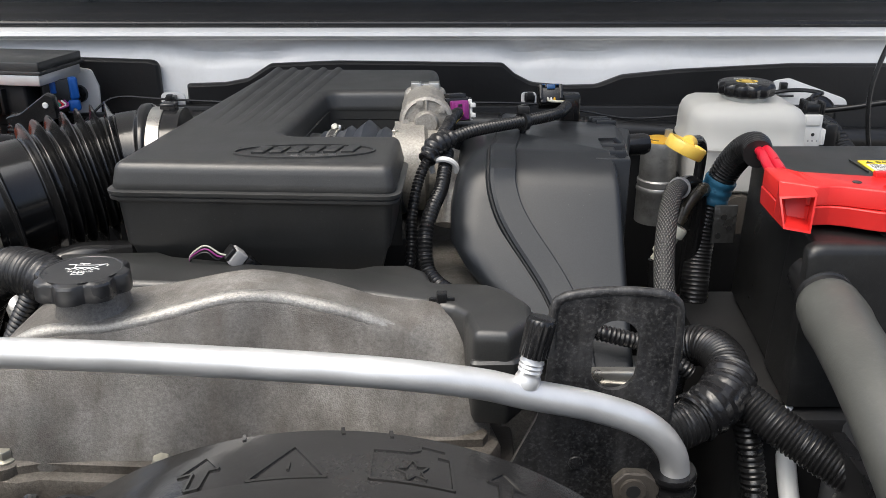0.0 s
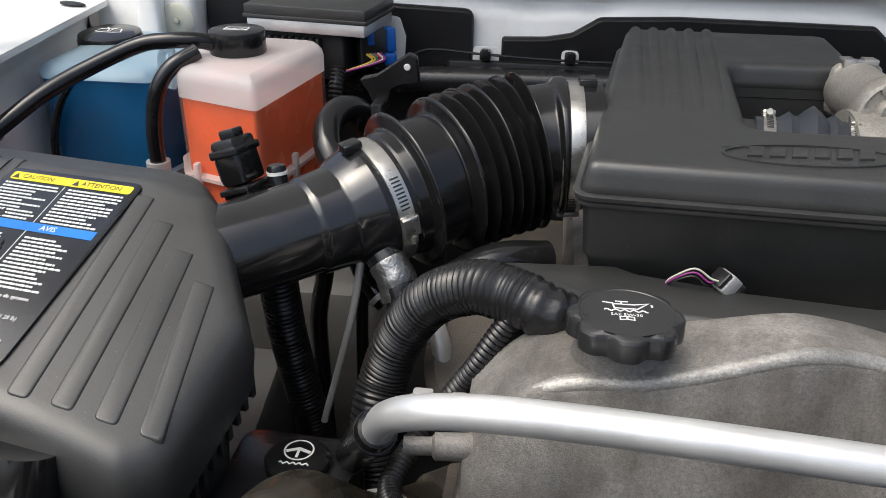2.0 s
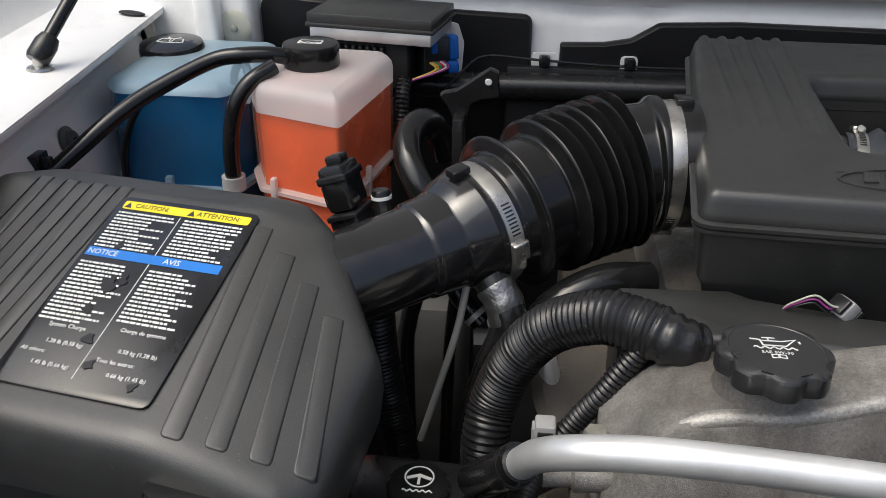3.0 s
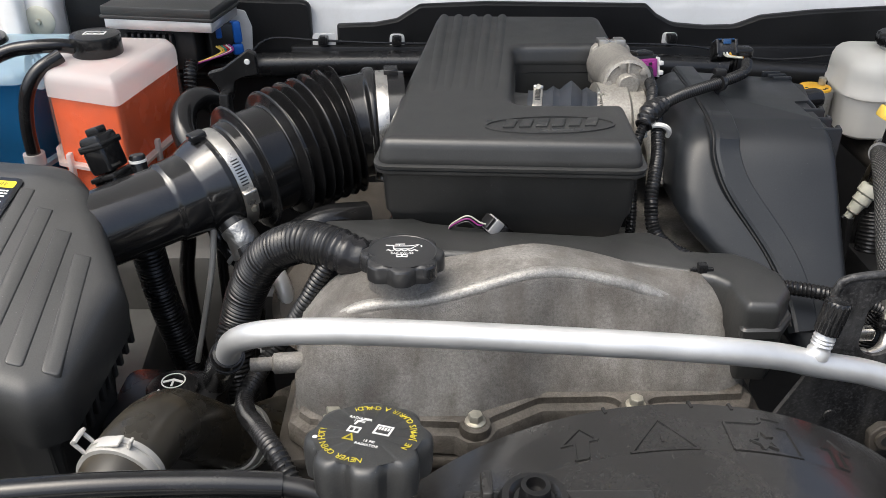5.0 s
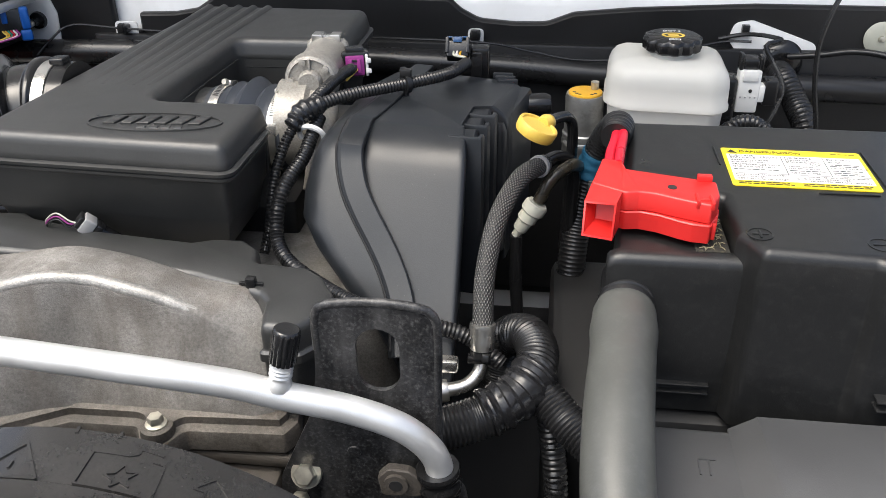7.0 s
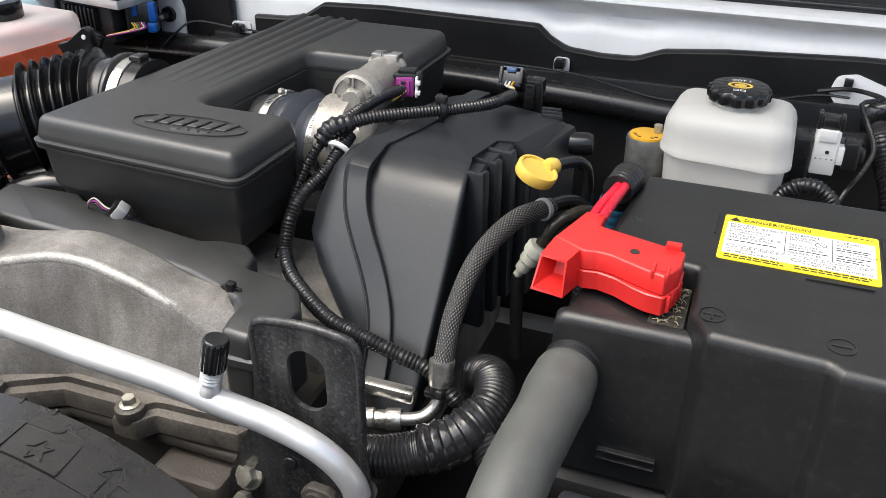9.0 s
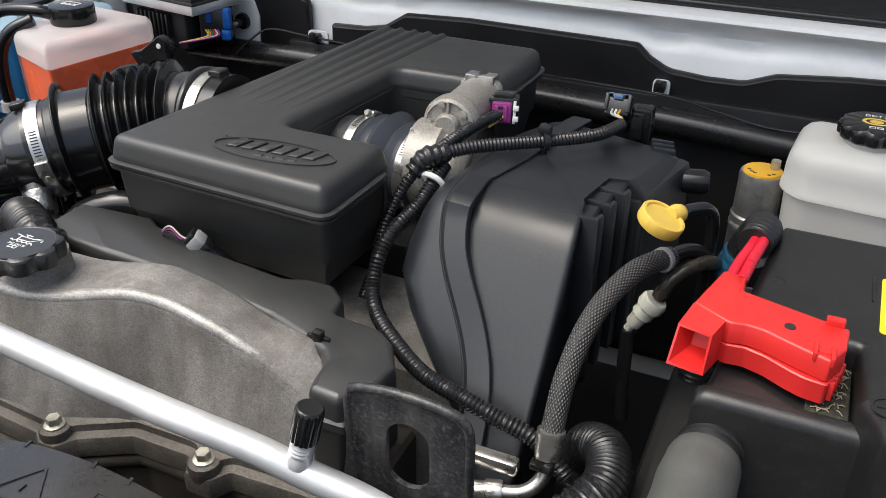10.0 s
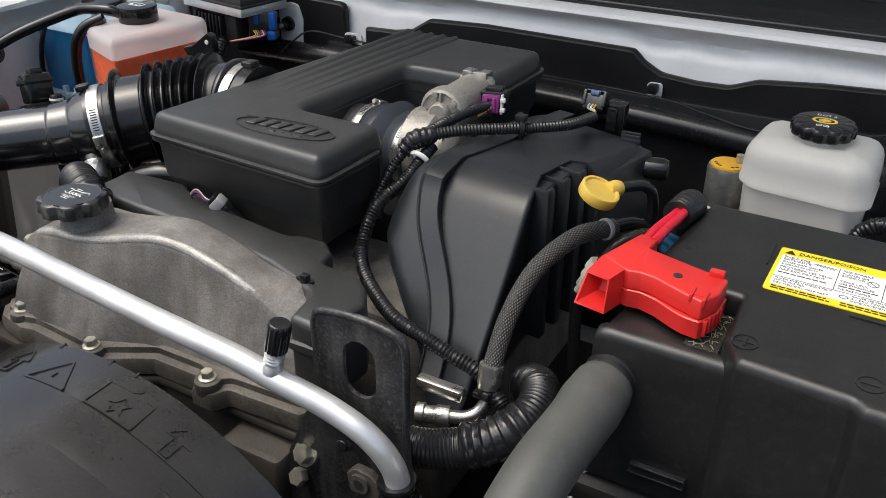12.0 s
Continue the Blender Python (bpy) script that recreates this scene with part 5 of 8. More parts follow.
def lid_strip(x0, y0, x1, y1, w, h, name="rib", mat=M_LID):
    """A low rounded-end rib lying on the sloping lid."""
    t = Vector((x1 - x0, y1 - y0))
    n = Vector((-t.y, t.x)).normalized() * w / 2
    corners = rpoly([(x0 + n.x, y0 + n.y), (x1 + n.x, y1 + n.y), (x1 - n.x, y1 - n.y), (x0 - n.x, y0 - n.y)], [0.001, 0.0035, 0.0035, 0.001], 4)
    outline = []
    for p, q in zip(corners, corners[1:] + corners[:1]):
        c = max(1, int((Vector(q) - Vector(p)).length / 0.006))
        outline += [(p[0] + (q[0] - p[0]) * i / c, p[1] + (q[1] - p[1]) * i / c) for i in range(c)]
    bm = bmesh.new()
    add_shell(bm, outline, [(-0.0006, -0.004), (-0.0002, h * 0.35), (0.0003, h * 0.8), (0.0011, h)], AIR_M, air_top)
    part(name, bm, mat, air, angle=50)


for k in range(4):
    lid_strip(0.0070 + 0.0238 * k, -0.006 - 0.0160 * k, 0.0216 + 0.0262 * k, -0.1715 + 0.0038 * k, 0.0132, 0.0012)
for k in range(4):
    lid_strip(-0.1185 - k * 0.024, 0.016, -0.1315 - k * 0.022, -0.145, 0.0125, 0.0012)

# the label
LM = AIR_M @ Matrix.Translation((0, 0, 0.0010)) @ Matrix.Rotation(radians(18.0), 4, 'X') @ Matrix.Diagonal((1, 1.045, 1, 1))
lab = thing("warning_label", tuple(AIR_M @ Vector((-0.055, -0.07, -0.03))), "black warning label with yellow and blue headings and white print", "label")
bm = bmesh.new()
add_shell(bm, rpoly(rect(-0.113, 0.001, -0.162, 0.003), 0.007, 3), [(0, -0.0008), (0, 0.0010), (0.0006, 0.0013)], LM)
part("sheet", bm, M_LABELK, lab)
ZL = 0.0014
bm = bmesh.new()
add_shell(bm, rpoly(rect(-0.108, -0.004, -0.0095, -0.0015), 0.002, 2), [(0, ZL), (0, ZL + 0.0002)], LM)
part("heading_bar", bm, M_LABELY, lab, "yellow heading bar")
bm = bmesh.new()
add_shell(bm, rect(-0.110, -0.0045, -0.0565, -0.0485), [(0, ZL), (0, ZL + 0.0002)], LM)
part("heading_bar", bm, M_LABELB, lab, "blue heading bar")
for s, x, y, c, size in (("CAUTION:", -0.084, -0.0056, M_INKK, 0.0060), ("ATTENTION:", -0.029, -0.0056, M_INKK, 0.0060), ("NOTICE", -0.097, -0.0526, M_INKW, 0.0066), ("AVIS", -0.042, -0.0526, M_INKW, 0.0066),
                         ("System Charge", -0.084, -0.116, M_INKW, 0.0046), ("1.28 lb (0.58 kg)", -0.078, -0.1285, M_INKW, 0.0043), ("All others:", -0.096, -0.1365, M_INKW, 0.0043), ("1.45 lb (0.66 kg)", -0.078, -0.145, M_INKW, 0.0043),
                         ("Charge du systeme", -0.030, -0.112, M_INKW, 0.0043), ("0.58 kg (1.28 lb)", -0.025, -0.1275, M_INKW, 0.0043), ("Tous les autres:", -0.036, -0.136, M_INKW, 0.0043), ("0.66 kg (1.45 lb)", -0.023, -0.145, M_INKW, 0.0043)):
    lettering("printed_text", s, size, LM @ Matrix.Translation((x, y, ZL + 0.0003)), c, lab)
for x in (-0.1035, -0.051):
    bm = bmesh.new()
    add_shell(bm, [(x - 0.003, -0.0082), (x + 0.003, -0.0082), (x, -0.003)], [(0, ZL + 0.0002), (0, ZL + 0.0004)], LM)
    part("warning_triangle", bm, M_INKK, lab)
rnd = random.Random(4)
bm = bmesh.new()
for x0, x1, y0, y1 in ((-0.108, -0.060, -0.0125, -0.046), (-0.053, -0.006, -0.0125, -0.046), (-0.109, -0.062, -0.0615, -0.111), (-0.054, -0.007, -0.0615, -0.107)):
    y = y0
    while y > y1:
        x = x0
        end = x1 - (rnd.random() ** 2) * 0.022
        while x < end:
            w = min(0.0012 + rnd.random() * 0.0045, end - x)
            if w > 0.001:
                add_shell(bm, rect(x, x + w, y - 0.0016, y), [(0, ZL), (0, ZL + 0.0002)], LM)
            x += w + 0.0009
        y -= 0.0033
part("print_line", bm, M_INKW, lab, "rows of small white print")
bm = bmesh.new()
add_shell(bm, rect(-0.0578, -0.0573, -0.152, -0.011), [(0, ZL), (0, ZL + 0.0002)], LM)
part("divider", bm, M_INKW, lab)

# dark blots covering parts of the print
for x, y, r in ((-0.076, -0.078, 0.0052), (-0.068, -0.073, 0.0034), (-0.079, -0.100, 0.0036), (-0.064, -0.122, 0.0040), (-0.052, -0.140, 0.0034), (-0.016, -0.150, 0.0030), (-0.088, -0.044, 0.0030)):
    bm = bmesh.new()
    blot = [(x + r * (1 + 0.45 * math.sin(3 * a + 40 * x)) * math.cos(a), y + 1.3 * r * (1 + 0.3 * math.cos(2 * a + 50 * y)) * math.sin(a)) for a in (2 * math.pi * k / 20 for k in range(20))]
    add_shell(bm, blot, [(0, ZL + 0.0002), (0.0003, ZL + 0.0007)], LM)
    part("print_blot", bm, M_LABELK, lab, "dark blot covering the print")

# drain coupling at the front of the filter box
dc = thing("intake_snorkel", (-0.60, 0.44, 1.0), "black round coupling and pipe on the filter box", "pipe")
dm = axis((-0.597, 0.479, 1.122), (-0.12, -0.35, -0.9))
bm = bmesh.new()
add_lathe(bm, [(0.001, -0.012), (0.021, -0.012), (0.022, 0.0), (0.022, 0.02), (0.0205, 0.021), (0.0205, 0.024), (0.0225, 0.025), (0.0225, 0.036), (0.019, 0.038), (0.017, 0.042), (0.017, 0.14), (0.001, 0.14)], dm, 28)
part("coupling", bm, M_GLOSS, dc)
bm = bmesh.new()
add_lathe(bm, [(0.0205, 0.024), (0.0238, 0.0245), (0.0238, 0.0285), (0.0225, 0.0295), (0.0225, 0.0325), (0.0238, 0.0335), (0.0238, 0.0365), (0.0205, 0.037)], dm, 32)
part("clip_ring", bm, M_RUBBER, dc)
for a in (40, 160, 280):
    bm = bmesh.new()
    add_box(bm, 0.0225, 0.0252, -0.004, 0.004, 0.022, 0.038, 0.0008, dm @ Matrix.Rotation(radians(a), 4, 'Z'))
    part("latch", bm, M_RUBBER, dc)

# ---- intake duct: tube, clamp, bellows, clamp ----
duct = thing("intake_duct", (-0.41, 0.75, 1.1), "shiny black plastic and rubber intake duct with pleated bellows", "intake duct")
AX = [(-0.600, 0.628, 1.160), (-0.560, 0.660, 1.164), (-0.520, 0.693, 1.168), (-0.482, 0.725, 1.172), (-0.4455, 0.7565, 1.178)]
bm = bmesh.new()


def tube_r(s, u):
    """Plain tube, a crisp shoulder, then a short flare into the cuff."""
    if u < 0.70:
        return 0.0368 + 0.0016 * u
    if u < 0.715:
        return 0.0379 + 0.14 * (u - 0.70)
    if u < 0.84:
        return 0.0400 + 0.012 * (u - 0.715)
    return 0.0415 + 0.0100 * min(1, (u - 0.84) / 0.13) ** 0.8


add_tube(bm, AX, tube_r, 48, 0.0015)
part("sensor_tube", bm, M_GLOSS, duct, "shiny black plastic tube")
BX = [(-0.4505, 0.7515, 1.1765), (-0.422, 0.775, 1.183), (-0.394, 0.797, 1.188), (-0.362, 0.821, 1.193), (-0.330, 0.839, 1.198), (-0.300, 0.848, 1.202), (-0.2605, 0.851, 1.203)]


def bell(s, u):
    """Radius along the rubber part: cuff, collar fin, smooth neck, seven pleats, cuff with bead."""
    if s < 0.024:
        return 0.0515
    r = 0.0525 + 0.003 * min(1, (s - 0.024) / 0.015)
    r += 0.0120 * math.exp(-((s - 0.037) / 0.0022) ** 4)
    if 0.070 < s < 0.1630:
        v = (s - 0.0765) / 0.0133
        r += -0.001 + (0.0138 + 0.02 * (s - 0.07)) * (0.5 + 0.5 * math.cos(2 * math.pi * v)) ** 2.3
    r += 0.0055 * math.exp(-((s - 0.187) / 0.0055) ** 4)
    return r


bm = bmesh.new()
add_tube(bm, BX, bell, 52, 0.0008)
part("bellows", bm, M_RUBBER, duct, "pleated black rubber bellows", angle=60)
d1 = (Vector(BX[1]) - Vector(BX[0])).normalized()
band_clamp(duct, axis(Vector(BX[0]) + d1 * 0.012, d1), 0.0522, 0.0135, 182, turn=-1)
d2 = (Vector(BX[6]) - Vector(BX[5])).normalized()
band_clamp(duct, axis(Vector(BX[5]) + d2 * 0.013, d2), 0.0562, 0.0185, 255, turn=-1)
bm = bmesh.new()
add_box(bm, 0.0505, 0.058, -0.007, 0.007, -0.010, 0.006, 0.0015, axis(Vector(BX[0]) + d1 * 0.0015, d1) @ Matrix.Rotation(radians(88), 4, 'Z'))
part("locating_tab", bm, M_RUBBER, duct)
bm = bmesh.new()
add_box(bm, 0.050, 0.062, -0.009, 0.009, -0.007, 0.008, 0.0015, axis(Vector(BX[5]) + d2 * 0.026, d2) @ Matrix.Rotation(radians(88), 4, 'Z'))
part("locating_tab", bm, M_RUBBER, duct)

# air mass sensor plug on the tube
maf = thing("air_sensor", (-0.553, 0.755, 1.175), "black air mass sensor plug beside the intake tube", "sensor")
ms = axis((-0.541, 0.740, 1.180), (-0.32, 0.20, 1)) @ Matrix.Rotation(radians(24), 4, 'Z') @ Matrix.Diagonal((1.05, 1.05, 1.35, 1))
bm = bmesh.new()
add_box(bm, -0.017, 0.017, -0.011, 0.011, -0.024, 0.012, 0.002, ms)
add_box(bm, -0.022, 0.022, -0.0135, 0.0135, -0.004, 0.0005, 0.001, ms)
add_box(bm, -0.020, 0.020, -0.0125, 0.0125, 0.008, 0.0115, 0.001, ms)
part("base", bm, M_LOOM, maf)
for k in range(4):
    bm = bmesh.new()
    add_box(bm, -0.0145 + k * 0.0085, -0.0120 + k * 0.0085, -0.0135, -0.0105, -0.003, 0.0085, 0.0006, ms)
    part("rib", bm, M_LOOM, maf)
bm = bmesh.new()
add_box(bm, -0.0165, 0.0165, -0.0105, 0.0105, 0.0125, 0.040, 0.003, ms)
add_box(bm, -0.0185, 0.0185, -0.0120, 0.0120, 0.0300, 0.0350, 0.0012, ms)
plug = part("plug", bm, M_RUBBER, maf)
for x0, x1 in ((-0.013, -0.006), (0.004, 0.012)):
    bm = bmesh.new()
    add_box(bm, x0, x1, -0.0130, -0.0095, 0.0160, 0.0290, 0.0008, ms)
    part("latch", bm, M_LOOM, plug)
bm = bmesh.new()
add_box(bm, -0.009, 0.006, -0.006, 0.007, 0.0395, 0.0450, 0.0012, ms)
part("wire_exit", bm, M_LOOM, plug)
bm = bmesh.new()
sq = axis((-0.519, 0.748, 1.178), (-0.10, 0.12, 1))
add_lathe(bm, [(0.001, 0), (0.0078, 0), (0.0078, 0.029), (0.0066, 0.031), (0.001, 0.031)], sq, 18)
part("stub", bm, M_RUBBER, maf)
bm = bmesh.new()
add_lathe(bm, [(0.0074, 0.0235), (0.0086, 0.0235), (0.0086, 0.0262), (0.0074, 0.0262)], sq, 18)
part("stub_ring", bm, M_WHITEPL, maf, "white ring")

# ---- coolant bottle ----
cb = thing("coolant_bottle", (-0.635, 1.0, 1.03), "milky plastic expansion bottle half full of orange coolant", "coolant bottle")
CP = [(-0.702, 0.985), (-0.682, 0.940), (-0.590, 0.905), (-0.562, 1.065), (-0.575, 1.085), (-0.695, 1.095)]
CR = [0.008, 0.007, 0.006, 0.010, 0.010, 0.010]
bm = bmesh.new()
add_shell(bm, rpoly(CP, CR, 4), [(-0.0008, 1.2015), (-0.001, 1.219), (0.0006, 1.2255), (0.005, 1.2305), (0.013, 1.233)])
part("upper_shell", bm, M_MILK, cb, "milky translucent upper shell")
bm = bmesh.new()
add_shell(bm, rpoly(CP, CR, 4), [(0.012, 1.02), (0.004, 1.026), (0.0015, 1.112), (-0.0045, 1.1145), (-0.0045, 1.1195), (0.0, 1.1225), (-0.0008, 1.201)])
part("lower_shell", bm, M_MILKCLEAR, cb, "lower shell wetted by the coolant")
bm = bmesh.new()
add_shell(bm, rpoly(CP, CR, 4), [(-0.002, 1.1135), (-0.0052, 1.115), (-0.0052, 1.119), (-0.002, 1.1205)])
part("seam", bm, M_MILK, cb, "milky moulded seam")
bm = bmesh.new()
add_shell(bm, rpoly(CP, CR, 4), [(0.014, 1.023), (0.006, 1.03), (0.0030, 1.11), (0.0022, 1.1995), (0.004, 1.200)])
part("coolant", bm, M_ORANGE, cb, "orange liquid")
bm = bmesh.new()
cm = Matrix.Translation((-0.640, 1.008, 1.230))
add_lathe(bm, [(0.001, 0), (0.024, 0), (0.024, 0.003), (0.0295, 0.0032), (0.0300, 0.004), (0.0298, 0.0255), (0.0291, 0.0269), (0.0275, 0.0275), (0.001, 0.0275)], cm, 60, 30, 0.0005, (0.45, 0.65))
cap = part("cap", bm, M_RUBBER, cb, "black ribbed screw cap")
bm = bmesh.new()
cs = cm @ Matrix.Translation((0, 0, 0.0277))
add_stroke(bm, [(-0.012, 0.006), (-0.012, -0.005), (0.012, -0.005), (0.012, 0.006)], 0.0018, cs, 0.0003)
add_stroke(bm, [(-0.012 + k * 0.002, -0.001 + 0.0012 * math.sin(k * 1.6)) for k in range(13)], 0.0018, cs, 0.0003)
add_stroke(bm, [(-0.012, 0.0075), (0.012, 0.0075)], 0.0012, cs, 0.0003)
part("symbol", bm, M_INKW, cap, "white printed symbol")
for x, y in ((-0.668, 0.9305), (-0.575, 0.975)):
    bm = bmesh.new()
    add_box(bm, x - 0.003, x + 0.003, y - 0.006, y + 0.004, 1.100, 1.134, 0.0015)
    part("tab", bm, M_MILK, cb)

# ---- washer bottle ----
wb = thing("washer_bottle", (-0.80, 1.08, 1.0), "translucent washer bottle filled with blue fluid", "washer bottle")
WP = [(-0.870, 1.0), (-0.848, 0.972), (-0.728, 0.972), (-0.716, 1.02), (-0.722, 1.17), (-0.87, 1.17)]
bm = bmesh.new()
add_shell(bm, rpoly(WP, 0.014, 4), [(-0.0006, 1.2045), (0.0, 1.206), (0.004, 1.2115), (0.012, 1.2155), (0.03, 1.218)])
part("upper_shell", bm, M_MILKB, wb, "pale blue translucent upper shell")
bm = bmesh.new()
add_shell(bm, rpoly(WP, 0.014, 4), [(0.01, 1.0), (0.002, 1.01), (0.001, 1.09), (-0.004, 1.093), (-0.004, 1.099), (0.0, 1.102), (-0.0006, 1.204)])
part("lower_shell", bm, M_MILKBC, wb, "lower shell wetted by blue fluid")
bm = bmesh.new()
add_shell(bm, rpoly(WP, 0.014, 4), [(-0.002, 1.091), (-0.0048, 1.0925), (-0.0048, 1.0985), (-0.002, 1.100)])
part("seam", bm, M_MILKB, wb, "milky moulded seam")
bm = bmesh.new()
add_shell(bm, rpoly(WP, 0.014, 4), [(0.012, 1.003), (0.0035, 1.012), (0.0022, 1.203), (0.004, 1.2035)])
part("washer_fluid", bm, M_FLUIDB, wb, "blue liquid")
wm = Matrix.Translation((-0.836, 1.108, 1.203)) @ Matrix.Rotation(radians(4), 4, 'X')
bm = bmesh.new()
add_lathe(bm, [(0.001, 0), (0.030, 0), (0.030, 0.005), (0.037, 0.0055), (0.0385, 0.008), (0.0385, 0.016), (0.0365, 0.0215), (0.030, 0.0235), (0.001, 0.0235)], wm, 48)
add_box(bm, -0.008, 0.008, 0.034, 0.050, 0.006, 0.012, 0.002, wm)
cap = part("cap", bm, M_RUBBER, wb, "black snap cap")
bm = bmesh.new()
wi = wm @ Matrix.Translation((0, 0, 0.0237))
add_stroke(bm, [(-0.016, -0.004), (-0.013, 0.007), (0.013, 0.007), (0.016, -0.004), (0.009, -0.006), (-0.009, -0.006)], 0.0014, wi, 0.0003, True)
for a in (-1, 1):
    add_stroke(bm, [(a * 0.001, -0.003), (a * 0.003, 0.008), (a * 0.008, 0.013)], 0.0012, wi, 0.0003)
part("symbol", bm, M_INKW, cap, "white printed windscreen symbol")
for x in (-0.80, -0.735):
    bm = bmesh.new()
    add_box(bm, x - 0.004, x + 0.004, 0.965, 0.974, 1.078, 1.112, 0.0015)
    part("tab", bm, M_MILKB, wb)
bm = bmesh.new()
add_tube(bm, [(-0.722, 0.99, 1.215), (-0.715, 0.985, 1.235), (-0.703, 0.978, 1.240), (-0.700, 0.975, 1.222), (-0.705, 0.975, 1.20)], 0.0045, 10, 0.004)
part("hose_hook", bm, M_MILKB, wb)


def hose(name, ctrl, r, mat, label, cat="hose", step=0.006, seg=16):
    bm = bmesh.new()
    add_tube(bm, ctrl, r, seg, step)
    return solid(name, bm, mat, label, cat)


hose("overflow_hose", [(-0.84, 0.55, 1.03), (-0.860, 0.68, 1.08), (-0.880, 0.77, 1.126), (-0.878, 0.815, 1.151), (-0.858, 0.832, 1.166), (-0.835, 0.862, 1.186), (-0.808, 0.899, 1.209), (-0.779, 0.933, 1.226), (-0.735, 0.968, 1.245), (-0.705, 0.975, 1.250), (-0.672, 0.985, 1.249), (-0.655, 1.0, 1.24)], 0.0085, M_RUBBER, "thick black rubber hose arching over the fluid bottles")
hose("overflow_hose", [(-0.668, 0.965, 1.243), (-0.690, 0.945, 1.230), (-0.704, 0.935, 1.205), (-0.7115, 0.933, 1.165), (-0.713, 0.935, 1.12)], 0.0085, M_RUBBER, "thick black rubber hose running down the coolant bottle")
hose("washer_hose", [(-0.80, 0.955, 1.215), (-0.828, 0.962, 1.180), (-0.845, 0.966, 1.14), (-0.85, 0.968, 1.10)], 0.0042, M_RUBBER, "thin black hose in front of the washer bottle")
bm = bmesh.new()
add_lathe(bm, [(0.008, 0), (0.0125, 0), (0.0125, 0.014), (0.008, 0.014)], axis((-0.713, 0.935, 1.118), (0, 0, 1)), 18)
solid("hose_holder", bm, M_MILK, "milky plastic ring holding the black hose", "hose holder")
hose("heater_hose", [(-0.500, 1.03, 1.13), (-0.507, 1.010, 1.168), (-0.519, 0.982, 1.184), (-0.527, 0.950, 1.182), (-0.524, 0.920, 1.168), (-0.508, 0.900, 1.143), (-0.488, 0.895, 1.115), (-0.47, 0.90, 1.05), (-0.46, 0.90, 0.76)], 0.0145, M_RUBBER, "black rubber heater hose with faint printing", seg=20)

# gas strut on the fender flange
st = thing("gas_strut", (-0.882, 0.900, 1.252), "black gas strut with a ball joint on the fender", "gas strut")
bm = bmesh.new()
add_tube(bm, [(-0.879, 0.905, 1.268), (-0.853, 0.975, 1.335), (-0.82, 1.06, 1.42)], 0.0065, 14, 0.02)
part("rod", bm, M_RUBBER, st)
bm = bmesh.new()
add_lathe(bm, [(0.001, -0.004), (0.010, -0.004), (0.0115, 0.0), (0.0115, 0.016), (0.009, 0.024), (0.001, 0.024)], axis((-0.881, 0.899, 1.262), (0.3, 0.65, 0.65)), 18)
part("socket", bm, M_LOOM, st)
bm = bmesh.new()
add_lathe(bm, [(0.001, 0), (0.013, 0), (0.012, 0.003), (0.006, 0.004), (0.0055, 0.016), (0.001, 0.016)], Matrix.Translation((-0.882, 0.900, 1.2500)), 18)
part("ball_stud", bm, M_STEEL, st)

# ---- control module with its plugs ----
cmod = thing("control_module", (-0.59, 1.15, 1.19), "black lidded control module with blue locking plugs", "control module")
mz = Matrix.Translation((-0.594, 1.165, 1.246)) @ Matrix.Rotation(radians(-9), 4, 'Z')
bm = bmesh.new()
add_box(bm, -0.078, 0.078, -0.040, 0.062, 0.0, 0.013, 0.0015, mz)
add_box(bm, -0.080, 0.080, -0.041, 0.064, -0.004, 0.001, 0.001, mz)
part("lid", bm, M_LID, cmod)
bm = bmesh.new()
add_box(bm, -0.075, 0.0765, -0.0395, 0.058, -0.018, -0.004, 0.0012, mz)
part("metal_plate", bm, M_ALU, cmod, "bare aluminium plate")
bm = bmesh.new()
add_box(bm, -0.07, 0.045, -0.028, 0.058, -0.075, -0.018, 0.003, mz)
part("body", bm, M_DARK, cmod)
for k in range(8):
    bm = bmesh.new()
    add_box(bm, -0.05 + k * 0.009, -0.046 + k * 0.009, -0.038, -0.024, -0.058, -0.024, 0.001, mz)
    part("cooling_fin", bm, M_LOOM, cmod)
pl = axis((-0.521, 1.158, 1.205), (0.45, -0.80, 0.1))
bm = bmesh.new()
add_box(bm, -0.022, 0.022, -0.020, 0.024, -0.03, 0.008, 0.003, pl)
plug = part("plug", bm, M_LOOM, cmod)
bm = bmesh.new()
add_box(bm, -0.012, -0.004, 0.006, 0.030, -0.004, 0.011, 0.0015, pl)
add_box(bm, 0.012, 0.024, -0.004, 0.026, -0.006, 0.012, 0.003, pl)
add_box(bm, 0.008, 0.024, -0.020, -0.004, 0.004, 0.013, 0.004, pl)
part("lever", bm, M_BLUE, plug, "blue locking lever")
for k, c in enumerate((M_YELLOW, M_AMBER, M_GREEN, M_REDWIRE, M_WHITEPL, M_MAGENTA)):
    bm = bmesh.new()
    add_tube(bm, [pl @ Vector((-0.014 + k * 0.0035, -0.004, 0.008)), pl @ Vector((-0.012 + k * 0.003, -0.012, 0.018)), (-0.556, 1.100, 1.188)], 0.0013, 6, 0.004)
    part("wire", bm, c, plug, "thin coloured wire")
bm = bmesh.new()
add_tube(bm, [(-0.554, 1.100, 1.194), (-0.555, 1.085, 1.175), (-0.556, 1.07, 1.14), (-0.56, 1.06, 1.10)], ribbed(0.0095, 0.005, 0.0016), 14, 0.0013)
part("loom", bm, M_LOOM, cmod)
bm = bmesh.new()
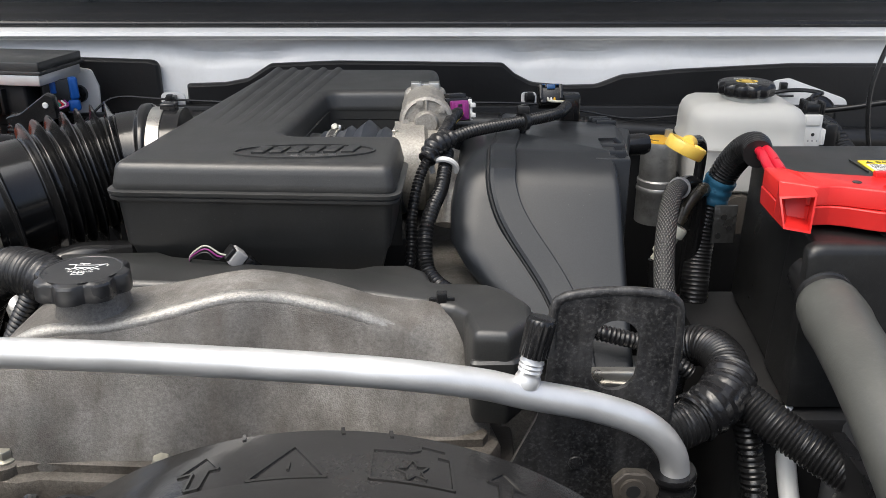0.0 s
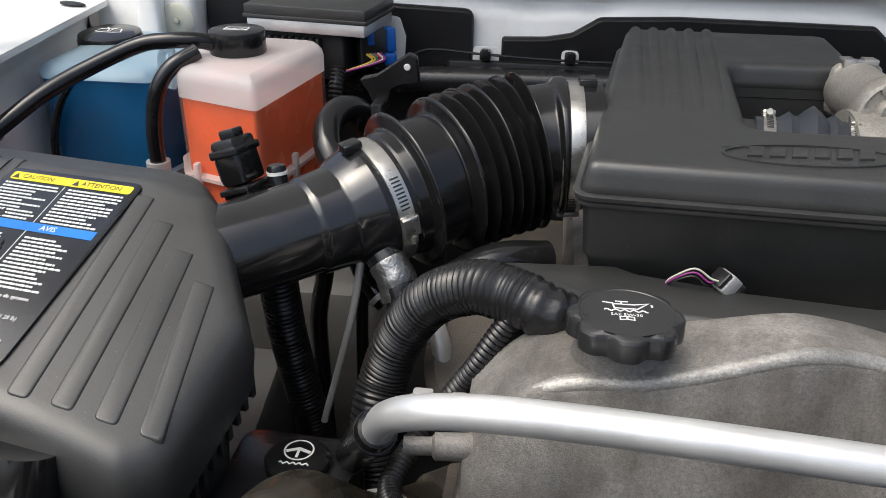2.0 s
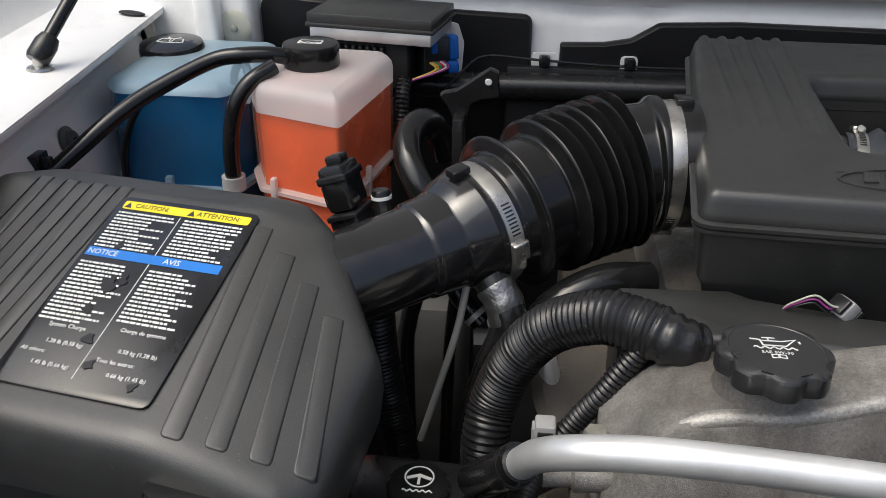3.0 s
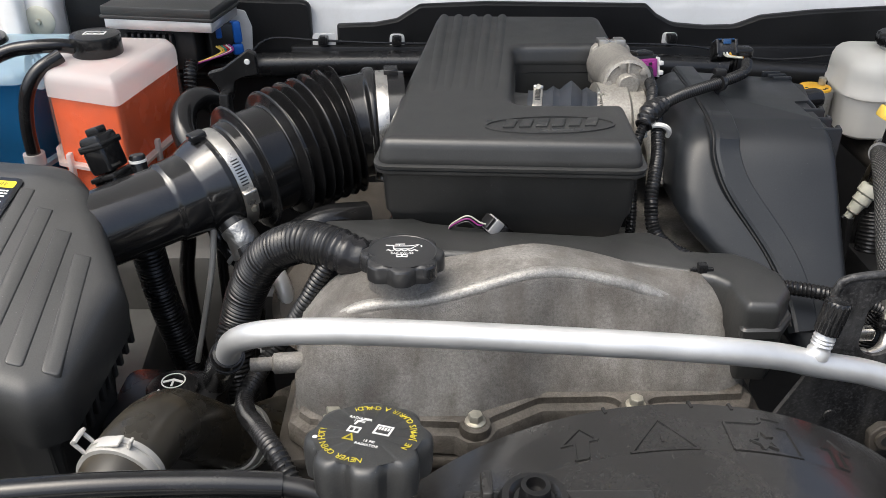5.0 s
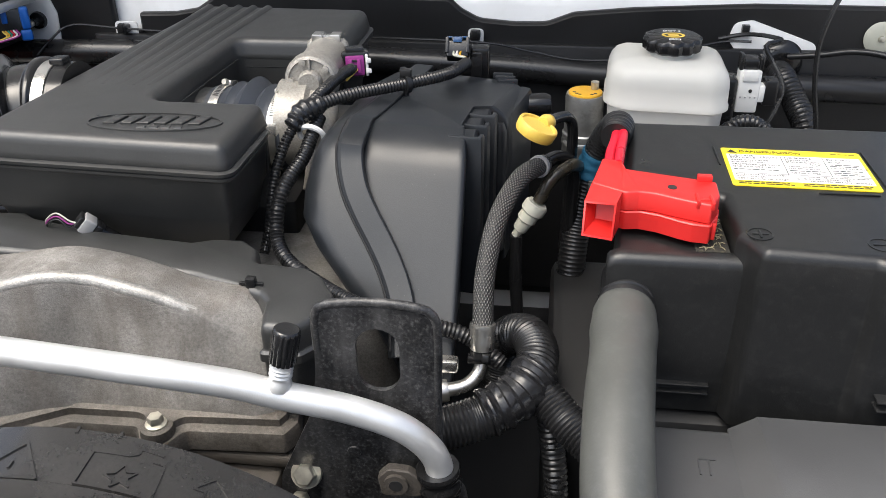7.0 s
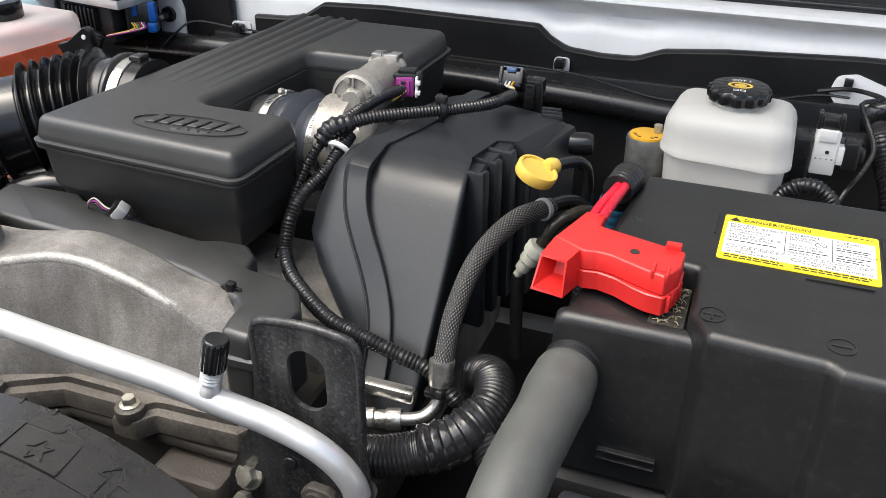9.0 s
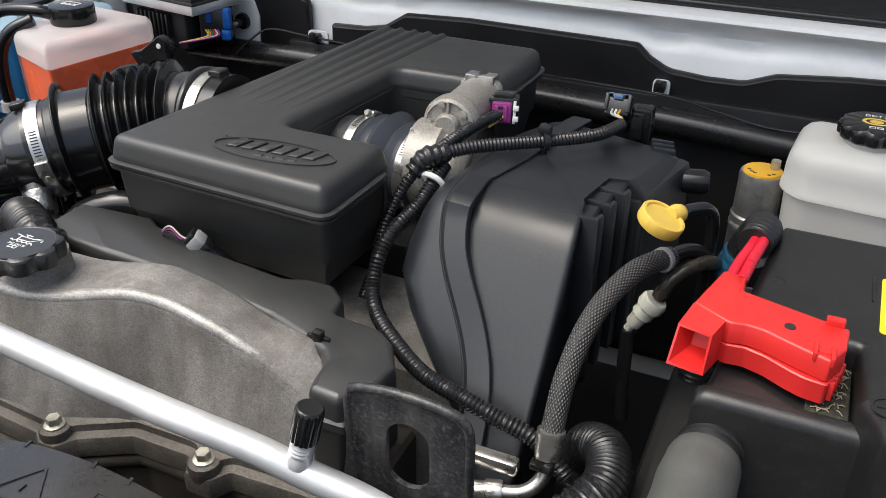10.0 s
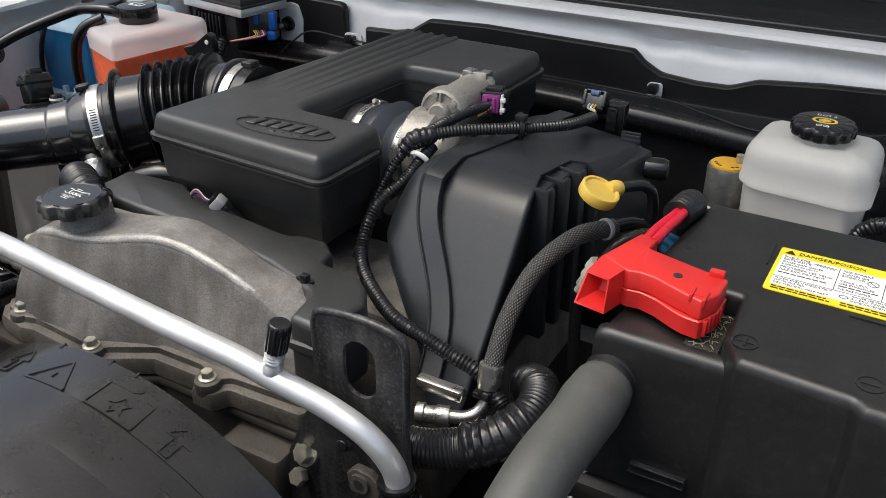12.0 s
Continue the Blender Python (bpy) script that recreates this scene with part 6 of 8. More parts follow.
add_shell(bm, rpoly([(-0.545, 1.150), (-0.498, 1.158), (-0.495, 1.205), (-0.503, 1.229), (-0.520, 1.232), (-0.545, 1.225)], 0.006, 3), [(0, 1.2305), (0, 1.2335)], Matrix(((1, 0, 0, 0), (0, 0, 1, 0), (0, 1, 0, 0), (0, 0, 0, 1))))
ws = thing("stud_plate", (-0.475, 1.233, 1.175), "white painted plate with a threaded stud", "plate")
part("plate", bm, M_WHITE, ws)
bm = bmesh.new()
add_lathe(bm, [(0.001, 0), (0.013, 0), (0.012, 0.006), (0.006, 0.008), (0.006, 0.02), (0.001, 0.02)], axis((-0.525, 1.231, 1.195), (0, -1, 0)), 16)
part("stud", bm, M_LOOM, ws)
bm = bmesh.new()
add_lathe(bm, [(0.001, 0), (0.0045, 0), (0.0042, 0.010), (0.001, 0.0105)], axis((-0.525, 1.212, 1.195), (0, -1, 0)), 12)
part("stud_tip", bm, M_STEEL, ws, "bare steel stud tip")
# black latch bracket by the plugs
lb = thing("harness_bracket", (-0.475, 0.946, 1.03), "black plastic harness bracket with a small rivet", "bracket")
bm = bmesh.new()
lb_at = Matrix.Translation((-0.448, 0.954, 1.2385)) @ Matrix.Diagonal((1.2, 1.2, 1.2, 1)) @ Matrix.Translation((0.456, -1.051, -1.210))
lm_ = lb_at @ Matrix(((1, 0, 0, 0), (0, 0, 1, 0), (0, 1, 0, 0), (0, 0, 0, 1)))
add_shell(bm, rpoly([(-0.498, 1.198), (-0.482, 1.202), (-0.455, 1.221), (-0.448, 1.218), (-0.446, 1.197), (-0.462, 1.194), (-0.470, 1.190), (-0.474, 1.170), (-0.484, 1.172), (-0.489, 1.186)], 0.003, 2), [(0.001, 1.052), (0, 1.054), (0, 1.060), (0.001, 1.062)], lm_)
part("plate", bm, M_LOOM, lb)
bm = bmesh.new()
add_box(bm, -0.482, -0.470, 0.936, 0.956, 1.026, 1.205, 0.002)
part("leg", bm, M_LOOM, lb)
bm = bmesh.new()
add_lathe(bm, [(0.001, 0), (0.003, 0), (0.0025, 0.001), (0.001, 0.001)], lb_at @ axis((-0.456, 1.052, 1.210), (0, -1, 0)), 10)
part("rivet", bm, M_WHITEPL, lb)

# ---- hoses between filter box and valve cover ----
ph = thing("breather_hose", (-0.37, 0.66, 1.0), "thick black corrugated hose looping beside the valve cover", "hose")
bm = bmesh.new()
add_tube(bm, [(-0.312, 0.616, 1.1765), (-0.328, 0.624, 1.1775), (-0.350, 0.636, 1.1740), (-0.381, 0.654, 1.151), (-0.405, 0.667, 1.113), (-0.420, 0.668, 1.072), (-0.426, 0.655, 1.040), (-0.425, 0.65, 0.98)], ribbed(0.0195, 0.0046, 0.0017), 26, 0.0012)
part("corrugated_hose", bm, M_LOOM, ph)
bm = bmesh.new()
add_tube(bm, [(-0.286, 0.613, 1.168), (-0.300, 0.611, 1.1735), (-0.316, 0.618, 1.1768)], lambda s, u: 0.0165 + 0.0030 * u + 0.0008 * math.sin(s * 700), 22, 0.0016)
part("tape_wrap", bm, M_TAPE, ph, "shiny black tape")
bm = bmesh.new()
add_tube(bm, [(-0.318, 0.612, 1.178), (-0.326, 0.612, 1.160), (-0.3345, 0.612, 1.145), (-0.344, 0.612, 1.127), (-0.362, 0.616, 1.096), (-0.383, 0.602, 1.070), (-0.396, 0.563, 1.061), (-0.389, 0.531, 1.067), (-0.376, 0.506, 1.075), (-0.353, 0.462, 1.088), (-0.33, 0.43, 1.07)], ribbed(0.0085, 0.0044, 0.0015), 16, 0.0011)
solid("wiring_loom", bm, M_LOOM, "black split loom passing under the aluminium pipe", "wiring loom")
bm = bmesh.new()
add_tube(bm, [(-0.532, 0.755, 1.14), (-0.532, 0.762, 1.09), (-0.530, 0.772, 1.03), (-0.524, 0.782, 0.97), (-0.515, 0.79, 0.90), (-0.51, 0.79, 0.80)], ribbed(0.0178, 0.0050, 0.0018), 20, 0.0012)
solid("wiring_loom", bm, M_LOOM, "black corrugated loom below the filter box", "wiring loom")
bm = bmesh.new()
add_tube(bm, [(-0.447, 0.72, 1.15), (-0.455, 0.72, 1.10), (-0.47, 0.72, 1.04), (-0.486, 0.72, 0.98)], 0.0032, 10, 0.02)
solid("bonnet_rod", bm, M_CLAMPW, "thin dull metal rod in the gap", "rod")
bm = bmesh.new()
add_tube(bm, [(-0.425, 0.735, 1.10), (-0.400, 0.715, 1.115), (-0.385, 0.70, 1.10), (-0.375, 0.69, 1.07), (-0.372, 0.69, 1.03)], 0.0085, 16, 0.004)
solid("steel_pipe", bm, M_ALU, "bent bare metal pipe beside the valve cover", "pipe")
bm = bmesh.new()
add_tube(bm, [(-0.430, 0.722, 1.150), (-0.418, 0.712, 1.135), (-0.412, 0.704, 1.115), (-0.425, 0.71, 1.07), (-0.44, 0.72, 1.0)], 0.0150, 18, 0.005)
hs = thing("foil_wrapped_hose", (-0.44, 0.72, 1.0), "black hose with a strip of silver foil tape", "hose")
part("hose", bm, M_RUBBER, hs)
bm = bmesh.new()
add_tube(bm, [(-0.426, 0.7185, 1.1455), (-0.418, 0.712, 1.135), (-0.4125, 0.706, 1.120)], lambda s, u: 0.0160 + 0.0003 * math.sin(s * 500), 18, 0.002)
part("foil", bm, M_FOIL, hs, "crinkled silver foil")
bm = bmesh.new()
add_tube(bm, [(-0.30, 0.76, 1.135), (-0.34, 0.74, 1.14), (-0.375, 0.725, 1.125), (-0.40, 0.72, 1.09)], 0.016, 18, 0.005)
solid("vacuum_hose", bm, M_RUBBER, "black rubber hose below the bellows", "hose")
for ctrl, r in (([(-0.505, 0.80, 1.13), (-0.500, 0.80, 1.09), (-0.508, 0.805, 1.05), (-0.512, 0.81, 1.00), (-0.51, 0.82, 0.80)], 0.0085),
                ([(-0.470, 0.79, 1.13), (-0.462, 0.785, 1.10), (-0.448, 0.775, 1.085), (-0.438, 0.77, 1.075)], 0.0095),
                ([(-0.462, 0.80, 1.10), (-0.466, 0.80, 1.06), (-0.47, 0.81, 1.0), (-0.475, 0.82, 0.80)], 0.006)):
    hose("vacuum_hose", ctrl, r, M_RUBBER, "black taped hose below the intake duct", "hose")
bm = bmesh.new()
add_lathe(bm, [(0.0097, 0), (0.0115, 0), (0.0115, 0.005), (0.0097, 0.005)], axis((-0.445, 0.7735, 1.082), (0.7, -0.35, -0.6)), 18)
solid("hose_band", bm, M_CLAMPW, "pale band on a black hose", "hose clamp")
tcn = thing("wire_connector", (-0.381, 0.62, 1.075), "small grey two-slot wire connector beside the pipe", "connector")
bm = bmesh.new()
add_box(bm, -0.3895, -0.3745, 0.604, 0.620, 1.074, 1.099, 0.002)
add_box(bm, -0.3915, -0.3890, 0.607, 0.617, 1.078, 1.095, 0.0008)
part("housing", bm, M_INKGREY, tcn)
for z in (1.0800, 1.0905):
    bm = bmesh.new()
    add_box(bm, -0.3875, -0.3765, 0.6032, 0.6045, z, z + 0.0045, 0.0004)
    part("slot", bm, M_INKK, tcn)
# grey pulley-like casting behind the hose
bm = bmesh.new()
add_lathe(bm, [(0.001, 0), (0.055, 0), (0.06, 0.004), (0.06, 0.016), (0.05, 0.02), (0.03, 0.014), (0.001, 0.014)], axis((-0.33, 0.69, 1.075), (-0.25, -0.6, 0.75)), 36)
solid("engine_casting", bm, M_DIRTY, "round oil-stained metal casting beside the engine", "casting")
# inner wheel-well liner, pale; its grey holds the shade on white paint
bm = bmesh.new()
add_box(bm, -0.64, -0.455, 0.86, 0.95, 0.78, 1.03, 0.02)
solid("wheelhouse", bm, M_LINER, "inner wheelhouse panel deep in the bay, greyed by painted shade", "body panel")

# dusty top of the frame rail below the filter box
bm = bmesh.new()
add_shell(bm, rpoly([(-0.68, 0.42), (-0.556, 0.42), (-0.549, 0.70), (-0.575, 0.98), (-0.68, 0.98)], 0.01, 3), [(0.0, 0.76), (0.0, 0.945), (0.004, 0.953), (0.010, 0.955)])
solid("frame_rail", bm, M_LINER, "dusty grey frame rail below the air filter box", "frame rail", kind="structure")

# ---- power steering reservoir ----
ps = thing("steering_reservoir", (-0.47, 0.59, 0.95), "black power steering reservoir with a round marked cap", "reservoir")
bm = bmesh.new()
add_shell(bm, rpoly([(-0.520, 0.548), (-0.444, 0.552), (-0.425, 0.625), (-0.518, 0.63)], 0.010, 4), [(0.008, 0.92), (0.0, 0.93), (0.0, 1.026), (-0.004, 1.028), (-0.004, 1.036), (0.002, 1.038)])
part("body", bm, M_LOOM, ps)
bm = bmesh.new()
pm = Matrix.Translation((-0.471, 0.594, 1.038))
add_lathe(bm, [(0.001, 0), (0.022, 0), (0.0235, 0.002), (0.0235, 0.008), (0.0215, 0.010), (0.001, 0.010)], pm, 40)
cap = part("cap", bm, M_GLOSS, ps)
bm = bmesh.new()
pi = pm @ Matrix.Translation((0, 0.002, 0.0102))
add_stroke(bm, arc(0, 0.004, 0.0105, 0, 360, 28)[:-1], 0.0012, pi, 0.0003, True)
add_stroke(bm, [(-0.009, 0.002), (0, 0.0055), (0.009, 0.002)], 0.0028, pi, 0.0003)
add_stroke(bm, [(0, 0.004), (0, -0.004)], 0.002, pi, 0.0003)
add_stroke(bm, [(-0.011 + k * 0.0011, -0.0105 + 0.001 * math.sin(k * 1.5)) for k in range(21)], 0.0011, pi, 0.0003)
part("symbol", bm, M_INKW, cap, "white printed steering-wheel symbol")

# plug and clip on the inner fender beside the bottles
pg = thing("body_plug", (-0.8715, 0.904, 1.173), "grey plastic plug in the white inner fender", "plug")
bm = bmesh.new()
pq = axis((-0.8715, 0.904, 1.173), (1, 0.1, 0.25))
add_lathe(bm, [(0.001, 0), (0.017, 0), (0.017, 0.002), (0.012, 0.004), (0.011, 0.008), (0.001, 0.0085)], pq, 26)
part("disc", bm, M_GREYHOSE, pg)
bm = bmesh.new()
add_lathe(bm, [(0.001, 0.008), (0.004, 0.008), (0.0035, 0.011), (0.001, 0.0115)], pq, 12)
part("stem", bm, M_LOOM, pg)
cl = thing("body_clip", (-0.864, 0.837, 1.172), "small black plastic clip in the white inner fender", "clip")
bm = bmesh.new()
add_box(bm, -0.866, -0.852, 0.832, 0.842, 1.159, 1.185, 0.002)
part("post", bm, M_LOOM, cl)
bm = bmesh.new()
add_box(bm, -0.870, -0.860, 0.827, 0.847, 1.155, 1.188, 0.001)
part("flange", bm, M_LOOM, cl)
# hole in the flange drawn as a near-black disc, its shade painted
hp = thing("flange_hole_disc", (-0.892, 1.133, 1.2525), "dark oval disc standing for a hole in the white fender flange", "plug")
bm = bmesh.new()
hq = axis((-0.892, 1.133, 1.2508), (0.1, 0, 1)) @ Matrix.Diagonal((1.0, 1.9, 1, 1))
add_lathe(bm, [(0.001, 0), (0.0085, 0), (0.0085, 0.0012), (0.0070, 0.0022), (0.001, 0.0016)], hq, 24)
part("disc", bm, M_DARK, hp)

# ---- battery cover, label, terminal guard ----
bat = thing("battery_cover", (0.42, 0.69, 1.05), "satin black plastic battery cover with stepped front", "battery cover")
bm = bmesh.new()
add_shell(bm, rpoly([(0.304, 0.815), (0.289, 0.664), (0.366, 0.662), (0.367, 0.606), (0.373, 0.596), (0.381, 0.577), (0.455, 0.572), (0.463, 0.565), (0.66, 0.554), (0.66, 0.815)], [0.006, 0.004, 0.003, 0.006, 0.006, 0.008, 0.006, 0.006, 0.01, 0.01], 4),
          [(-0.003, 1.075), (0.0, 1.19), (0.0, 1.2225), (0.0010, 1.2268), (0.0032, 1.2296), (0.0060, 1.2309), (0.0085, 1.2312)])
part("lid", bm, M_BATT, bat)
bm = bmesh.new()
add_shell(bm, rpoly([(0.281, 0.602), (0.368, 0.602), (0.3655, 0.661), (0.287, 0.664)], [0.004, 0.002, 0.002, 0.004], 4),
          [(-0.004, 1.075), (0.0, 1.19), (0.0, 1.207), (0.002, 1.2105), (0.004, 1.2115)])
part("front_step", bm, M_BATT, bat)
bm = bmesh.new()
prof = [(0.6065, 1.2117), (0.602, 1.2113), (0.5985, 1.2098), (0.5960, 1.2072), (0.5950, 1.203), (0.5945, 1.185), (0.5900, 1.075), (0.6065, 1.075)]
rings = []
for x, k in ((0.2760, 0.90), (0.2780, 0.95), (0.2820, 0.99), (0.2880, 1.0), (0.3700, 1.0), (0.3760, 1.0)):
    rings.append([Vector((x, 0.6065 + (y - 0.6065) * k, 1.075 + (z - 1.075) * (0.6 + 0.4 * k))) for y, z in prof])
add_loft(bm, rings)
part("front_bevel", bm, M_BATT, bat)
for x0, x1, y, dz_ in ((0.318, 0.362, 0.589, -0.022), (0.4725, 0.58, 0.555, 0.0)):
    bm = bmesh.new()
    add_box(bm, x0, x1, y - 0.003, y + 0.02, 1.1235 + dz_, 1.1250 + dz_, 0.0006)
    add_box(bm, x0, x1, y - 0.004, y + 0.02, 1.1165 + dz_, 1.1182 + dz_, 0.0006)
    part("ledge", bm, M_BATT, bat)
for x, y, plus in ((0.382, 0.602, True), (0.463, 0.594, False)):
    bm = bmesh.new()
    sm = Matrix.Translation((x, y, 1.2312))
    add_stroke(bm, arc(0, 0, 0.0088, 0, 360, 24)[:-1], 0.0012, sm, 0.0007, True)
    add_box(bm, -0.006, 0.006, -0.0009, 0.0009, 0, 0.0008, 0.0002, sm)
    if plus:
        add_box(bm, -0.0009, 0.0009, -0.006, 0.006, 0.0002, 0.0010, 0.0002, sm)
    part("polarity_mark", bm, M_BATT, bat)
bm = bmesh.new()
add_box(bm, 0.340, 0.3650, 0.606, 0.660, 1.2115, 1.2125, 0.0004)
part("terminal_recess", bm, M_STRAW, bat, "terminal recess littered with dry straw dust")
rnd = random.Random(11)
for k in range(70):
    x, y, a, n = 0.344 + 0.018 * rnd.random(), 0.608 + 0.048 * rnd.random(), rnd.random() * math.pi, 0.001 + 0.003 * rnd.random()
    bm = bmesh.new()
    add_tube(bm, [(x - n * math.cos(a), y - n * math.sin(a), 1.2134), (x, y, 1.2142), (x + n * math.cos(a), y + n * math.sin(a), 1.2134)], 0.00035, 5, 0.002)
    part("straw", bm, M_STRAWBIT, bat)
for edge in ((0.440, 0.486, 0.672, 0.6735), (0.4945, 0.496, 0.68, 0.757), (0.3715, 0.373, 0.72, 0.758)):
    bm = bmesh.new()
    add_box(bm, *edge, 1.2312, 1.2325, 0.0004)
    part("label_border", bm, M_BATT, bat)

bl = thing("battery_label", (0.433, 0.717, 1.2314), "yellow and white battery danger label", "label")
BL = Matrix.Translation((0.3765, 0.6815, 1.2316)) @ Matrix.Rotation(radians(-1.0), 4, 'Z')
LW, LH = 0.1145, 0.0745
bm = bmesh.new()
add_shell(bm, rpoly(rect(0, LW, 0, LH), 0.003, 3), [(0, -0.0003), (0, 0.0004)], BL)
part("sheet", bm, M_LABELY, bl)
bm = bmesh.new()
add_shell(bm, rect(0.003, LW - 0.003, 0.010, LH - 0.013), [(0, 0.0004), (0, 0.0006)], BL)
part("panel", bm, M_LABELW, bl, "white panel")
ZB = 0.0007
bm = bmesh.new()
for x in (0.047, 0.081):
    add_shell(bm, rect(x, x + 0.0006, 0.024, LH - 0.014), [(0, 0.0005), (0, ZB)], BL)
add_shell(bm, rect(0.003, LW - 0.003, 0.0232, 0.0238), [(0, 0.0005), (0, ZB)], BL)
add_stroke(bm, arc(0.073, 0.047, 0.004, 0, 360, 20)[:-1], 0.0007, BL @ Matrix.Translation((0, 0, 0.0005)), 0.0002, True)
add_stroke(bm, [(0.070, 0.050), (0.076, 0.044)], 0.0007, BL @ Matrix.Translation((0, 0, 0.0005)), 0.0002)
add_stroke(bm, arc(0.056, 0.0165, 0.0032, 0, 360, 20, 0.0022)[:-1], 0.0007, BL @ Matrix.Translation((0, 0, 0.0005)), 0.0002, True)
for k in range(6):
    add_stroke(bm, [(0.028 + k * 0.0028, 0.056), (0.031 + k * 0.0028, 0.0585), (0.030 + k * 0.0026, 0.0545)], 0.0006, BL @ Matrix.Translation((0, 0, 0.0005)), 0.0002)
part("ruling", bm, M_INKK, bl)
bm = bmesh.new()
add_shell(bm, [(0.004, LH - 0.0100), (0.0125, LH - 0.0100), (0.0083, LH - 0.0035)], [(0, 0.0004), (0, ZB)], BL)
part("warning_triangle", bm, M_INKK, bl)
for s, x, y, size in (("DANGER/POISON", 0.0145, LH - 0.0068, 0.0064), ("SHIELD EYES", 0.005, 0.0585, 0.0036), ("EXPLOSIVE", 0.005, 0.0545, 0.0044), ("GASES CAN CAUSE", 0.005, 0.0495, 0.0036), ("BLINDNESS OR INJURY", 0.005, 0.0455, 0.0027),
                      ("PROTEGER LES YEUX", 0.005, 0.0405, 0.0042), ("GAZ EXPLOSIF PEUT", 0.005, 0.036, 0.0038), ("NO SPARKS", 0.050, 0.0575, 0.0042), ("FLAMES OR", 0.050, 0.053, 0.0038), ("SMOKING", 0.050, 0.049, 0.0038), ("TENIR LOIN", 0.050, 0.040, 0.0038),
                      ("DES ETINCELLES,", 0.050, 0.036, 0.0034), ("NE PAS FUMER", 0.050, 0.0275, 0.0036), ("SULFURIC", 0.084, 0.057, 0.0044), ("ACID", 0.084, 0.052, 0.0044), ("L'ACIDE SULFURIQUE", 0.084, 0.040, 0.0030), ("FLUSH EYES IMMEDIATELY", 0.005, 0.0205, 0.0036),
                      ("WITH WATER", 0.005, 0.0167, 0.0036), ("GET MEDICAL HELP FAST", 0.005, 0.0128, 0.0036), ("RINCER LES YEUX IMMEDIATEMENT", 0.061, 0.0205, 0.0030), ("A L'EAU, CONSULTER", 0.061, 0.0167, 0.0034), ("IMMEDIATEMENT UN MEDECIN", 0.061, 0.0128, 0.0034)):
    lettering("printed_text", s, size, BL @ Matrix.Translation((x, y, ZB)), M_INKK, bl, 0.0001, 'LEFT')
bm = bmesh.new()
for x0, x1, y, h in ((0.005, 0.042, 0.031, 0.0016), (0.050, 0.078, 0.032, 0.0016), (0.084, 0.108, 0.047, 0.0016), (0.084, 0.106, 0.044, 0.0016), (0.084, 0.108, 0.035, 0.0016), (0.084, 0.104, 0.031, 0.0016), (0.084, 0.107, 0.0275, 0.0016),
                     (0.005, 0.045, 0.0072, 0.0016), (0.005, 0.048, 0.0040, 0.0016), (0.055, 0.108, 0.0072, 0.0016), (0.055, 0.106, 0.0040, 0.0016), (0.09, 0.11, LH - 0.005, 0.001)):
    x = x0
    while x < x1:
        w = 0.0025 + random.random() * 0.004
        add_shell(bm, rect(x, min(x + w, x1), y - h / 2, y + h / 2), [(0, 0.0005), (0, ZB)], BL)
        x += w + 0.0009
part("print_line", bm, M_INKK, bl, "rows of small black print")

rg = thing("terminal_guard", (0.305, 0.63, 1.21), "bright red plastic battery terminal guard", "terminal guard")
bm = bmesh.new()
TG = [(0.2625, 0.640), (0.2845, 0.627), (0.288, 0.6255), (0.297, 0.6275), (0.308, 0.626), (0.321, 0.620), (0.334, 0.6145), (0.3475, 0.6095), (0.3555, 0.627), (0.3565, 0.650), (0.2905, 0.670), (0.2895, 0.698), (0.2735, 0.702)]
GR = [0.001, 0.001, 0.006, 0.006, 0.02, 0.02, 0.02, 0.002, 0.002, 0.002, 0.004, 0.002, 0.002]
slope = lambda x, y: -0.18 * max(0.0, y - 0.662)
add_shell(bm, rpoly(TG, GR, 3), [(0.0006, 1.2330), (0.0, 1.2336), (0.0, 1.2472), (0.0006, 1.2482), (0.0018, 1.2488)], height=slope)
body = part("body", bm, M_RED, rg)
bm = bmesh.new()
LG = [(0.2625, 0.640), (0.2845, 0.627), (0.288, 0.6250), (0.299, 0.6265), (0.312, 0.6225), (0.327, 0.6140), (0.336, 0.6100), (0.3480, 0.6085), (0.3560, 0.627), (0.3570, 0.651), (0.2905, 0.671), (0.2895, 0.698), (0.2735, 0.702)]
add_shell(bm, rpoly(LG, GR, 3), [(0.0012, 1.2168), (0.0, 1.2176), (-0.0006, 1.2318), (0.0004, 1.2326)], height=slope)
part("lower_half", bm, M_RED, body)
# hinge latch, tab, end ribs
for x0, x1, y0, y1, z0, z1 in ((0.3370, 0.3395, 0.612, 0.626, 1.2440, 1.2505), (0.3470, 0.3495, 0.609, 0.624, 1.2440, 1.2505), (0.3395, 0.3470, 0.616, 0.619, 1.2440, 1.2498), (0.342, 0.353, 0.6485, 0.6545, 1.2460, 1.2530)):
    bm = bmesh.new()
    add_box(bm, x0, x1, y0, y1, z0, z1, 0.0006)
    part("latch", bm, M_RED, body)
for k in range(5):
    bm = bmesh.new()
    add_box(bm, 0.3500 + k * 0.0013, 0.3530 + k * 0.0013, 0.6115 + k * 0.0055, 0.6140 + k * 0.0055, 1.2190, 1.2325, 0.0005)
    part("end_rib", bm, M_RED, body)
mouth = [Vector(p) for p in ((0.2555, 0.6020, 1.2230), (0.2785, 0.6060, 1.2175), (0.2795, 0.6075, 1.2480), (0.2570, 0.6215, 1.2420))]
throat = [Vector(p) for p in ((0.2625, 0.640, 1.2180), (0.2845, 0.627, 1.2176), (0.2845, 0.627, 1.2480), (0.2625, 0.640, 1.2480))]
mid = sum(mouth, Vector()) / 4
bm = bmesh.new()
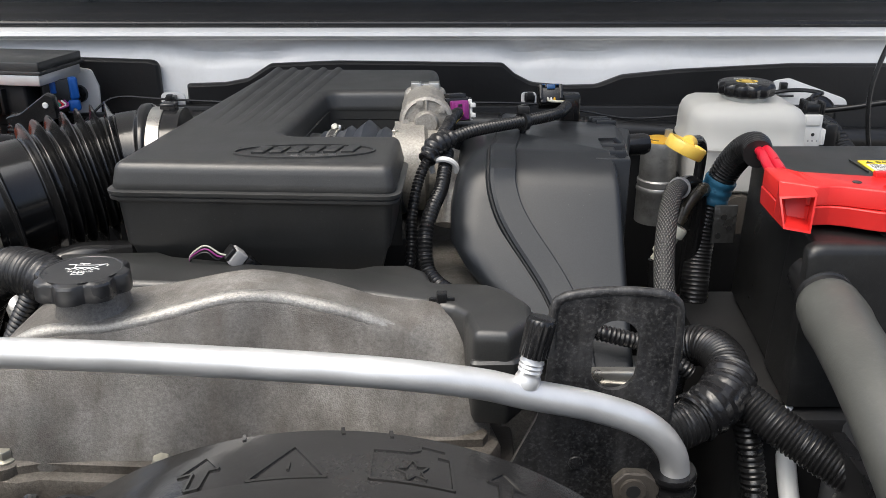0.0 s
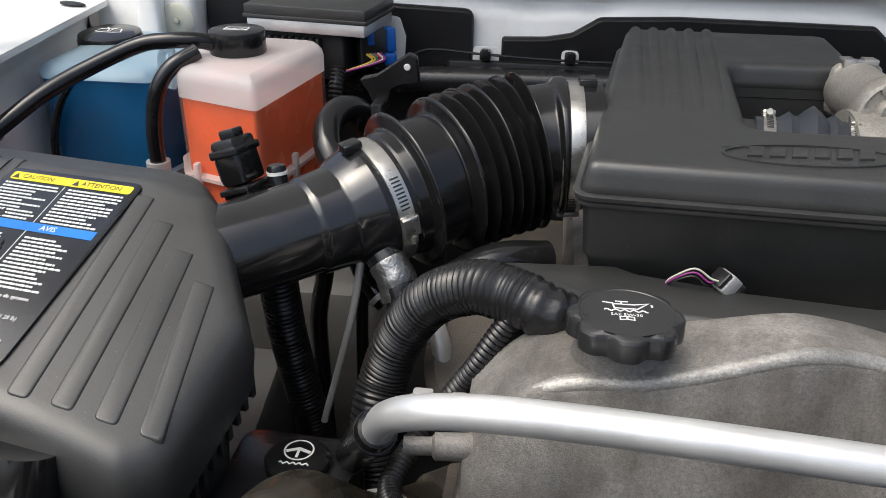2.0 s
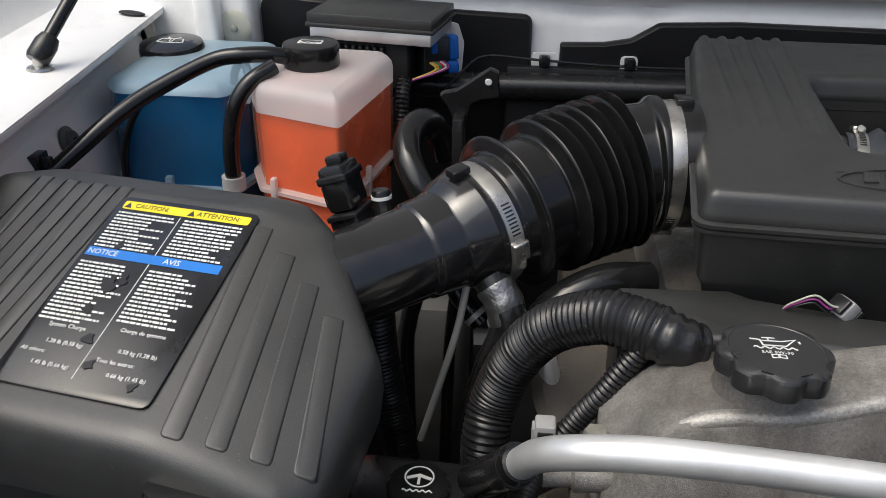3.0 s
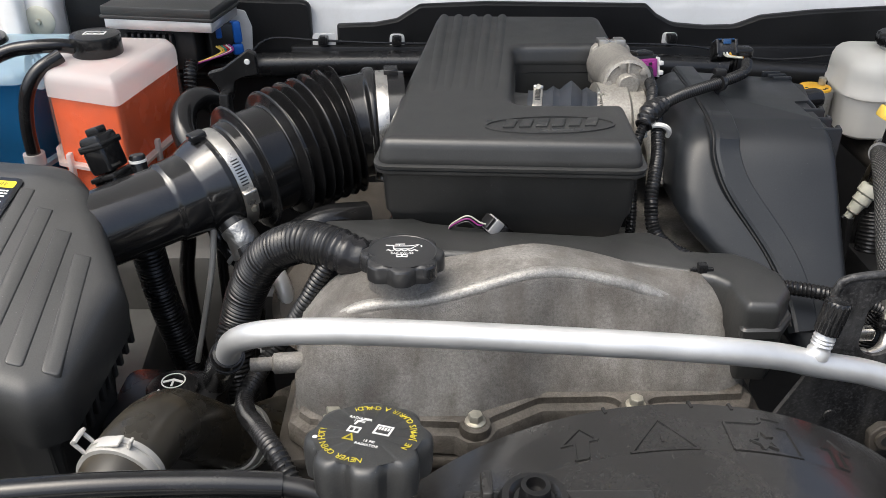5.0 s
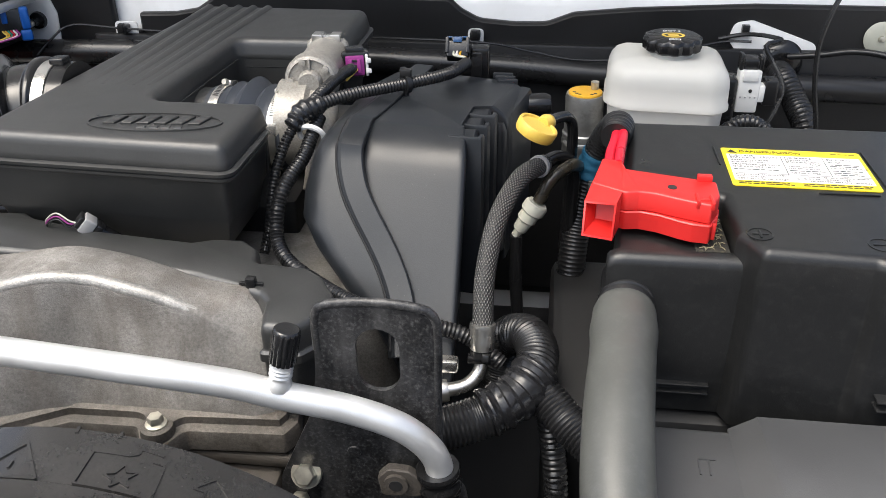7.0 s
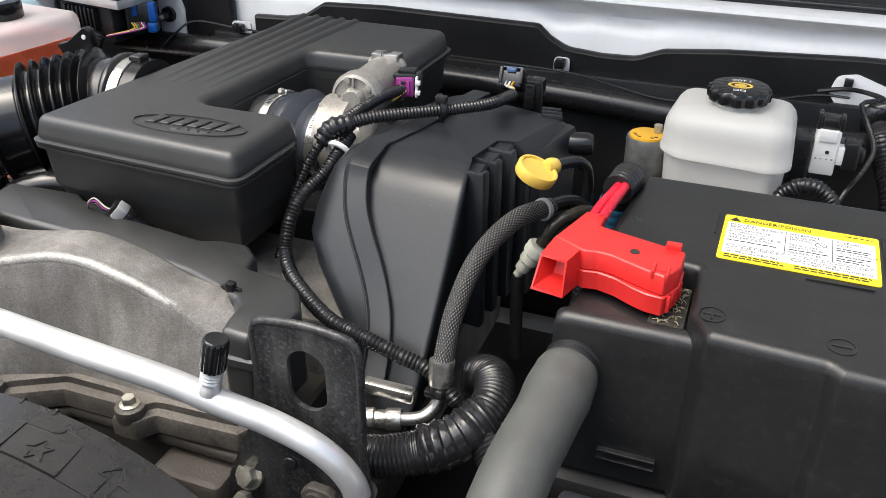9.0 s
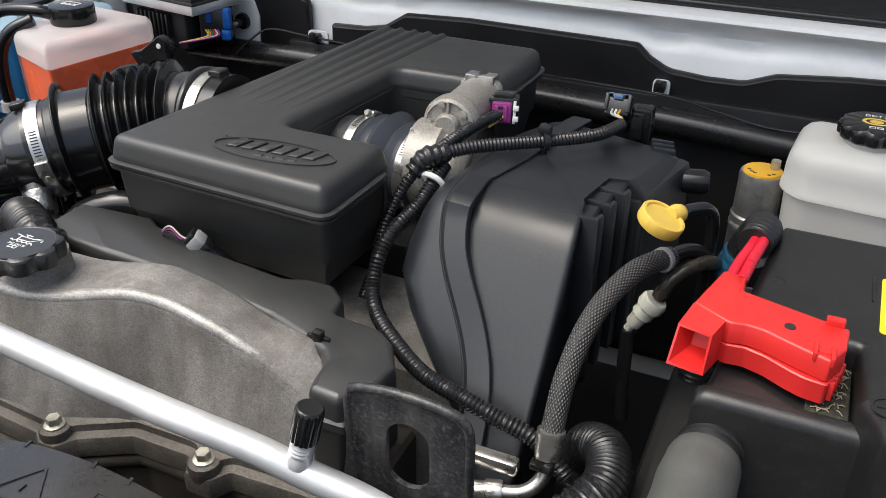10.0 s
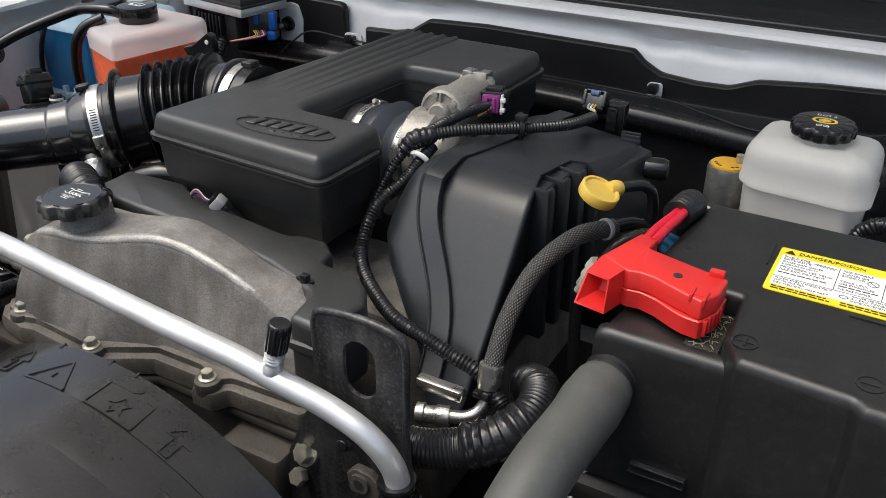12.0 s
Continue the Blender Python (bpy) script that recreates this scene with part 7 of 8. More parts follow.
add_loft(bm, [throat, mouth, [mid + (p - mid) * 0.88 for p in mouth], [mid + (p - mid) * 0.76 + Vector((0.008, 0.022, 0.0)) for p in mouth]], False, True)
part("open_mouth", bm, M_RED, body)
bm = bmesh.new()
add_lathe(bm, [(0.0012, 0), (0.0036, 0), (0.0034, 0.0004), (0.0012, 0.0004)], Matrix.Translation((0.322, 0.637, 1.2487)), 14)
part("rivet_hole", bm, M_INKK, body)

rc = thing("positive_cable", (0.286, 0.75, 1.1), "red positive cables coming out of a black corrugated loom", "cable")
for dx, dz in ((-0.0045, 0.0), (0.0035, 0.0015), (-0.001, -0.005)):
    bm = bmesh.new()
    add_tube(bm, [(0.283 + dx, 0.695, 1.238 + dz), (0.286 + dx, 0.72, 1.240 + dz), (0.290 + dx * 0.8, 0.745, 1.241 + dz), (0.293 + dx * 0.6, 0.775, 1.240 + dz)], 0.0042, 12, 0.005)
    part("wire", bm, M_REDWIRE, rc, "red insulated cable")
bm = bmesh.new()
add_tube(bm, [(0.2875, 0.757, 1.2375), (0.2915, 0.779, 1.2385), (0.2885, 0.802, 1.227), (0.2805, 0.8175, 1.203), (0.2725, 0.8225, 1.172), (0.264, 0.82, 1.12), (0.258, 0.80, 1.05), (0.25, 0.79, 0.9)], lambda s, u: ribbed(0.0132 + 0.0012 * min(1, s / 0.02), 0.0042, 0.0012)(s, u), 20, 0.0014)
part("loom", bm, M_LOOM, rc, "black corrugated loom")
bm = bmesh.new()
add_tube(bm, [(0.2785, 0.8195, 1.195), (0.2750, 0.8215, 1.183), (0.2720, 0.8225, 1.170)], lambda s, u: 0.0154 + 0.0005 * math.sin(s * 600), 18, 0.002)
part("tape", bm, M_BLUETAPE, rc, "dark blue cloth tape")

# fuse link block beyond the label
fb = thing("fuse_block", (0.555, 0.66, 1.231), "black fuse block sitting on the battery cover", "fuse block")
bm = bmesh.new()
add_box(bm, 0.515, 0.60, 0.625, 0.70, 1.2312, 1.252, 0.003)
add_box(bm, 0.520, 0.595, 0.640, 0.695, 1.252, 1.258, 0.002)
part("housing", bm, M_LOOM, fb)
bm = bmesh.new()
add_box(bm, 0.519, 0.54, 0.6235, 0.6255, 1.236, 1.246, 0.0005)
add_box(bm, 0.55, 0.575, 0.6235, 0.6255, 1.236, 1.246, 0.0005)
part("latch", bm, M_LOOM, fb)

# grey sleeved hose in front of the battery
gh = thing("air_hose", (0.285, 0.5, 1.1), "thick matte grey hose coming out beside the battery", "hose")
bm = bmesh.new()
add_tube(bm, [(0.2915, 0.5925, 1.169), (0.2909, 0.583, 1.1675), (0.2878, 0.5415, 1.162), (0.2826, 0.489, 1.156), (0.2805, 0.442, 1.141), (0.2826, 0.400, 1.117), (0.286, 0.3586, 1.08), (0.288, 0.322, 1.03)],
         lambda s, u: 0.0195 + 0.004 * math.sqrt(min(1, s / 0.010)) + 0.0012 * math.exp(-((s - 0.03) / 0.012) ** 2), 32, 0.0025)
part("sleeve", bm, M_GREYHOSE, gh)
bm = bmesh.new()
m = axis((0.2925, 0.597, 1.1705), (0.06, 0.97, 0.15))
add_lathe(bm, [(0.012, -0.012), (0.0205, -0.010), (0.0213, -0.007), (0.0213, -0.005), (0.0200, -0.004), (0.0200, -0.002), (0.0214, -0.001), (0.0214, 0.001), (0.0190, 0.002), (0.0190, 0.03), (0.012, 0.03)], m, 30)
part("collar", bm, M_LOOM, gh, "black ringed collar")

# box under the hose
lbx = thing("headlamp_cover", (0.45, 0.45, 0.95), "dark grey plastic cover in front of the battery", "cover")
bm = bmesh.new()
add_shell(bm, rpoly([(0.300, 0.30), (0.66, 0.30), (0.66, 0.545), (0.300, 0.551)], 0.008, 3), [(0, 0.9), (0, 1.086), (0.002, 1.091), (0.005, 1.0925)])
part("tray", bm, M_GREYBOX, lbx)
bm = bmesh.new()
low = [(0.372, 0.43), (0.385, 0.40), (0.66, 0.38), (0.66, 0.5485), (0.372, 0.5505)]
high = [(0.394, 0.455), (0.402, 0.440), (0.66, 0.42), (0.66, 0.5480), (0.391, 0.5500)]
add_loft(bm, [[Vector((x, y, 1.089)) for x, y in low], [Vector((x, y, 1.0925)) for x, y in low],
              [Vector((x * 0.9 + u * 0.1, y * 0.9 + v * 0.1, 1.1045)) for (x, y), (u, v) in zip(high, low)], [Vector((x, y, 1.1065)) for x, y in high]])
part("raised_panel", bm, M_GREYBOX, lbx)
bm = bmesh.new()
add_box(bm, 0.290, 0.325, 0.42, 0.545, 1.0, 1.083, 0.003)
part("connector_block", bm, M_LOOM, lbx)
bm = bmesh.new()
add_box(bm, 0.345, 0.358, 0.515, 0.5165, 1.0924, 1.0934, 0.0003)
add_box(bm, 0.345, 0.3465, 0.50, 0.5165, 1.0924, 1.0934, 0.0003)
add_box(bm, 0.352, 0.3535, 0.50, 0.5165, 1.0924, 1.0934, 0.0003)
part("mould_mark", bm, M_GREYBOX, lbx)
bm = bmesh.new()
add_box(bm, 0.24, 0.66, 0.58, 0.83, 0.80, 1.07, 0.01)
solid("battery_tray", bm, M_DARK, "black battery tray below the cover", "tray")

# ---- braided brake hose and metal fittings ----
bh = thing("braided_hose", (0.19, 0.68, 1.09), "grey braided hose with crimped metal end", "hose")
bm = bmesh.new()
add_tube(bm, [(0.226, 0.777, 1.2005), (0.206, 0.731, 1.206), (0.190, 0.682, 1.192), (0.1825, 0.645, 1.160), (0.183, 0.613, 1.124)], 0.0086, 20, 0.003)
part("hose", bm, M_BRAID, bh)
bm = bmesh.new()
add_lathe(bm, [(0.006, -0.006), (0.0105, -0.006), (0.0108, -0.002), (0.0102, 0.0), (0.0106, 0.003), (0.0100, 0.006), (0.0106, 0.009), (0.0100, 0.012), (0.0096, 0.016), (0.006, 0.016)], axis((0.183, 0.613, 1.124), (0.02, -0.3, -1)), 24)
part("crimp", bm, M_STEEL, bh, "bright crimped ferrule")
bm = bmesh.new()
add_tube(bm, [(0.183, 0.610, 1.112), (0.1835, 0.606, 1.098), (0.180, 0.600, 1.088), (0.170, 0.592, 1.082), (0.150, 0.586, 1.080)], 0.0058, 14, 0.003)
part("elbow", bm, M_STEEL, bh, "bent metal elbow")
bm = bmesh.new()
add_lathe(bm, [(0.001, 0), (0.009, 0), (0.0095, 0.002), (0.0095, 0.012), (0.008, 0.014), (0.008, 0.022), (0.010, 0.023), (0.010, 0.03), (0.001, 0.03)], axis((0.157, 0.588, 1.080), (-1, -0.3, -0.05)), 20)
part("union_nut", bm, M_STEEL, bh)
bm = bmesh.new()
add_box(bm, 0.118, 0.165, 0.592, 0.604, 1.093, 1.105, 0.003)
part("service_fitting", bm, M_STEEL, bh)
cable_tie(bh, (0.1825, 0.608, 1.105), (0.0, -0.3, -1), 0.0075)
bm = bmesh.new()
add_box(bm, 0.172, 0.20, 0.600, 0.608, 1.099, 1.105, 0.001)
part("tie_clip", bm, M_LOOM, bh)
bm = bmesh.new()
add_lathe(bm, [(0.0092, -0.002), (0.0104, -0.002), (0.0104, 0.002), (0.0092, 0.002)], axis((0.222, 0.767, 1.202), (0.4, 0.9, -0.1)), 20)
part("ring", bm, M_INKGREY, bh)
bm = bmesh.new()
add_tube(bm, [(0.224, 0.772, 1.201), (0.237, 0.795, 1.199), (0.250, 0.806, 1.192), (0.256, 0.808, 1.175), (0.256, 0.81, 1.14), (0.255, 0.82, 1.08)], 0.0068, 14, 0.004)
part("line", bm, M_RUBBER, bh, "dull black metal line")

sn = thing("pressure_switch", (0.215, 0.762, 1.12), "cream plastic pressure switch on a line", "switch")
bm = bmesh.new()
sx = axis((0.2215, 0.762, 1.165), (-0.5, -0.05, -0.86))
add_lathe(bm, [(0.001, -0.002), (0.010, -0.002), (0.0115, 0.0), (0.0115, 0.008), (0.009, 0.010), (0.0095, 0.018), (0.0075, 0.02), (0.0068, 0.03), (0.004, 0.032), (0.004, 0.038), (0.001, 0.038)], sx, 10)
part("housing", bm, M_CREAM, sn)
bm = bmesh.new()
add_tube(bm, [(0.2235, 0.763, 1.168), (0.232, 0.768, 1.186), (0.244, 0.78, 1.193), (0.256, 0.800, 1.190), (0.264, 0.835, 1.165), (0.266, 0.856, 1.12), (0.266, 0.858, 1.06)], 0.0062, 14, 0.004)
part("line", bm, M_OLDRUBBER, sn)
bm = bmesh.new()
add_tube(bm, [(0.2035, 0.760, 1.132), (0.204, 0.758, 1.11), (0.205, 0.757, 1.08), (0.208, 0.756, 1.04)], 0.0062, 12, 0.004)
part("boot", bm, M_LOOM, sn)
bm = bmesh.new()
add_box(bm, 0.270, 0.293, 0.803, 0.806, 1.132, 1.172, 0.0008)
part("bracket", bm, M_FOIL, sn, "bright perforated metal bracket")
for x, z in ((0.280, 1.160), (0.286, 1.148), (0.276, 1.140)):
    bm = bmesh.new()
    add_lathe(bm, [(0.001, 0), (0.0032, 0), (0.0030, 0.0006), (0.001, 0.0006)], axis((x, 0.8028, z), (0, -1, 0)), 10)
    part("bracket_hole", bm, M_INKK, sn)

# ---- dipstick ----
dp = thing("dipstick", (0.22, 0.765, 1.2), "yellow ring-handled dipstick in a dark tube", "dipstick")
knob = Vector((0.2265, 0.768, 1.2445))
de = Vector((-0.38, -0.88, 0.20)).normalized()
dn = Vector((0.41, -0.01, 0.90))
dn = (dn - de * dn.dot(de)).normalized()
ds = dn.cross(de)
ctr = knob + de * 0.0220 - Vector((0, 0, 0.003))
dz = Matrix(((de.x, ds.x, dn.x, ctr.x), (de.y, ds.y, dn.y, ctr.y), (de.z, ds.z, dn.z, ctr.z), (0, 0, 0, 1)))
bm = bmesh.new()
rings = []
for k in range(36):
    c = Vector((math.cos(2 * math.pi * k / 36), math.sin(2 * math.pi * k / 36), 0))
    rings.append([dz @ Vector((c.x * r * 1.16, c.y * r * 1.12, z * 1.15)) for r, z in ((0.0128, -0.0045), (0.0155, -0.0045), (0.0162, -0.003), (0.0165, 0.0035), (0.0158, 0.0048), (0.0140, 0.0048), (0.0130, 0.003))])
rings.append(rings[0])
add_loft(bm, rings, False, False)
part("ring_handle", bm, M_STICK, dp)
bm = bmesh.new()
add_lathe(bm, [(0.001, 0), (0.0135, 0), (0.0135, 0.0010), (0.001, 0.0010)], dz @ Matrix.Translation((0, 0, 0.0028)) @ Matrix.Diagonal((1.18, 1.14, 1, 1)), 28)
part("web", bm, M_STICK, dp)
bm = bmesh.new()
add_lathe(bm, [(0.001, -0.009), (0.0055, -0.009), (0.0075, -0.004), (0.0080, 0.0), (0.0072, 0.005), (0.0048, 0.008), (0.001, 0.0085)], axis(knob, -de), 18)
part("plug", bm, M_STICK, dp)
bm = bmesh.new()
add_tube(bm, [knob - de * 0.006, (0.236, 0.786, 1.242), (0.246, 0.800, 1.238), (0.252, 0.808, 1.222), (0.252, 0.815, 1.17), (0.25, 0.82, 1.05), (0.25, 0.80, 0.95)], 0.0052, 12, 0.004)
part("tube", bm, M_RUBBER, dp)

# ---- corrugated harness by the bracket ----
ch = thing("main_harness", (0.22, 0.6, 1.0), "thick shiny black corrugated harness with taped branch", "wiring loom")
bm = bmesh.new()
add_tube(bm, [(0.135, 0.537, 1.078), (0.165, 0.545, 1.080), (0.200, 0.560, 1.088), (0.221, 0.580, 1.098), (0.229, 0.608, 1.105), (0.221, 0.634, 1.106), (0.205, 0.648, 1.096), (0.198, 0.66, 1.07), (0.195, 0.665, 1.02)], ribbed(0.0176, 0.0037, 0.0015), 22, 0.0009)
part("loom", bm, M_LOOM, ch)
bm = bmesh.new()
add_tube(bm, [(0.222, 0.588, 1.098), (0.240, 0.572, 1.088), (0.262, 0.552, 1.076), (0.30, 0.52, 1.06)], ribbed(0.0158, 0.0037, 0.0015), 20, 0.0009)
part("branch", bm, M_LOOM, ch)
bm = bmesh.new()
add_tube(bm, [(0.190, 0.555, 1.086), (0.213, 0.569, 1.094), (0.230, 0.592, 1.104)], lambda s, u: 0.0195 + 0.0010 * math.sin(s * 520) + 0.0006 * math.sin(s * 1310), 20, 0.0018)
part("tape", bm, M_TAPE, ch, "shiny wrinkled tape")
bm = bmesh.new()
add_tube(bm, [(0.238, 0.58, 1.08), (0.245, 0.57, 1.04), (0.25, 0.56, 1.0), (0.255, 0.56, 0.92)], ribbed(0.0105, 0.005, 0.0016), 16, 0.0014)
part("drop", bm, M_LOOM, ch)
bm = bmesh.new()
add_tube(bm, [(0.277, 0.60, 1.07), (0.277, 0.57, 1.02), (0.28, 0.545, 0.98), (0.29, 0.53, 0.93)], 0.008, 12, 0.01)
solid("body_strap", bm, M_WHITE, "pale bent body strap deep beside the battery", "strap")
bm = bmesh.new()
add_box(bm, 0.150, 0.205, 0.51, 0.55, 0.90, 1.000, 0.008)
add_box(bm, 0.172, 0.204, 0.50, 0.515, 0.94, 1.018, 0.006)
solid("alternator", bm, M_DIRTY, "dusty alternator casing below the harness", "alternator")

# ---- brake fluid reservoir ----
br = thing("brake_reservoir", (0.36, 1.04, 1.1), "white translucent brake fluid reservoir with black cap", "brake reservoir")
BP = [(0.293, 1.005), (0.312, 0.984), (0.412, 0.975), (0.430, 0.990), (0.432, 1.085), (0.300, 1.095)]
bm = bmesh.new()
add_shell(bm, rpoly(BP, [0.030, 0.030, 0.022, 0.022, 0.024, 0.024], 7), [(0.018, 1.120), (0.006, 1.127), (0.0035, 1.1760), (0.0, 1.1772), (-0.0018, 1.1785), (-0.0018, 1.1830), (-0.0004, 1.1848), (0.0, 1.2030), (0.0010, 1.2120), (0.0036, 1.2190), (0.0085, 1.2245), (0.0160, 1.2280), (0.0270, 1.2298), (0.0360, 1.2305)])
part("tank", bm, M_MILKW, br)
bm = bmesh.new()
add_shell(bm, rpoly(BP, [0.030, 0.030, 0.022, 0.022, 0.024, 0.024], 7), [(0.021, 1.123), (0.009, 1.130), (0.006, 1.171), (0.008, 1.172)])
part("fluid", bm, M_FLUIDW, br, "pale fluid")
bm = bmesh.new()
add_lathe(bm, [(0.001, 0), (0.026, 0), (0.026, 0.012), (0.001, 0.012)], Matrix.Translation((0.366, 1.032, 1.228)), 30)
part("neck", bm, M_MILKW, br)
km = Matrix.Translation((0.366, 1.032, 1.2355))
bm = bmesh.new()
add_lathe(bm, [(0.001, 0), (0.031, 0), (0.0335, 0.002), (0.034, 0.010), (0.0325, 0.014), (0.0295, 0.0155), (0.001, 0.0155)], km, 72, 12, 0.0030, (0.1, 0.72))
cap = part("cap", bm, M_RUBBER, br, "black scalloped screw cap")
bm = bmesh.new()
add_stroke(bm, arc(0, 0, 0.0115, 0, 360, 32, 0.0080)[:-1], 0.003, km @ Matrix.Translation((0, 0, 0.0156)), 0.0003, True)
add_lathe(bm, [(0.0005, 0), (0.0065, 0), (0.0065, 0.0003), (0.0005, 0.0003)], km @ Matrix.Translation((0, 0, 0.0156)) @ Matrix.Diagonal((1, 0.75, 1, 1)), 24)
part("symbol", bm, M_YELLOW, cap, "yellow printed ring symbol")
lettering("printed_text", "DOT 3", 0.007, km @ Matrix.Translation((0, 0.0165, 0.0157)), M_INKW, br)
bm = bmesh.new()
add_stroke(bm, [(-0.006, -0.019), (-0.001, -0.018), (-0.001, -0.014), (-0.006, -0.015)], 0.0008, km @ Matrix.Translation((0, 0, 0.0156)), 0.0003, True)
add_stroke(bm, [(0.006, -0.019), (0.001, -0.018), (0.001, -0.014), (0.006, -0.015)], 0.0008, km @ Matrix.Translation((0, 0, 0.0156)), 0.0003, True)
part("book_symbol", bm, M_INKW, cap)
mcy = thing("master_cylinder", (0.36, 1.04, 1.03), "dark cast master cylinder below the reservoir", "master cylinder")
bm = bmesh.new()
add_lathe(bm, [(0.001, 0), (0.024, 0), (0.024, 0.14), (0.03, 0.145), (0.03, 0.17), (0.001, 0.17)], axis((0.36, 0.98, 1.098), (0, 1, 0)), 24)
part("cylinder", bm, M_DIRTY, mcy)

yc = thing("fluid_canister", (0.272, 1.045, 1.05), "small bare steel canister with a yellow label on top", "canister")
bm = bmesh.new()
add_lathe(bm, [(0.001, -0.10), (0.0245, -0.10), (0.0245, -0.060), (0.0255, -0.058), (0.0255, -0.054), (0.0242, -0.052), (0.0250, -0.048), (0.0250, -0.044), (0.0232, -0.042), (0.0232, -0.006), (0.0238, 0.001), (0.0225, 0.006), (0.001, 0.006)], Matrix.Translation((0.273, 1.047, 1.168)), 30)
part("can", bm, M_CAN, yc)
bm = bmesh.new()
add_lathe(bm, [(0.001, 0.005), (0.0195, 0.005), (0.0205, 0.0062), (0.0200, 0.0082), (0.019, 0.0085), (0.001, 0.0085)], Matrix.Translation((0.273, 1.047, 1.168)), 30)
part("cap", bm, M_AMBER, yc, "yellow printed top")
bm = bmesh.new()
add_lathe(bm, [(0.001, 0), (0.005, 0), (0.005, 0.009), (0.001, 0.009)], Matrix.Translation((0.284, 1.054, 1.177)), 12)
part("vent", bm, M_ZINC, yc)
bm = bmesh.new()
for a in (200, 222, 240, 300, 322):
    c, s_ = math.cos(radians(a)), math.sin(radians(a))
    add_box(bm, 0.273 + 0.0145 * c - 0.002, 0.273 + 0.0145 * c + 0.002, 1.047 + 0.0145 * s_ - 0.0012, 1.047 + 0.0145 * s_ + 0.0012, 1.1764, 1.1769, 0.0001)
part("print_line", bm, M_INKK, yc, "small black print")

# ---- harness pass-through by the reservoir ----
wp = thing("pass_through_plate", (0.53, 1.234, 1.10), "white painted plate with a round cable grommet", "plate")
bm = bmesh.new()
add_shell(bm, rpoly([(0.468, 1.19), (0.474, 1.213), (0.497, 1.217), (0.583, 1.187), (0.597, 1.145), (0.595, 1.09), (0.53, 1.09), (0.50, 1.15)], 0.012, 4), [(0.001, 1.2295), (0, 1.230), (0, 1.2335)], ce)
part("plate", bm, M_WHITE, wp)
bm = bmesh.new()
add_lathe(bm, [(0.012, 0), (0.029, 0), (0.030, 0.006), (0.025, 0.012), (0.018, 0.016), (0.012, 0.016)], axis((0.540, 1.2295, 1.163), (0, -1, 0.1)), 28)
part("grommet", bm, M_RUBBER, wp, "black rubber grommet")
bm = bmesh.new()
add_box(bm, 0.483, 0.493, 1.222, 1.231, 1.198, 1.212, 0.001)
part("clip", bm, M_LOOM, wp)
bm = bmesh.new()
add_tube(bm, [(0.538, 1.225, 1.150), (0.534, 1.185, 1.158), (0.536, 1.160, 1.154), (0.545, 1.135, 1.137), (0.554, 1.10, 1.112), (0.56, 1.08, 1.04)], ribbed(0.0165, 0.006, 0.002), 20, 0.0015)
solid("wiring_loom", bm, M_LOOM, "thick black corrugated loom entering the firewall", "wiring loom")
hose("release_cable", [(0.562, 1.07, 1.09), (0.556, 1.075, 1.135), (0.546, 1.08, 1.185), (0.544, 1.085, 1.232), (0.556, 1.09, 1.28), (0.572, 1.10, 1.30)], 0.0032, M_LOOM, "thin black cable rising to the cowl", "cable", seg=8)
hose("wire", [(0.455, 1.228, 1.192), (0.484, 1.222, 1.200), (0.505, 1.20, 1.206), (0.525, 1.182, 1.206), (0.512, 1.165, 1.207), (0.501, 1.158, 1.204), (0.511, 1.148, 1.186), (0.522, 1.125, 1.164), (0.512, 1.10, 1.142), (0.497, 1.08, 1.122), (0.49, 1.07, 1.10)], 0.003, M_LOOM, "thin black cable bending past the plate", "cable", seg=8)
hose("wire", [(0.545, 1.21, 1.175), (0.58, 1.195, 1.183), (0.62, 1.18, 1.193), (0.66, 1.165, 1.19), (0.69, 1.14, 1.17)], 0.0042, M_LOOM, "black cable running to the fender", "cable", seg=10)
wc = thing("level_connector", (0.47, 1.07, 1.13), "white plug on a black holder beside the reservoir", "connector")
bm = bmesh.new()
add_box(bm, 0.4530, 0.4790, 1.060, 1.080, 1.150, 1.203, 0.0025)
add_box(bm, 0.4780, 0.4860, 1.062, 1.078, 1.163, 1.184, 0.002)
add_box(bm, 0.4570, 0.4750, 1.058, 1.061, 1.190, 1.203, 0.0008)
plug = part("plug", bm, M_WHITEPL, wc)
for k in range(4):
    bm = bmesh.new()
    add_box(bm, 0.4565 + k * 0.0056, 0.4585 + k * 0.0056, 1.0593, 1.0605, 1.1690, 1.1708, 0.0003)
    part("slot", bm, M_INKGREY, plug)
bm = bmesh.new()
add_box(bm, 0.430, 0.4530, 1.058, 1.09, 1.12, 1.192, 0.004)
add_box(bm, 0.4560, 0.4760, 1.063, 1.085, 1.202, 1.216, 0.003)
add_box(bm, 0.4520, 0.4570, 1.062, 1.078, 1.202, 1.221, 0.0015)
add_box(bm, 0.4750, 0.4800, 1.062, 1.078, 1.202, 1.219, 0.0015)
add_box(bm, 0.4850, 0.502, 1.064, 1.085, 1.158, 1.190, 0.003)
add_box(bm, 0.4950, 0.508, 1.068, 1.082, 1.166, 1.182, 0.003)
part("holder", bm, M_LOOM, wc)
bm = bmesh.new()
add_lathe(bm, [(0.001, 0), (0.0022, 0), (0.0022, 0.0006), (0.001, 0.0006)], axis((0.468, 1.0598, 1.178), (0, -1, 0)), 10)
part("pin_hole", bm, M_INKK, wc)
bm = bmesh.new()
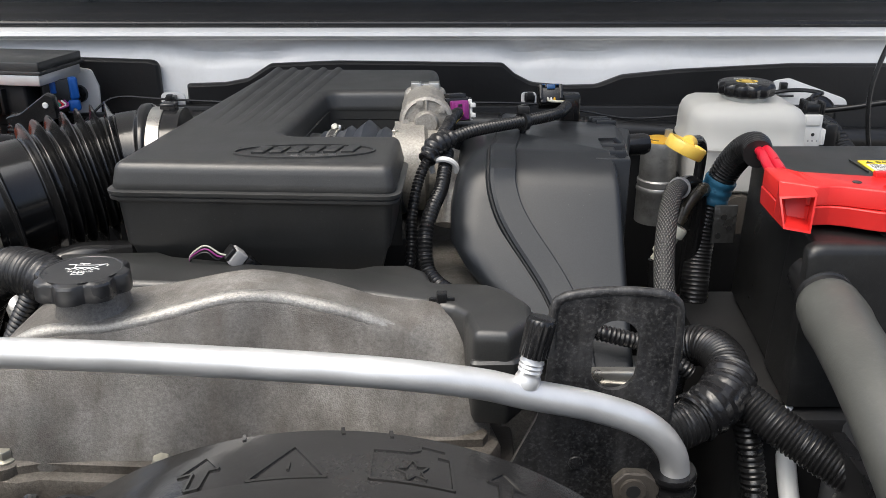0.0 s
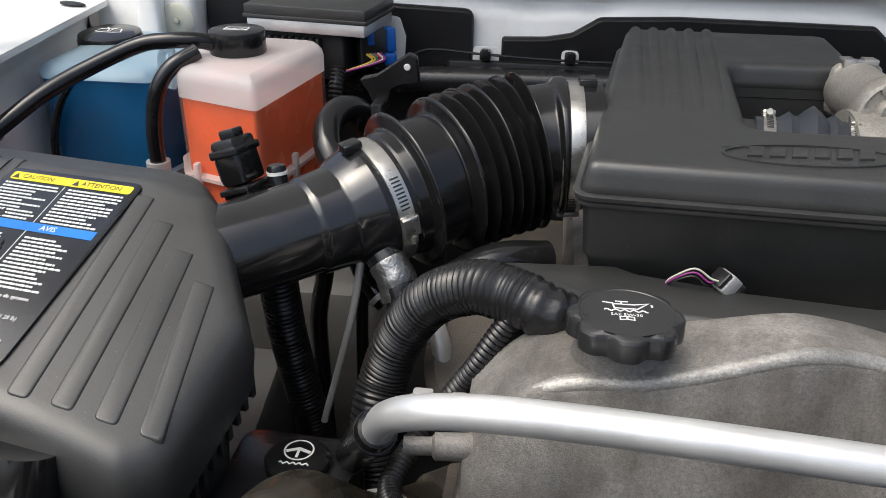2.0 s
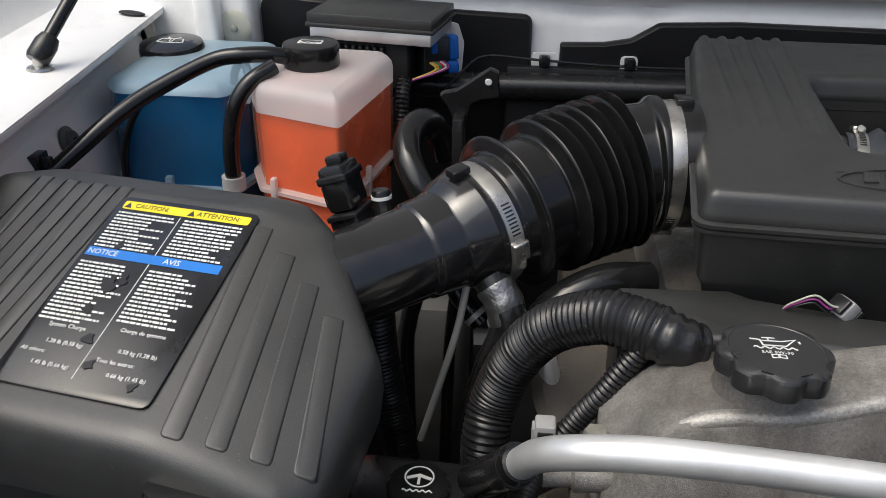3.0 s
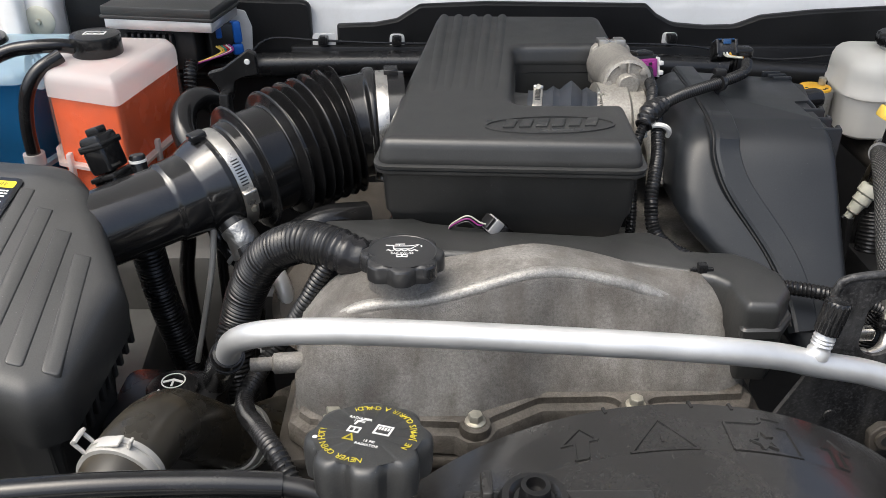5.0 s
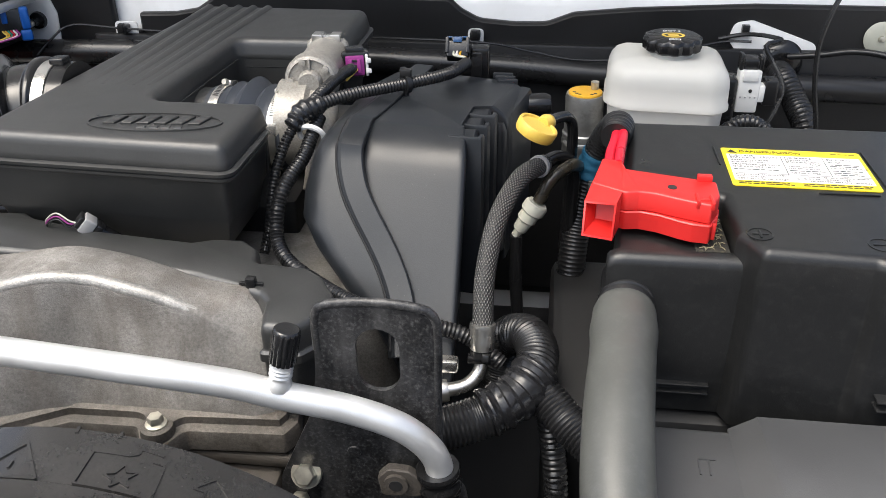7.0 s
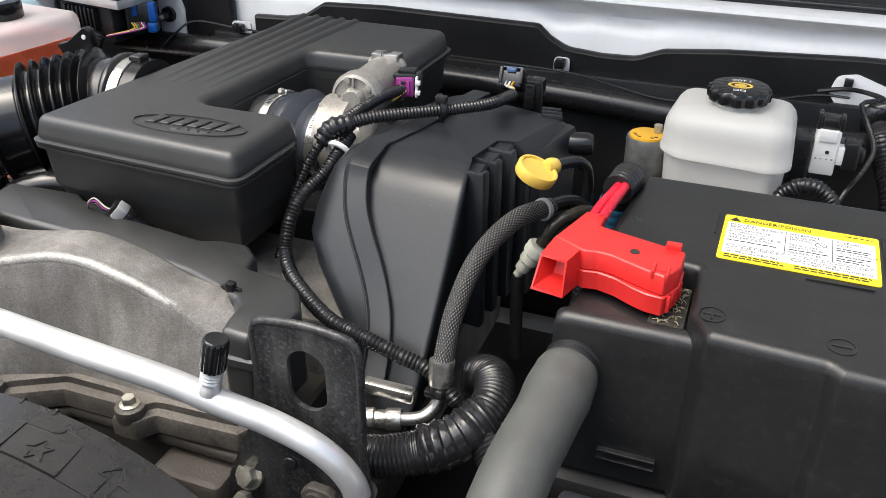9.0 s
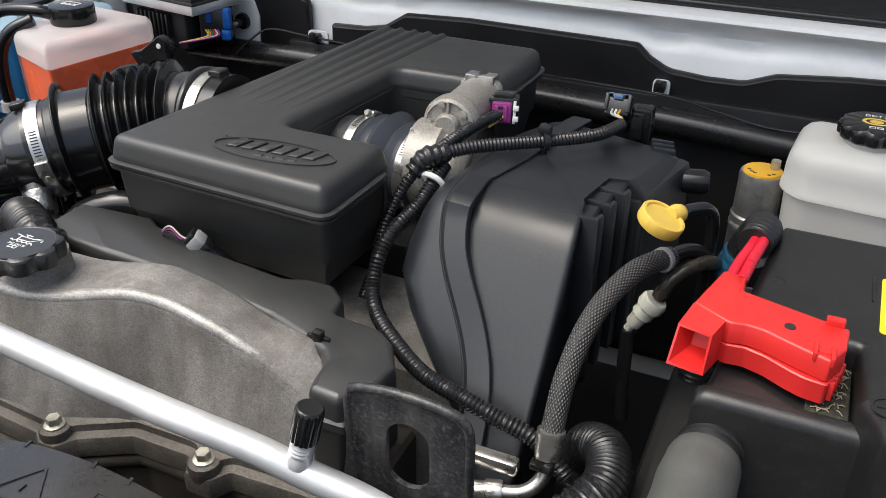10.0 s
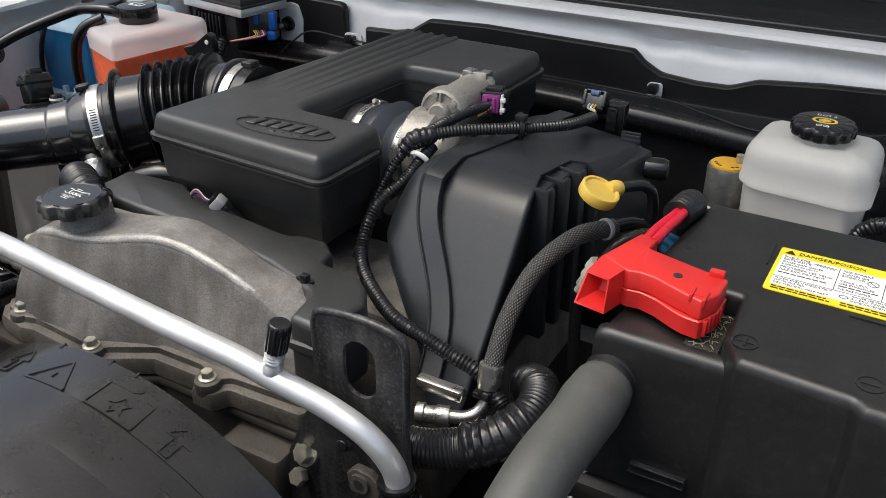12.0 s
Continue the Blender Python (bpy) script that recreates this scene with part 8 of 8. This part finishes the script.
add_tube(bm, [(0.43, 0.86, 0.82), (0.420, 0.95, 1.06), (0.424, 0.978, 1.143), (0.436, 0.98, 1.164), (0.450, 0.98, 1.170), (0.465, 0.98, 1.166), (0.480, 0.978, 1.147), (0.492, 0.96, 1.08), (0.50, 0.88, 1.00)], ribbed(0.0085, 0.0045, 0.0014), 14, 0.0012)
solid("wiring_loom", bm, M_LOOM, "black split loom arching behind the battery", "wiring loom")
rp = thing("fender_connector", (0.64, 0.95, 1.13), "grey plug with pink and orange wires by the fender", "connector")
bm = bmesh.new()
add_box(bm, 0.655, 0.69, 0.945, 0.975, 1.130, 1.160, 0.002)
part("plug", bm, M_WHITEPL, rp)
for k, c in enumerate((M_MAGENTA, M_AMBER, M_REDWIRE, M_AMBER)):
    bm = bmesh.new()
    add_tube(bm, [(0.656, 0.95 + k * 0.004, 1.137 + k * 0.005), (0.63, 0.945 + k * 0.004, 1.133 + k * 0.005), (0.605, 0.935 + k * 0.002, 1.122 + k * 0.002)], 0.0018, 8, 0.005)
    part("wire", bm, c, rp, "thin coloured wire")
bm = bmesh.new()
add_tube(bm, [(0.608, 0.938, 1.124), (0.585, 0.925, 1.11), (0.56, 0.90, 1.07), (0.55, 0.86, 0.95), (0.55, 0.82, 0.80)], ribbed(0.008, 0.0045, 0.0014), 12, 0.0013)
part("loom", bm, M_LOOM, rp)

# ---- fan shroud ----
fs = thing("fan_shroud", (-0.065, 0.37, 0.9), "black plastic fan shroud with embossed warning symbols", "fan shroud")
FC, FR = Vector((-0.065, 0.0, 0.905)), 0.2605


def shroud_ring(bm, profile, a0=20, a1=160, n=90):
    """(radius, y) profile swept round the fan's axis."""
    rings = []
    for k in range(n + 1):
        a = radians(a0 + (a1 - a0) * k / n)
        rings.append([Vector((FC.x + r * math.cos(a), y, FC.z + r * math.sin(a))) for r, y in profile])
    return add_loft(bm, rings)


bm = bmesh.new()
shroud_ring(bm, [(FR - 0.006, 0.4225), (FR - 0.002, 0.4242), (FR, 0.4225), (FR - 0.0005, 0.385), (FR - 0.001, 0.3785), (FR + 0.0008, 0.3765), (FR + 0.001, 0.345), (FR + 0.0005, 0.336), (FR + 0.004, 0.334), (FR + 0.004, 0.26), (FR - 0.008, 0.26), (FR - 0.008, 0.4225)])
part("ring", bm, M_SHROUD, fs)
bm = bmesh.new()
shroud_ring(bm, [(FR - 0.01, 0.375), (FR - 0.006, 0.37), (FR - 0.006, 0.365), (0.10, 0.365), (0.10, 0.375)])
part("fan_back", bm, M_DARK, fs)


def on_ring(pts, width, lift=0.0010, closed=False, n=6):
    """An embossed line on the ring; points are (metres along the arc from its top, y)."""
    loop = list(pts) + ([pts[0]] if closed else [])
    bm = bmesh.new()
    for (u0, y0), (u1, y1) in zip(loop, loop[1:]):
        t = Vector((u1 - u0, y1 - y0))
        k = Vector((-t.y, t.x)).normalized() * width * 0.5
        rings = []
        for i in range(n + 1):
            f = i / n
            row = []
            for s, h in ((1, -0.002), (0.7, lift), (-0.7, lift), (-1, -0.002)):
                u, y = u0 + t.x * f + k.x * s, y0 + t.y * f + k.y * s
                u, y = u * 1.04 - 0.010, 0.381 + (y - 0.381) * 1.15 - 0.004
                a = math.pi / 2 - u / FR
                r = FR + h - 0.0003
                row.append(Vector((FC.x + r * math.cos(a), y, FC.z + r * math.sin(a))))
            rings.append(row)
        add_loft(bm, rings)
    return bm


part("symbol", on_ring([(-0.030, 0.3825), (-0.008, 0.4075), (0.012, 0.3825)], 0.0022, closed=True), M_SHROUD, fs, "embossed warning triangle")
part("symbol", on_ring([(-0.009, 0.394), (-0.009, 0.389)], 0.002), M_SHROUD, fs)
part("symbol", on_ring([(-0.072, 0.397), (-0.058, 0.4085), (-0.048, 0.397), (-0.054, 0.397), (-0.056, 0.384), (-0.064, 0.384), (-0.063, 0.397)], 0.0020, closed=True), M_SHROUD, fs, "embossed arrow")
part("symbol", on_ring([(0.034, 0.406), (0.034, 0.383), (0.079, 0.383), (0.077, 0.406), (0.070, 0.4065)], 0.0020), M_SHROUD, fs, "embossed engine outline")
part("symbol", on_ring([(0.034, 0.406), (0.055, 0.407), (0.060, 0.4095), (0.060, 0.413), (0.074, 0.412)], 0.0020), M_SHROUD, fs)
part("symbol", on_ring([(0.056, 0.4005), (0.053, 0.394), (0.047, 0.392), (0.053, 0.3895), (0.054, 0.385), (0.058, 0.389), (0.064, 0.387), (0.061, 0.392), (0.065, 0.397), (0.059, 0.396)], 0.0014, closed=True, n=2), M_SHROUD, fs, "embossed fan symbol")
part("symbol", on_ring([(0.098, 0.398), (0.108, 0.4085), (0.121, 0.398), (0.113, 0.398), (0.113, 0.384), (0.105, 0.384), (0.105, 0.398)], 0.0020, closed=True), M_SHROUD, fs, "embossed arrow")
for u in (0.016, 0.043, -0.04):
    part("notch_mark", on_ring([(u, 0.4225), (u + 0.001, 0.4175)], 0.0028), M_SHROUD, fs)

# ---- radiator support, cap, hoses ----
rt = thing("radiator", (-0.1, 0.27, 0.9), "black radiator top tank at the front", "radiator")
bm = bmesh.new()
add_box(bm, -0.50, -0.235, 0.24, 0.328, 1.06, 1.150, 0.012)
add_box(bm, -0.235, 0.45, 0.22, 0.255, 1.0, 1.150, 0.01)
part("top_tank", bm, M_SHROUD, rt)
bm = bmesh.new()
add_lathe(bm, [(0.001, 0), (0.026, 0), (0.026, 0.03), (0.023, 0.034), (0.001, 0.034)], Matrix.Translation((-0.2705, 0.350, 1.138)), 28)
add_box(bm, -0.30, -0.244, 0.30, 0.35, 1.12, 1.150, 0.005)
part("filler_neck", bm, M_SHROUD, rt)

RM = Matrix.Translation((-0.2705, 0.349, 1.1765)) @ Matrix.Rotation(radians(-8), 4, 'X') @ Matrix.Diagonal((0.93, 0.93, 0.80, 1))
bm = bmesh.new()
add_lathe(bm, [(0.001, 0), (0.036, 0), (0.0395, 0.002), (0.0405, 0.010), (0.041, 0.024), (0.0402, 0.0295), (0.0380, 0.0325), (0.0345, 0.0338), (0.001, 0.0342)], RM, 96, 8, 0.0070, (0.12, 0.78))
rcp = part("pressure_cap", bm, M_LID, rt, "black scalloped radiator cap with yellow and white warnings")
RT = RM @ Matrix.Translation((0, 0, 0.0343))


def ring_text(text, radius, start, step, size, mat, inward=False):
    """Letters round the cap: clockwise with tops outwards, or the other way with tops inwards."""
    for k, chx in enumerate(text):
        if chx == " ":
            continue
        a = start + k * step if inward else start - k * step
        m = RT @ Matrix.Rotation(radians(a - 90), 4, 'Z') @ Matrix.Translation((0, radius, 0))
        if inward:
            m = m @ Matrix.Rotation(math.pi, 4, 'Z')
        lettering("printed_letter", chx, size, m, mat, rcp)


ring_text("NEVER OPEN HOT!", 0.0290, 262, 6.6, 0.0062, M_CAPY)
ring_text("NE JAMAIS OUVRIR A CHAUD!", 0.0290, -34, 6.0, 0.0062, M_CAPY, True)
bm = bmesh.new()
ti = RT @ Matrix.Rotation(radians(-20), 4, 'Z')
add_stroke(bm, [(-0.0125, -0.0105), (-0.0065, -0.0105), (-0.0095, -0.0045)], 0.0012, ti, 0.0003, True)
part("warning_triangle", bm, M_CAPY, rcp, "yellow printed triangle")
bm = bmesh.new()
add_stroke(bm, [(0.003, 0.010), (0.003, 0.001), (0.013, 0.001), (0.013, 0.010)], 0.0013, ti, 0.0003, True)
for k in range(4):
    add_stroke(bm, [(0.005 + k * 0.002, 0.0085), (0.005 + k * 0.002, 0.0055)], 0.0012, ti, 0.0003)
add_stroke(bm, arc(-0.004, 0.006, 0.008, 95, 180, 8), 0.0013, ti, 0.0003)
add_stroke(bm, [(-0.0135, 0.003), (-0.0065, 0.003), (-0.0065, -0.002), (-0.0135, -0.002)], 0.0012, ti, 0.0003, True)
add_stroke(bm, [(-0.010, 0.003), (-0.010, -0.002)], 0.0010, ti, 0.0003)
add_lathe(bm, [(0.0003, 0), (0.0016, 0), (0.0016, 0.0004), (0.0003, 0.0004)], RT @ Matrix.Translation((-0.033, -0.004, 0)), 12)
part("symbol", bm, M_INKW, rcp, "white printed symbols")
for s, x, y in (("RADIATOR", -0.011, 0.0135), ("15 PSI", -0.0105, 0.010), ("RADIATOR", 0.004, -0.0125), ("15 PSI", 0.004, -0.0085)):
    lettering("printed_text", s, 0.0032, ti @ Matrix.Translation((x, y, 0)), M_INKW, rcp)

bm = bmesh.new()
add_tube(bm, [(-0.62, 0.325, 1.165), (-0.52, 0.334, 1.172), (-0.44, 0.344, 1.171), (-0.37, 0.352, 1.165), (-0.325, 0.356, 1.159)], 0.0085, 16, 0.008)
oh = thing("overflow_line", (-0.45, 0.34, 1.15), "black rubber overflow hose joining the radiator neck", "hose")
part("hose", bm, M_RUBBER, oh)
bm = bmesh.new()
add_tube(bm, [(-0.328, 0.356, 1.1595), (-0.31, 0.355, 1.156), (-0.295, 0.353, 1.152)], 0.0066, 14, 0.006)
part("spigot", bm, M_LOOM, oh)

uh = thing("radiator_hose", (-0.42, 0.44, 1.0), "old brown-black rubber upper radiator hose with spring clamps", "hose")
UH = [(-0.478, 0.335, 1.02), (-0.466, 0.375, 1.080), (-0.453, 0.415, 1.106), (-0.446, 0.455, 1.106), (-0.440, 0.493, 1.090), (-0.433, 0.522, 1.060), (-0.420, 0.545, 1.031), (-0.402, 0.566, 1.010), (-0.375, 0.60, 0.995), (-0.35, 0.62, 0.985)]
bm = bmesh.new()
add_tube(bm, UH, lambda s, u: 0.0275 + 0.001 * math.exp(-((u - 0.06) / 0.03) ** 2), 28, 0.004)
part("hose", bm, M_OLDRUBBER, uh)


def spring_clamp(at, direction, r, out):
    """Constant-tension clamp: split band, a tall loop ear and a finger ear; out points to the loop."""
    z = Vector(direction).normalized()
    x = (Vector(out) - z * Vector(out).dot(z)).normalized()
    y = z.cross(x)
    m = Matrix(((x.x, y.x, z.x, at[0]), (x.y, y.y, z.y, at[1]), (x.z, y.z, z.z, at[2]), (0, 0, 0, 1)))
    bm = bmesh.new()
    add_lathe(bm, [(r, -0.007), (r + 0.0016, -0.007), (r + 0.0016, -0.0022), (r + 0.0003, -0.0020), (r + 0.0003, 0.0020), (r + 0.0016, 0.0022), (r + 0.0016, 0.007), (r, 0.007)], m, 44)
    clamp = part("spring_clamp", bm, M_CLAMPW, uh, "pale spring clamp")
    bm = bmesh.new()
    for zz in (-0.007, 0.0045):
        add_box(bm, r, r + 0.013, -0.0012, 0.0012, zz, zz + 0.0025, 0.0006, m)
    add_box(bm, r + 0.0115, r + 0.0145, -0.0012, 0.0045, -0.007, 0.007, 0.0008, m)
    part("loop_ear", bm, M_CLAMPW, clamp)
    bm = bmesh.new()
    add_box(bm, r + 0.0012, r + 0.0032, -0.004, 0.014, -0.005, 0.005, 0.0008, m @ Matrix.Rotation(radians(26), 4, 'Z'))
    part("lock_plate", bm, M_CLAMPW, clamp)
    bm = bmesh.new()
    add_box(bm, r, r + 0.010, -0.0011, 0.0011, -0.0022, 0.0022, 0.0006, m @ Matrix.Rotation(radians(62), 4, 'Z'))
    part("finger_ear", bm, M_CLAMPW, clamp)


spring_clamp((-0.4520, 0.420, 1.1070), (0.16, 1, 0.03), 0.0284, (-0.022, 0, 0.026))
spring_clamp((-0.4050, 0.5625, 1.0130), (0.5, 0.62, -0.55), 0.0284, (0.3, 0.2, -1))
bm = bmesh.new()
add_lathe(bm, [(0.001, 0), (0.024, 0), (0.026, 0.004), (0.026, 0.028), (0.033, 0.030), (0.035, 0.05), (0.001, 0.052)], axis((-0.392, 0.582, 1.002), (0.62, 0.55, -0.2)), 28)
solid("thermostat_housing", bm, M_GRIME, "cast metal thermostat outlet below the hose", "thermostat housing")

# round rubber mount beside the cap
rm = thing("radiator_mount", (-0.175, 0.322, 1.12), "black rubber radiator mount on a bracket", "mount")
bm = bmesh.new()
add_lathe(bm, [(0.001, 0), (0.021, 0), (0.0215, 0.012), (0.019, 0.017), (0.015, 0.018), (0.012, 0.015), (0.0095, 0.015), (0.0085, 0.026), (0.0055, 0.0265), (0.005, 0.02), (0.001, 0.02)], Matrix.Translation((-0.175, 0.322, 1.166)), 32)
part("bush", bm, M_RUBBER, rm)
bm = bmesh.new()
add_box(bm, -0.215, -0.10, 0.29, 0.345, 1.158, 1.166, 0.003)
add_box(bm, -0.205, -0.198, 0.325, 0.345, 1.164, 1.182, 0.002)
part("bracket", bm, M_SHROUD, rm)
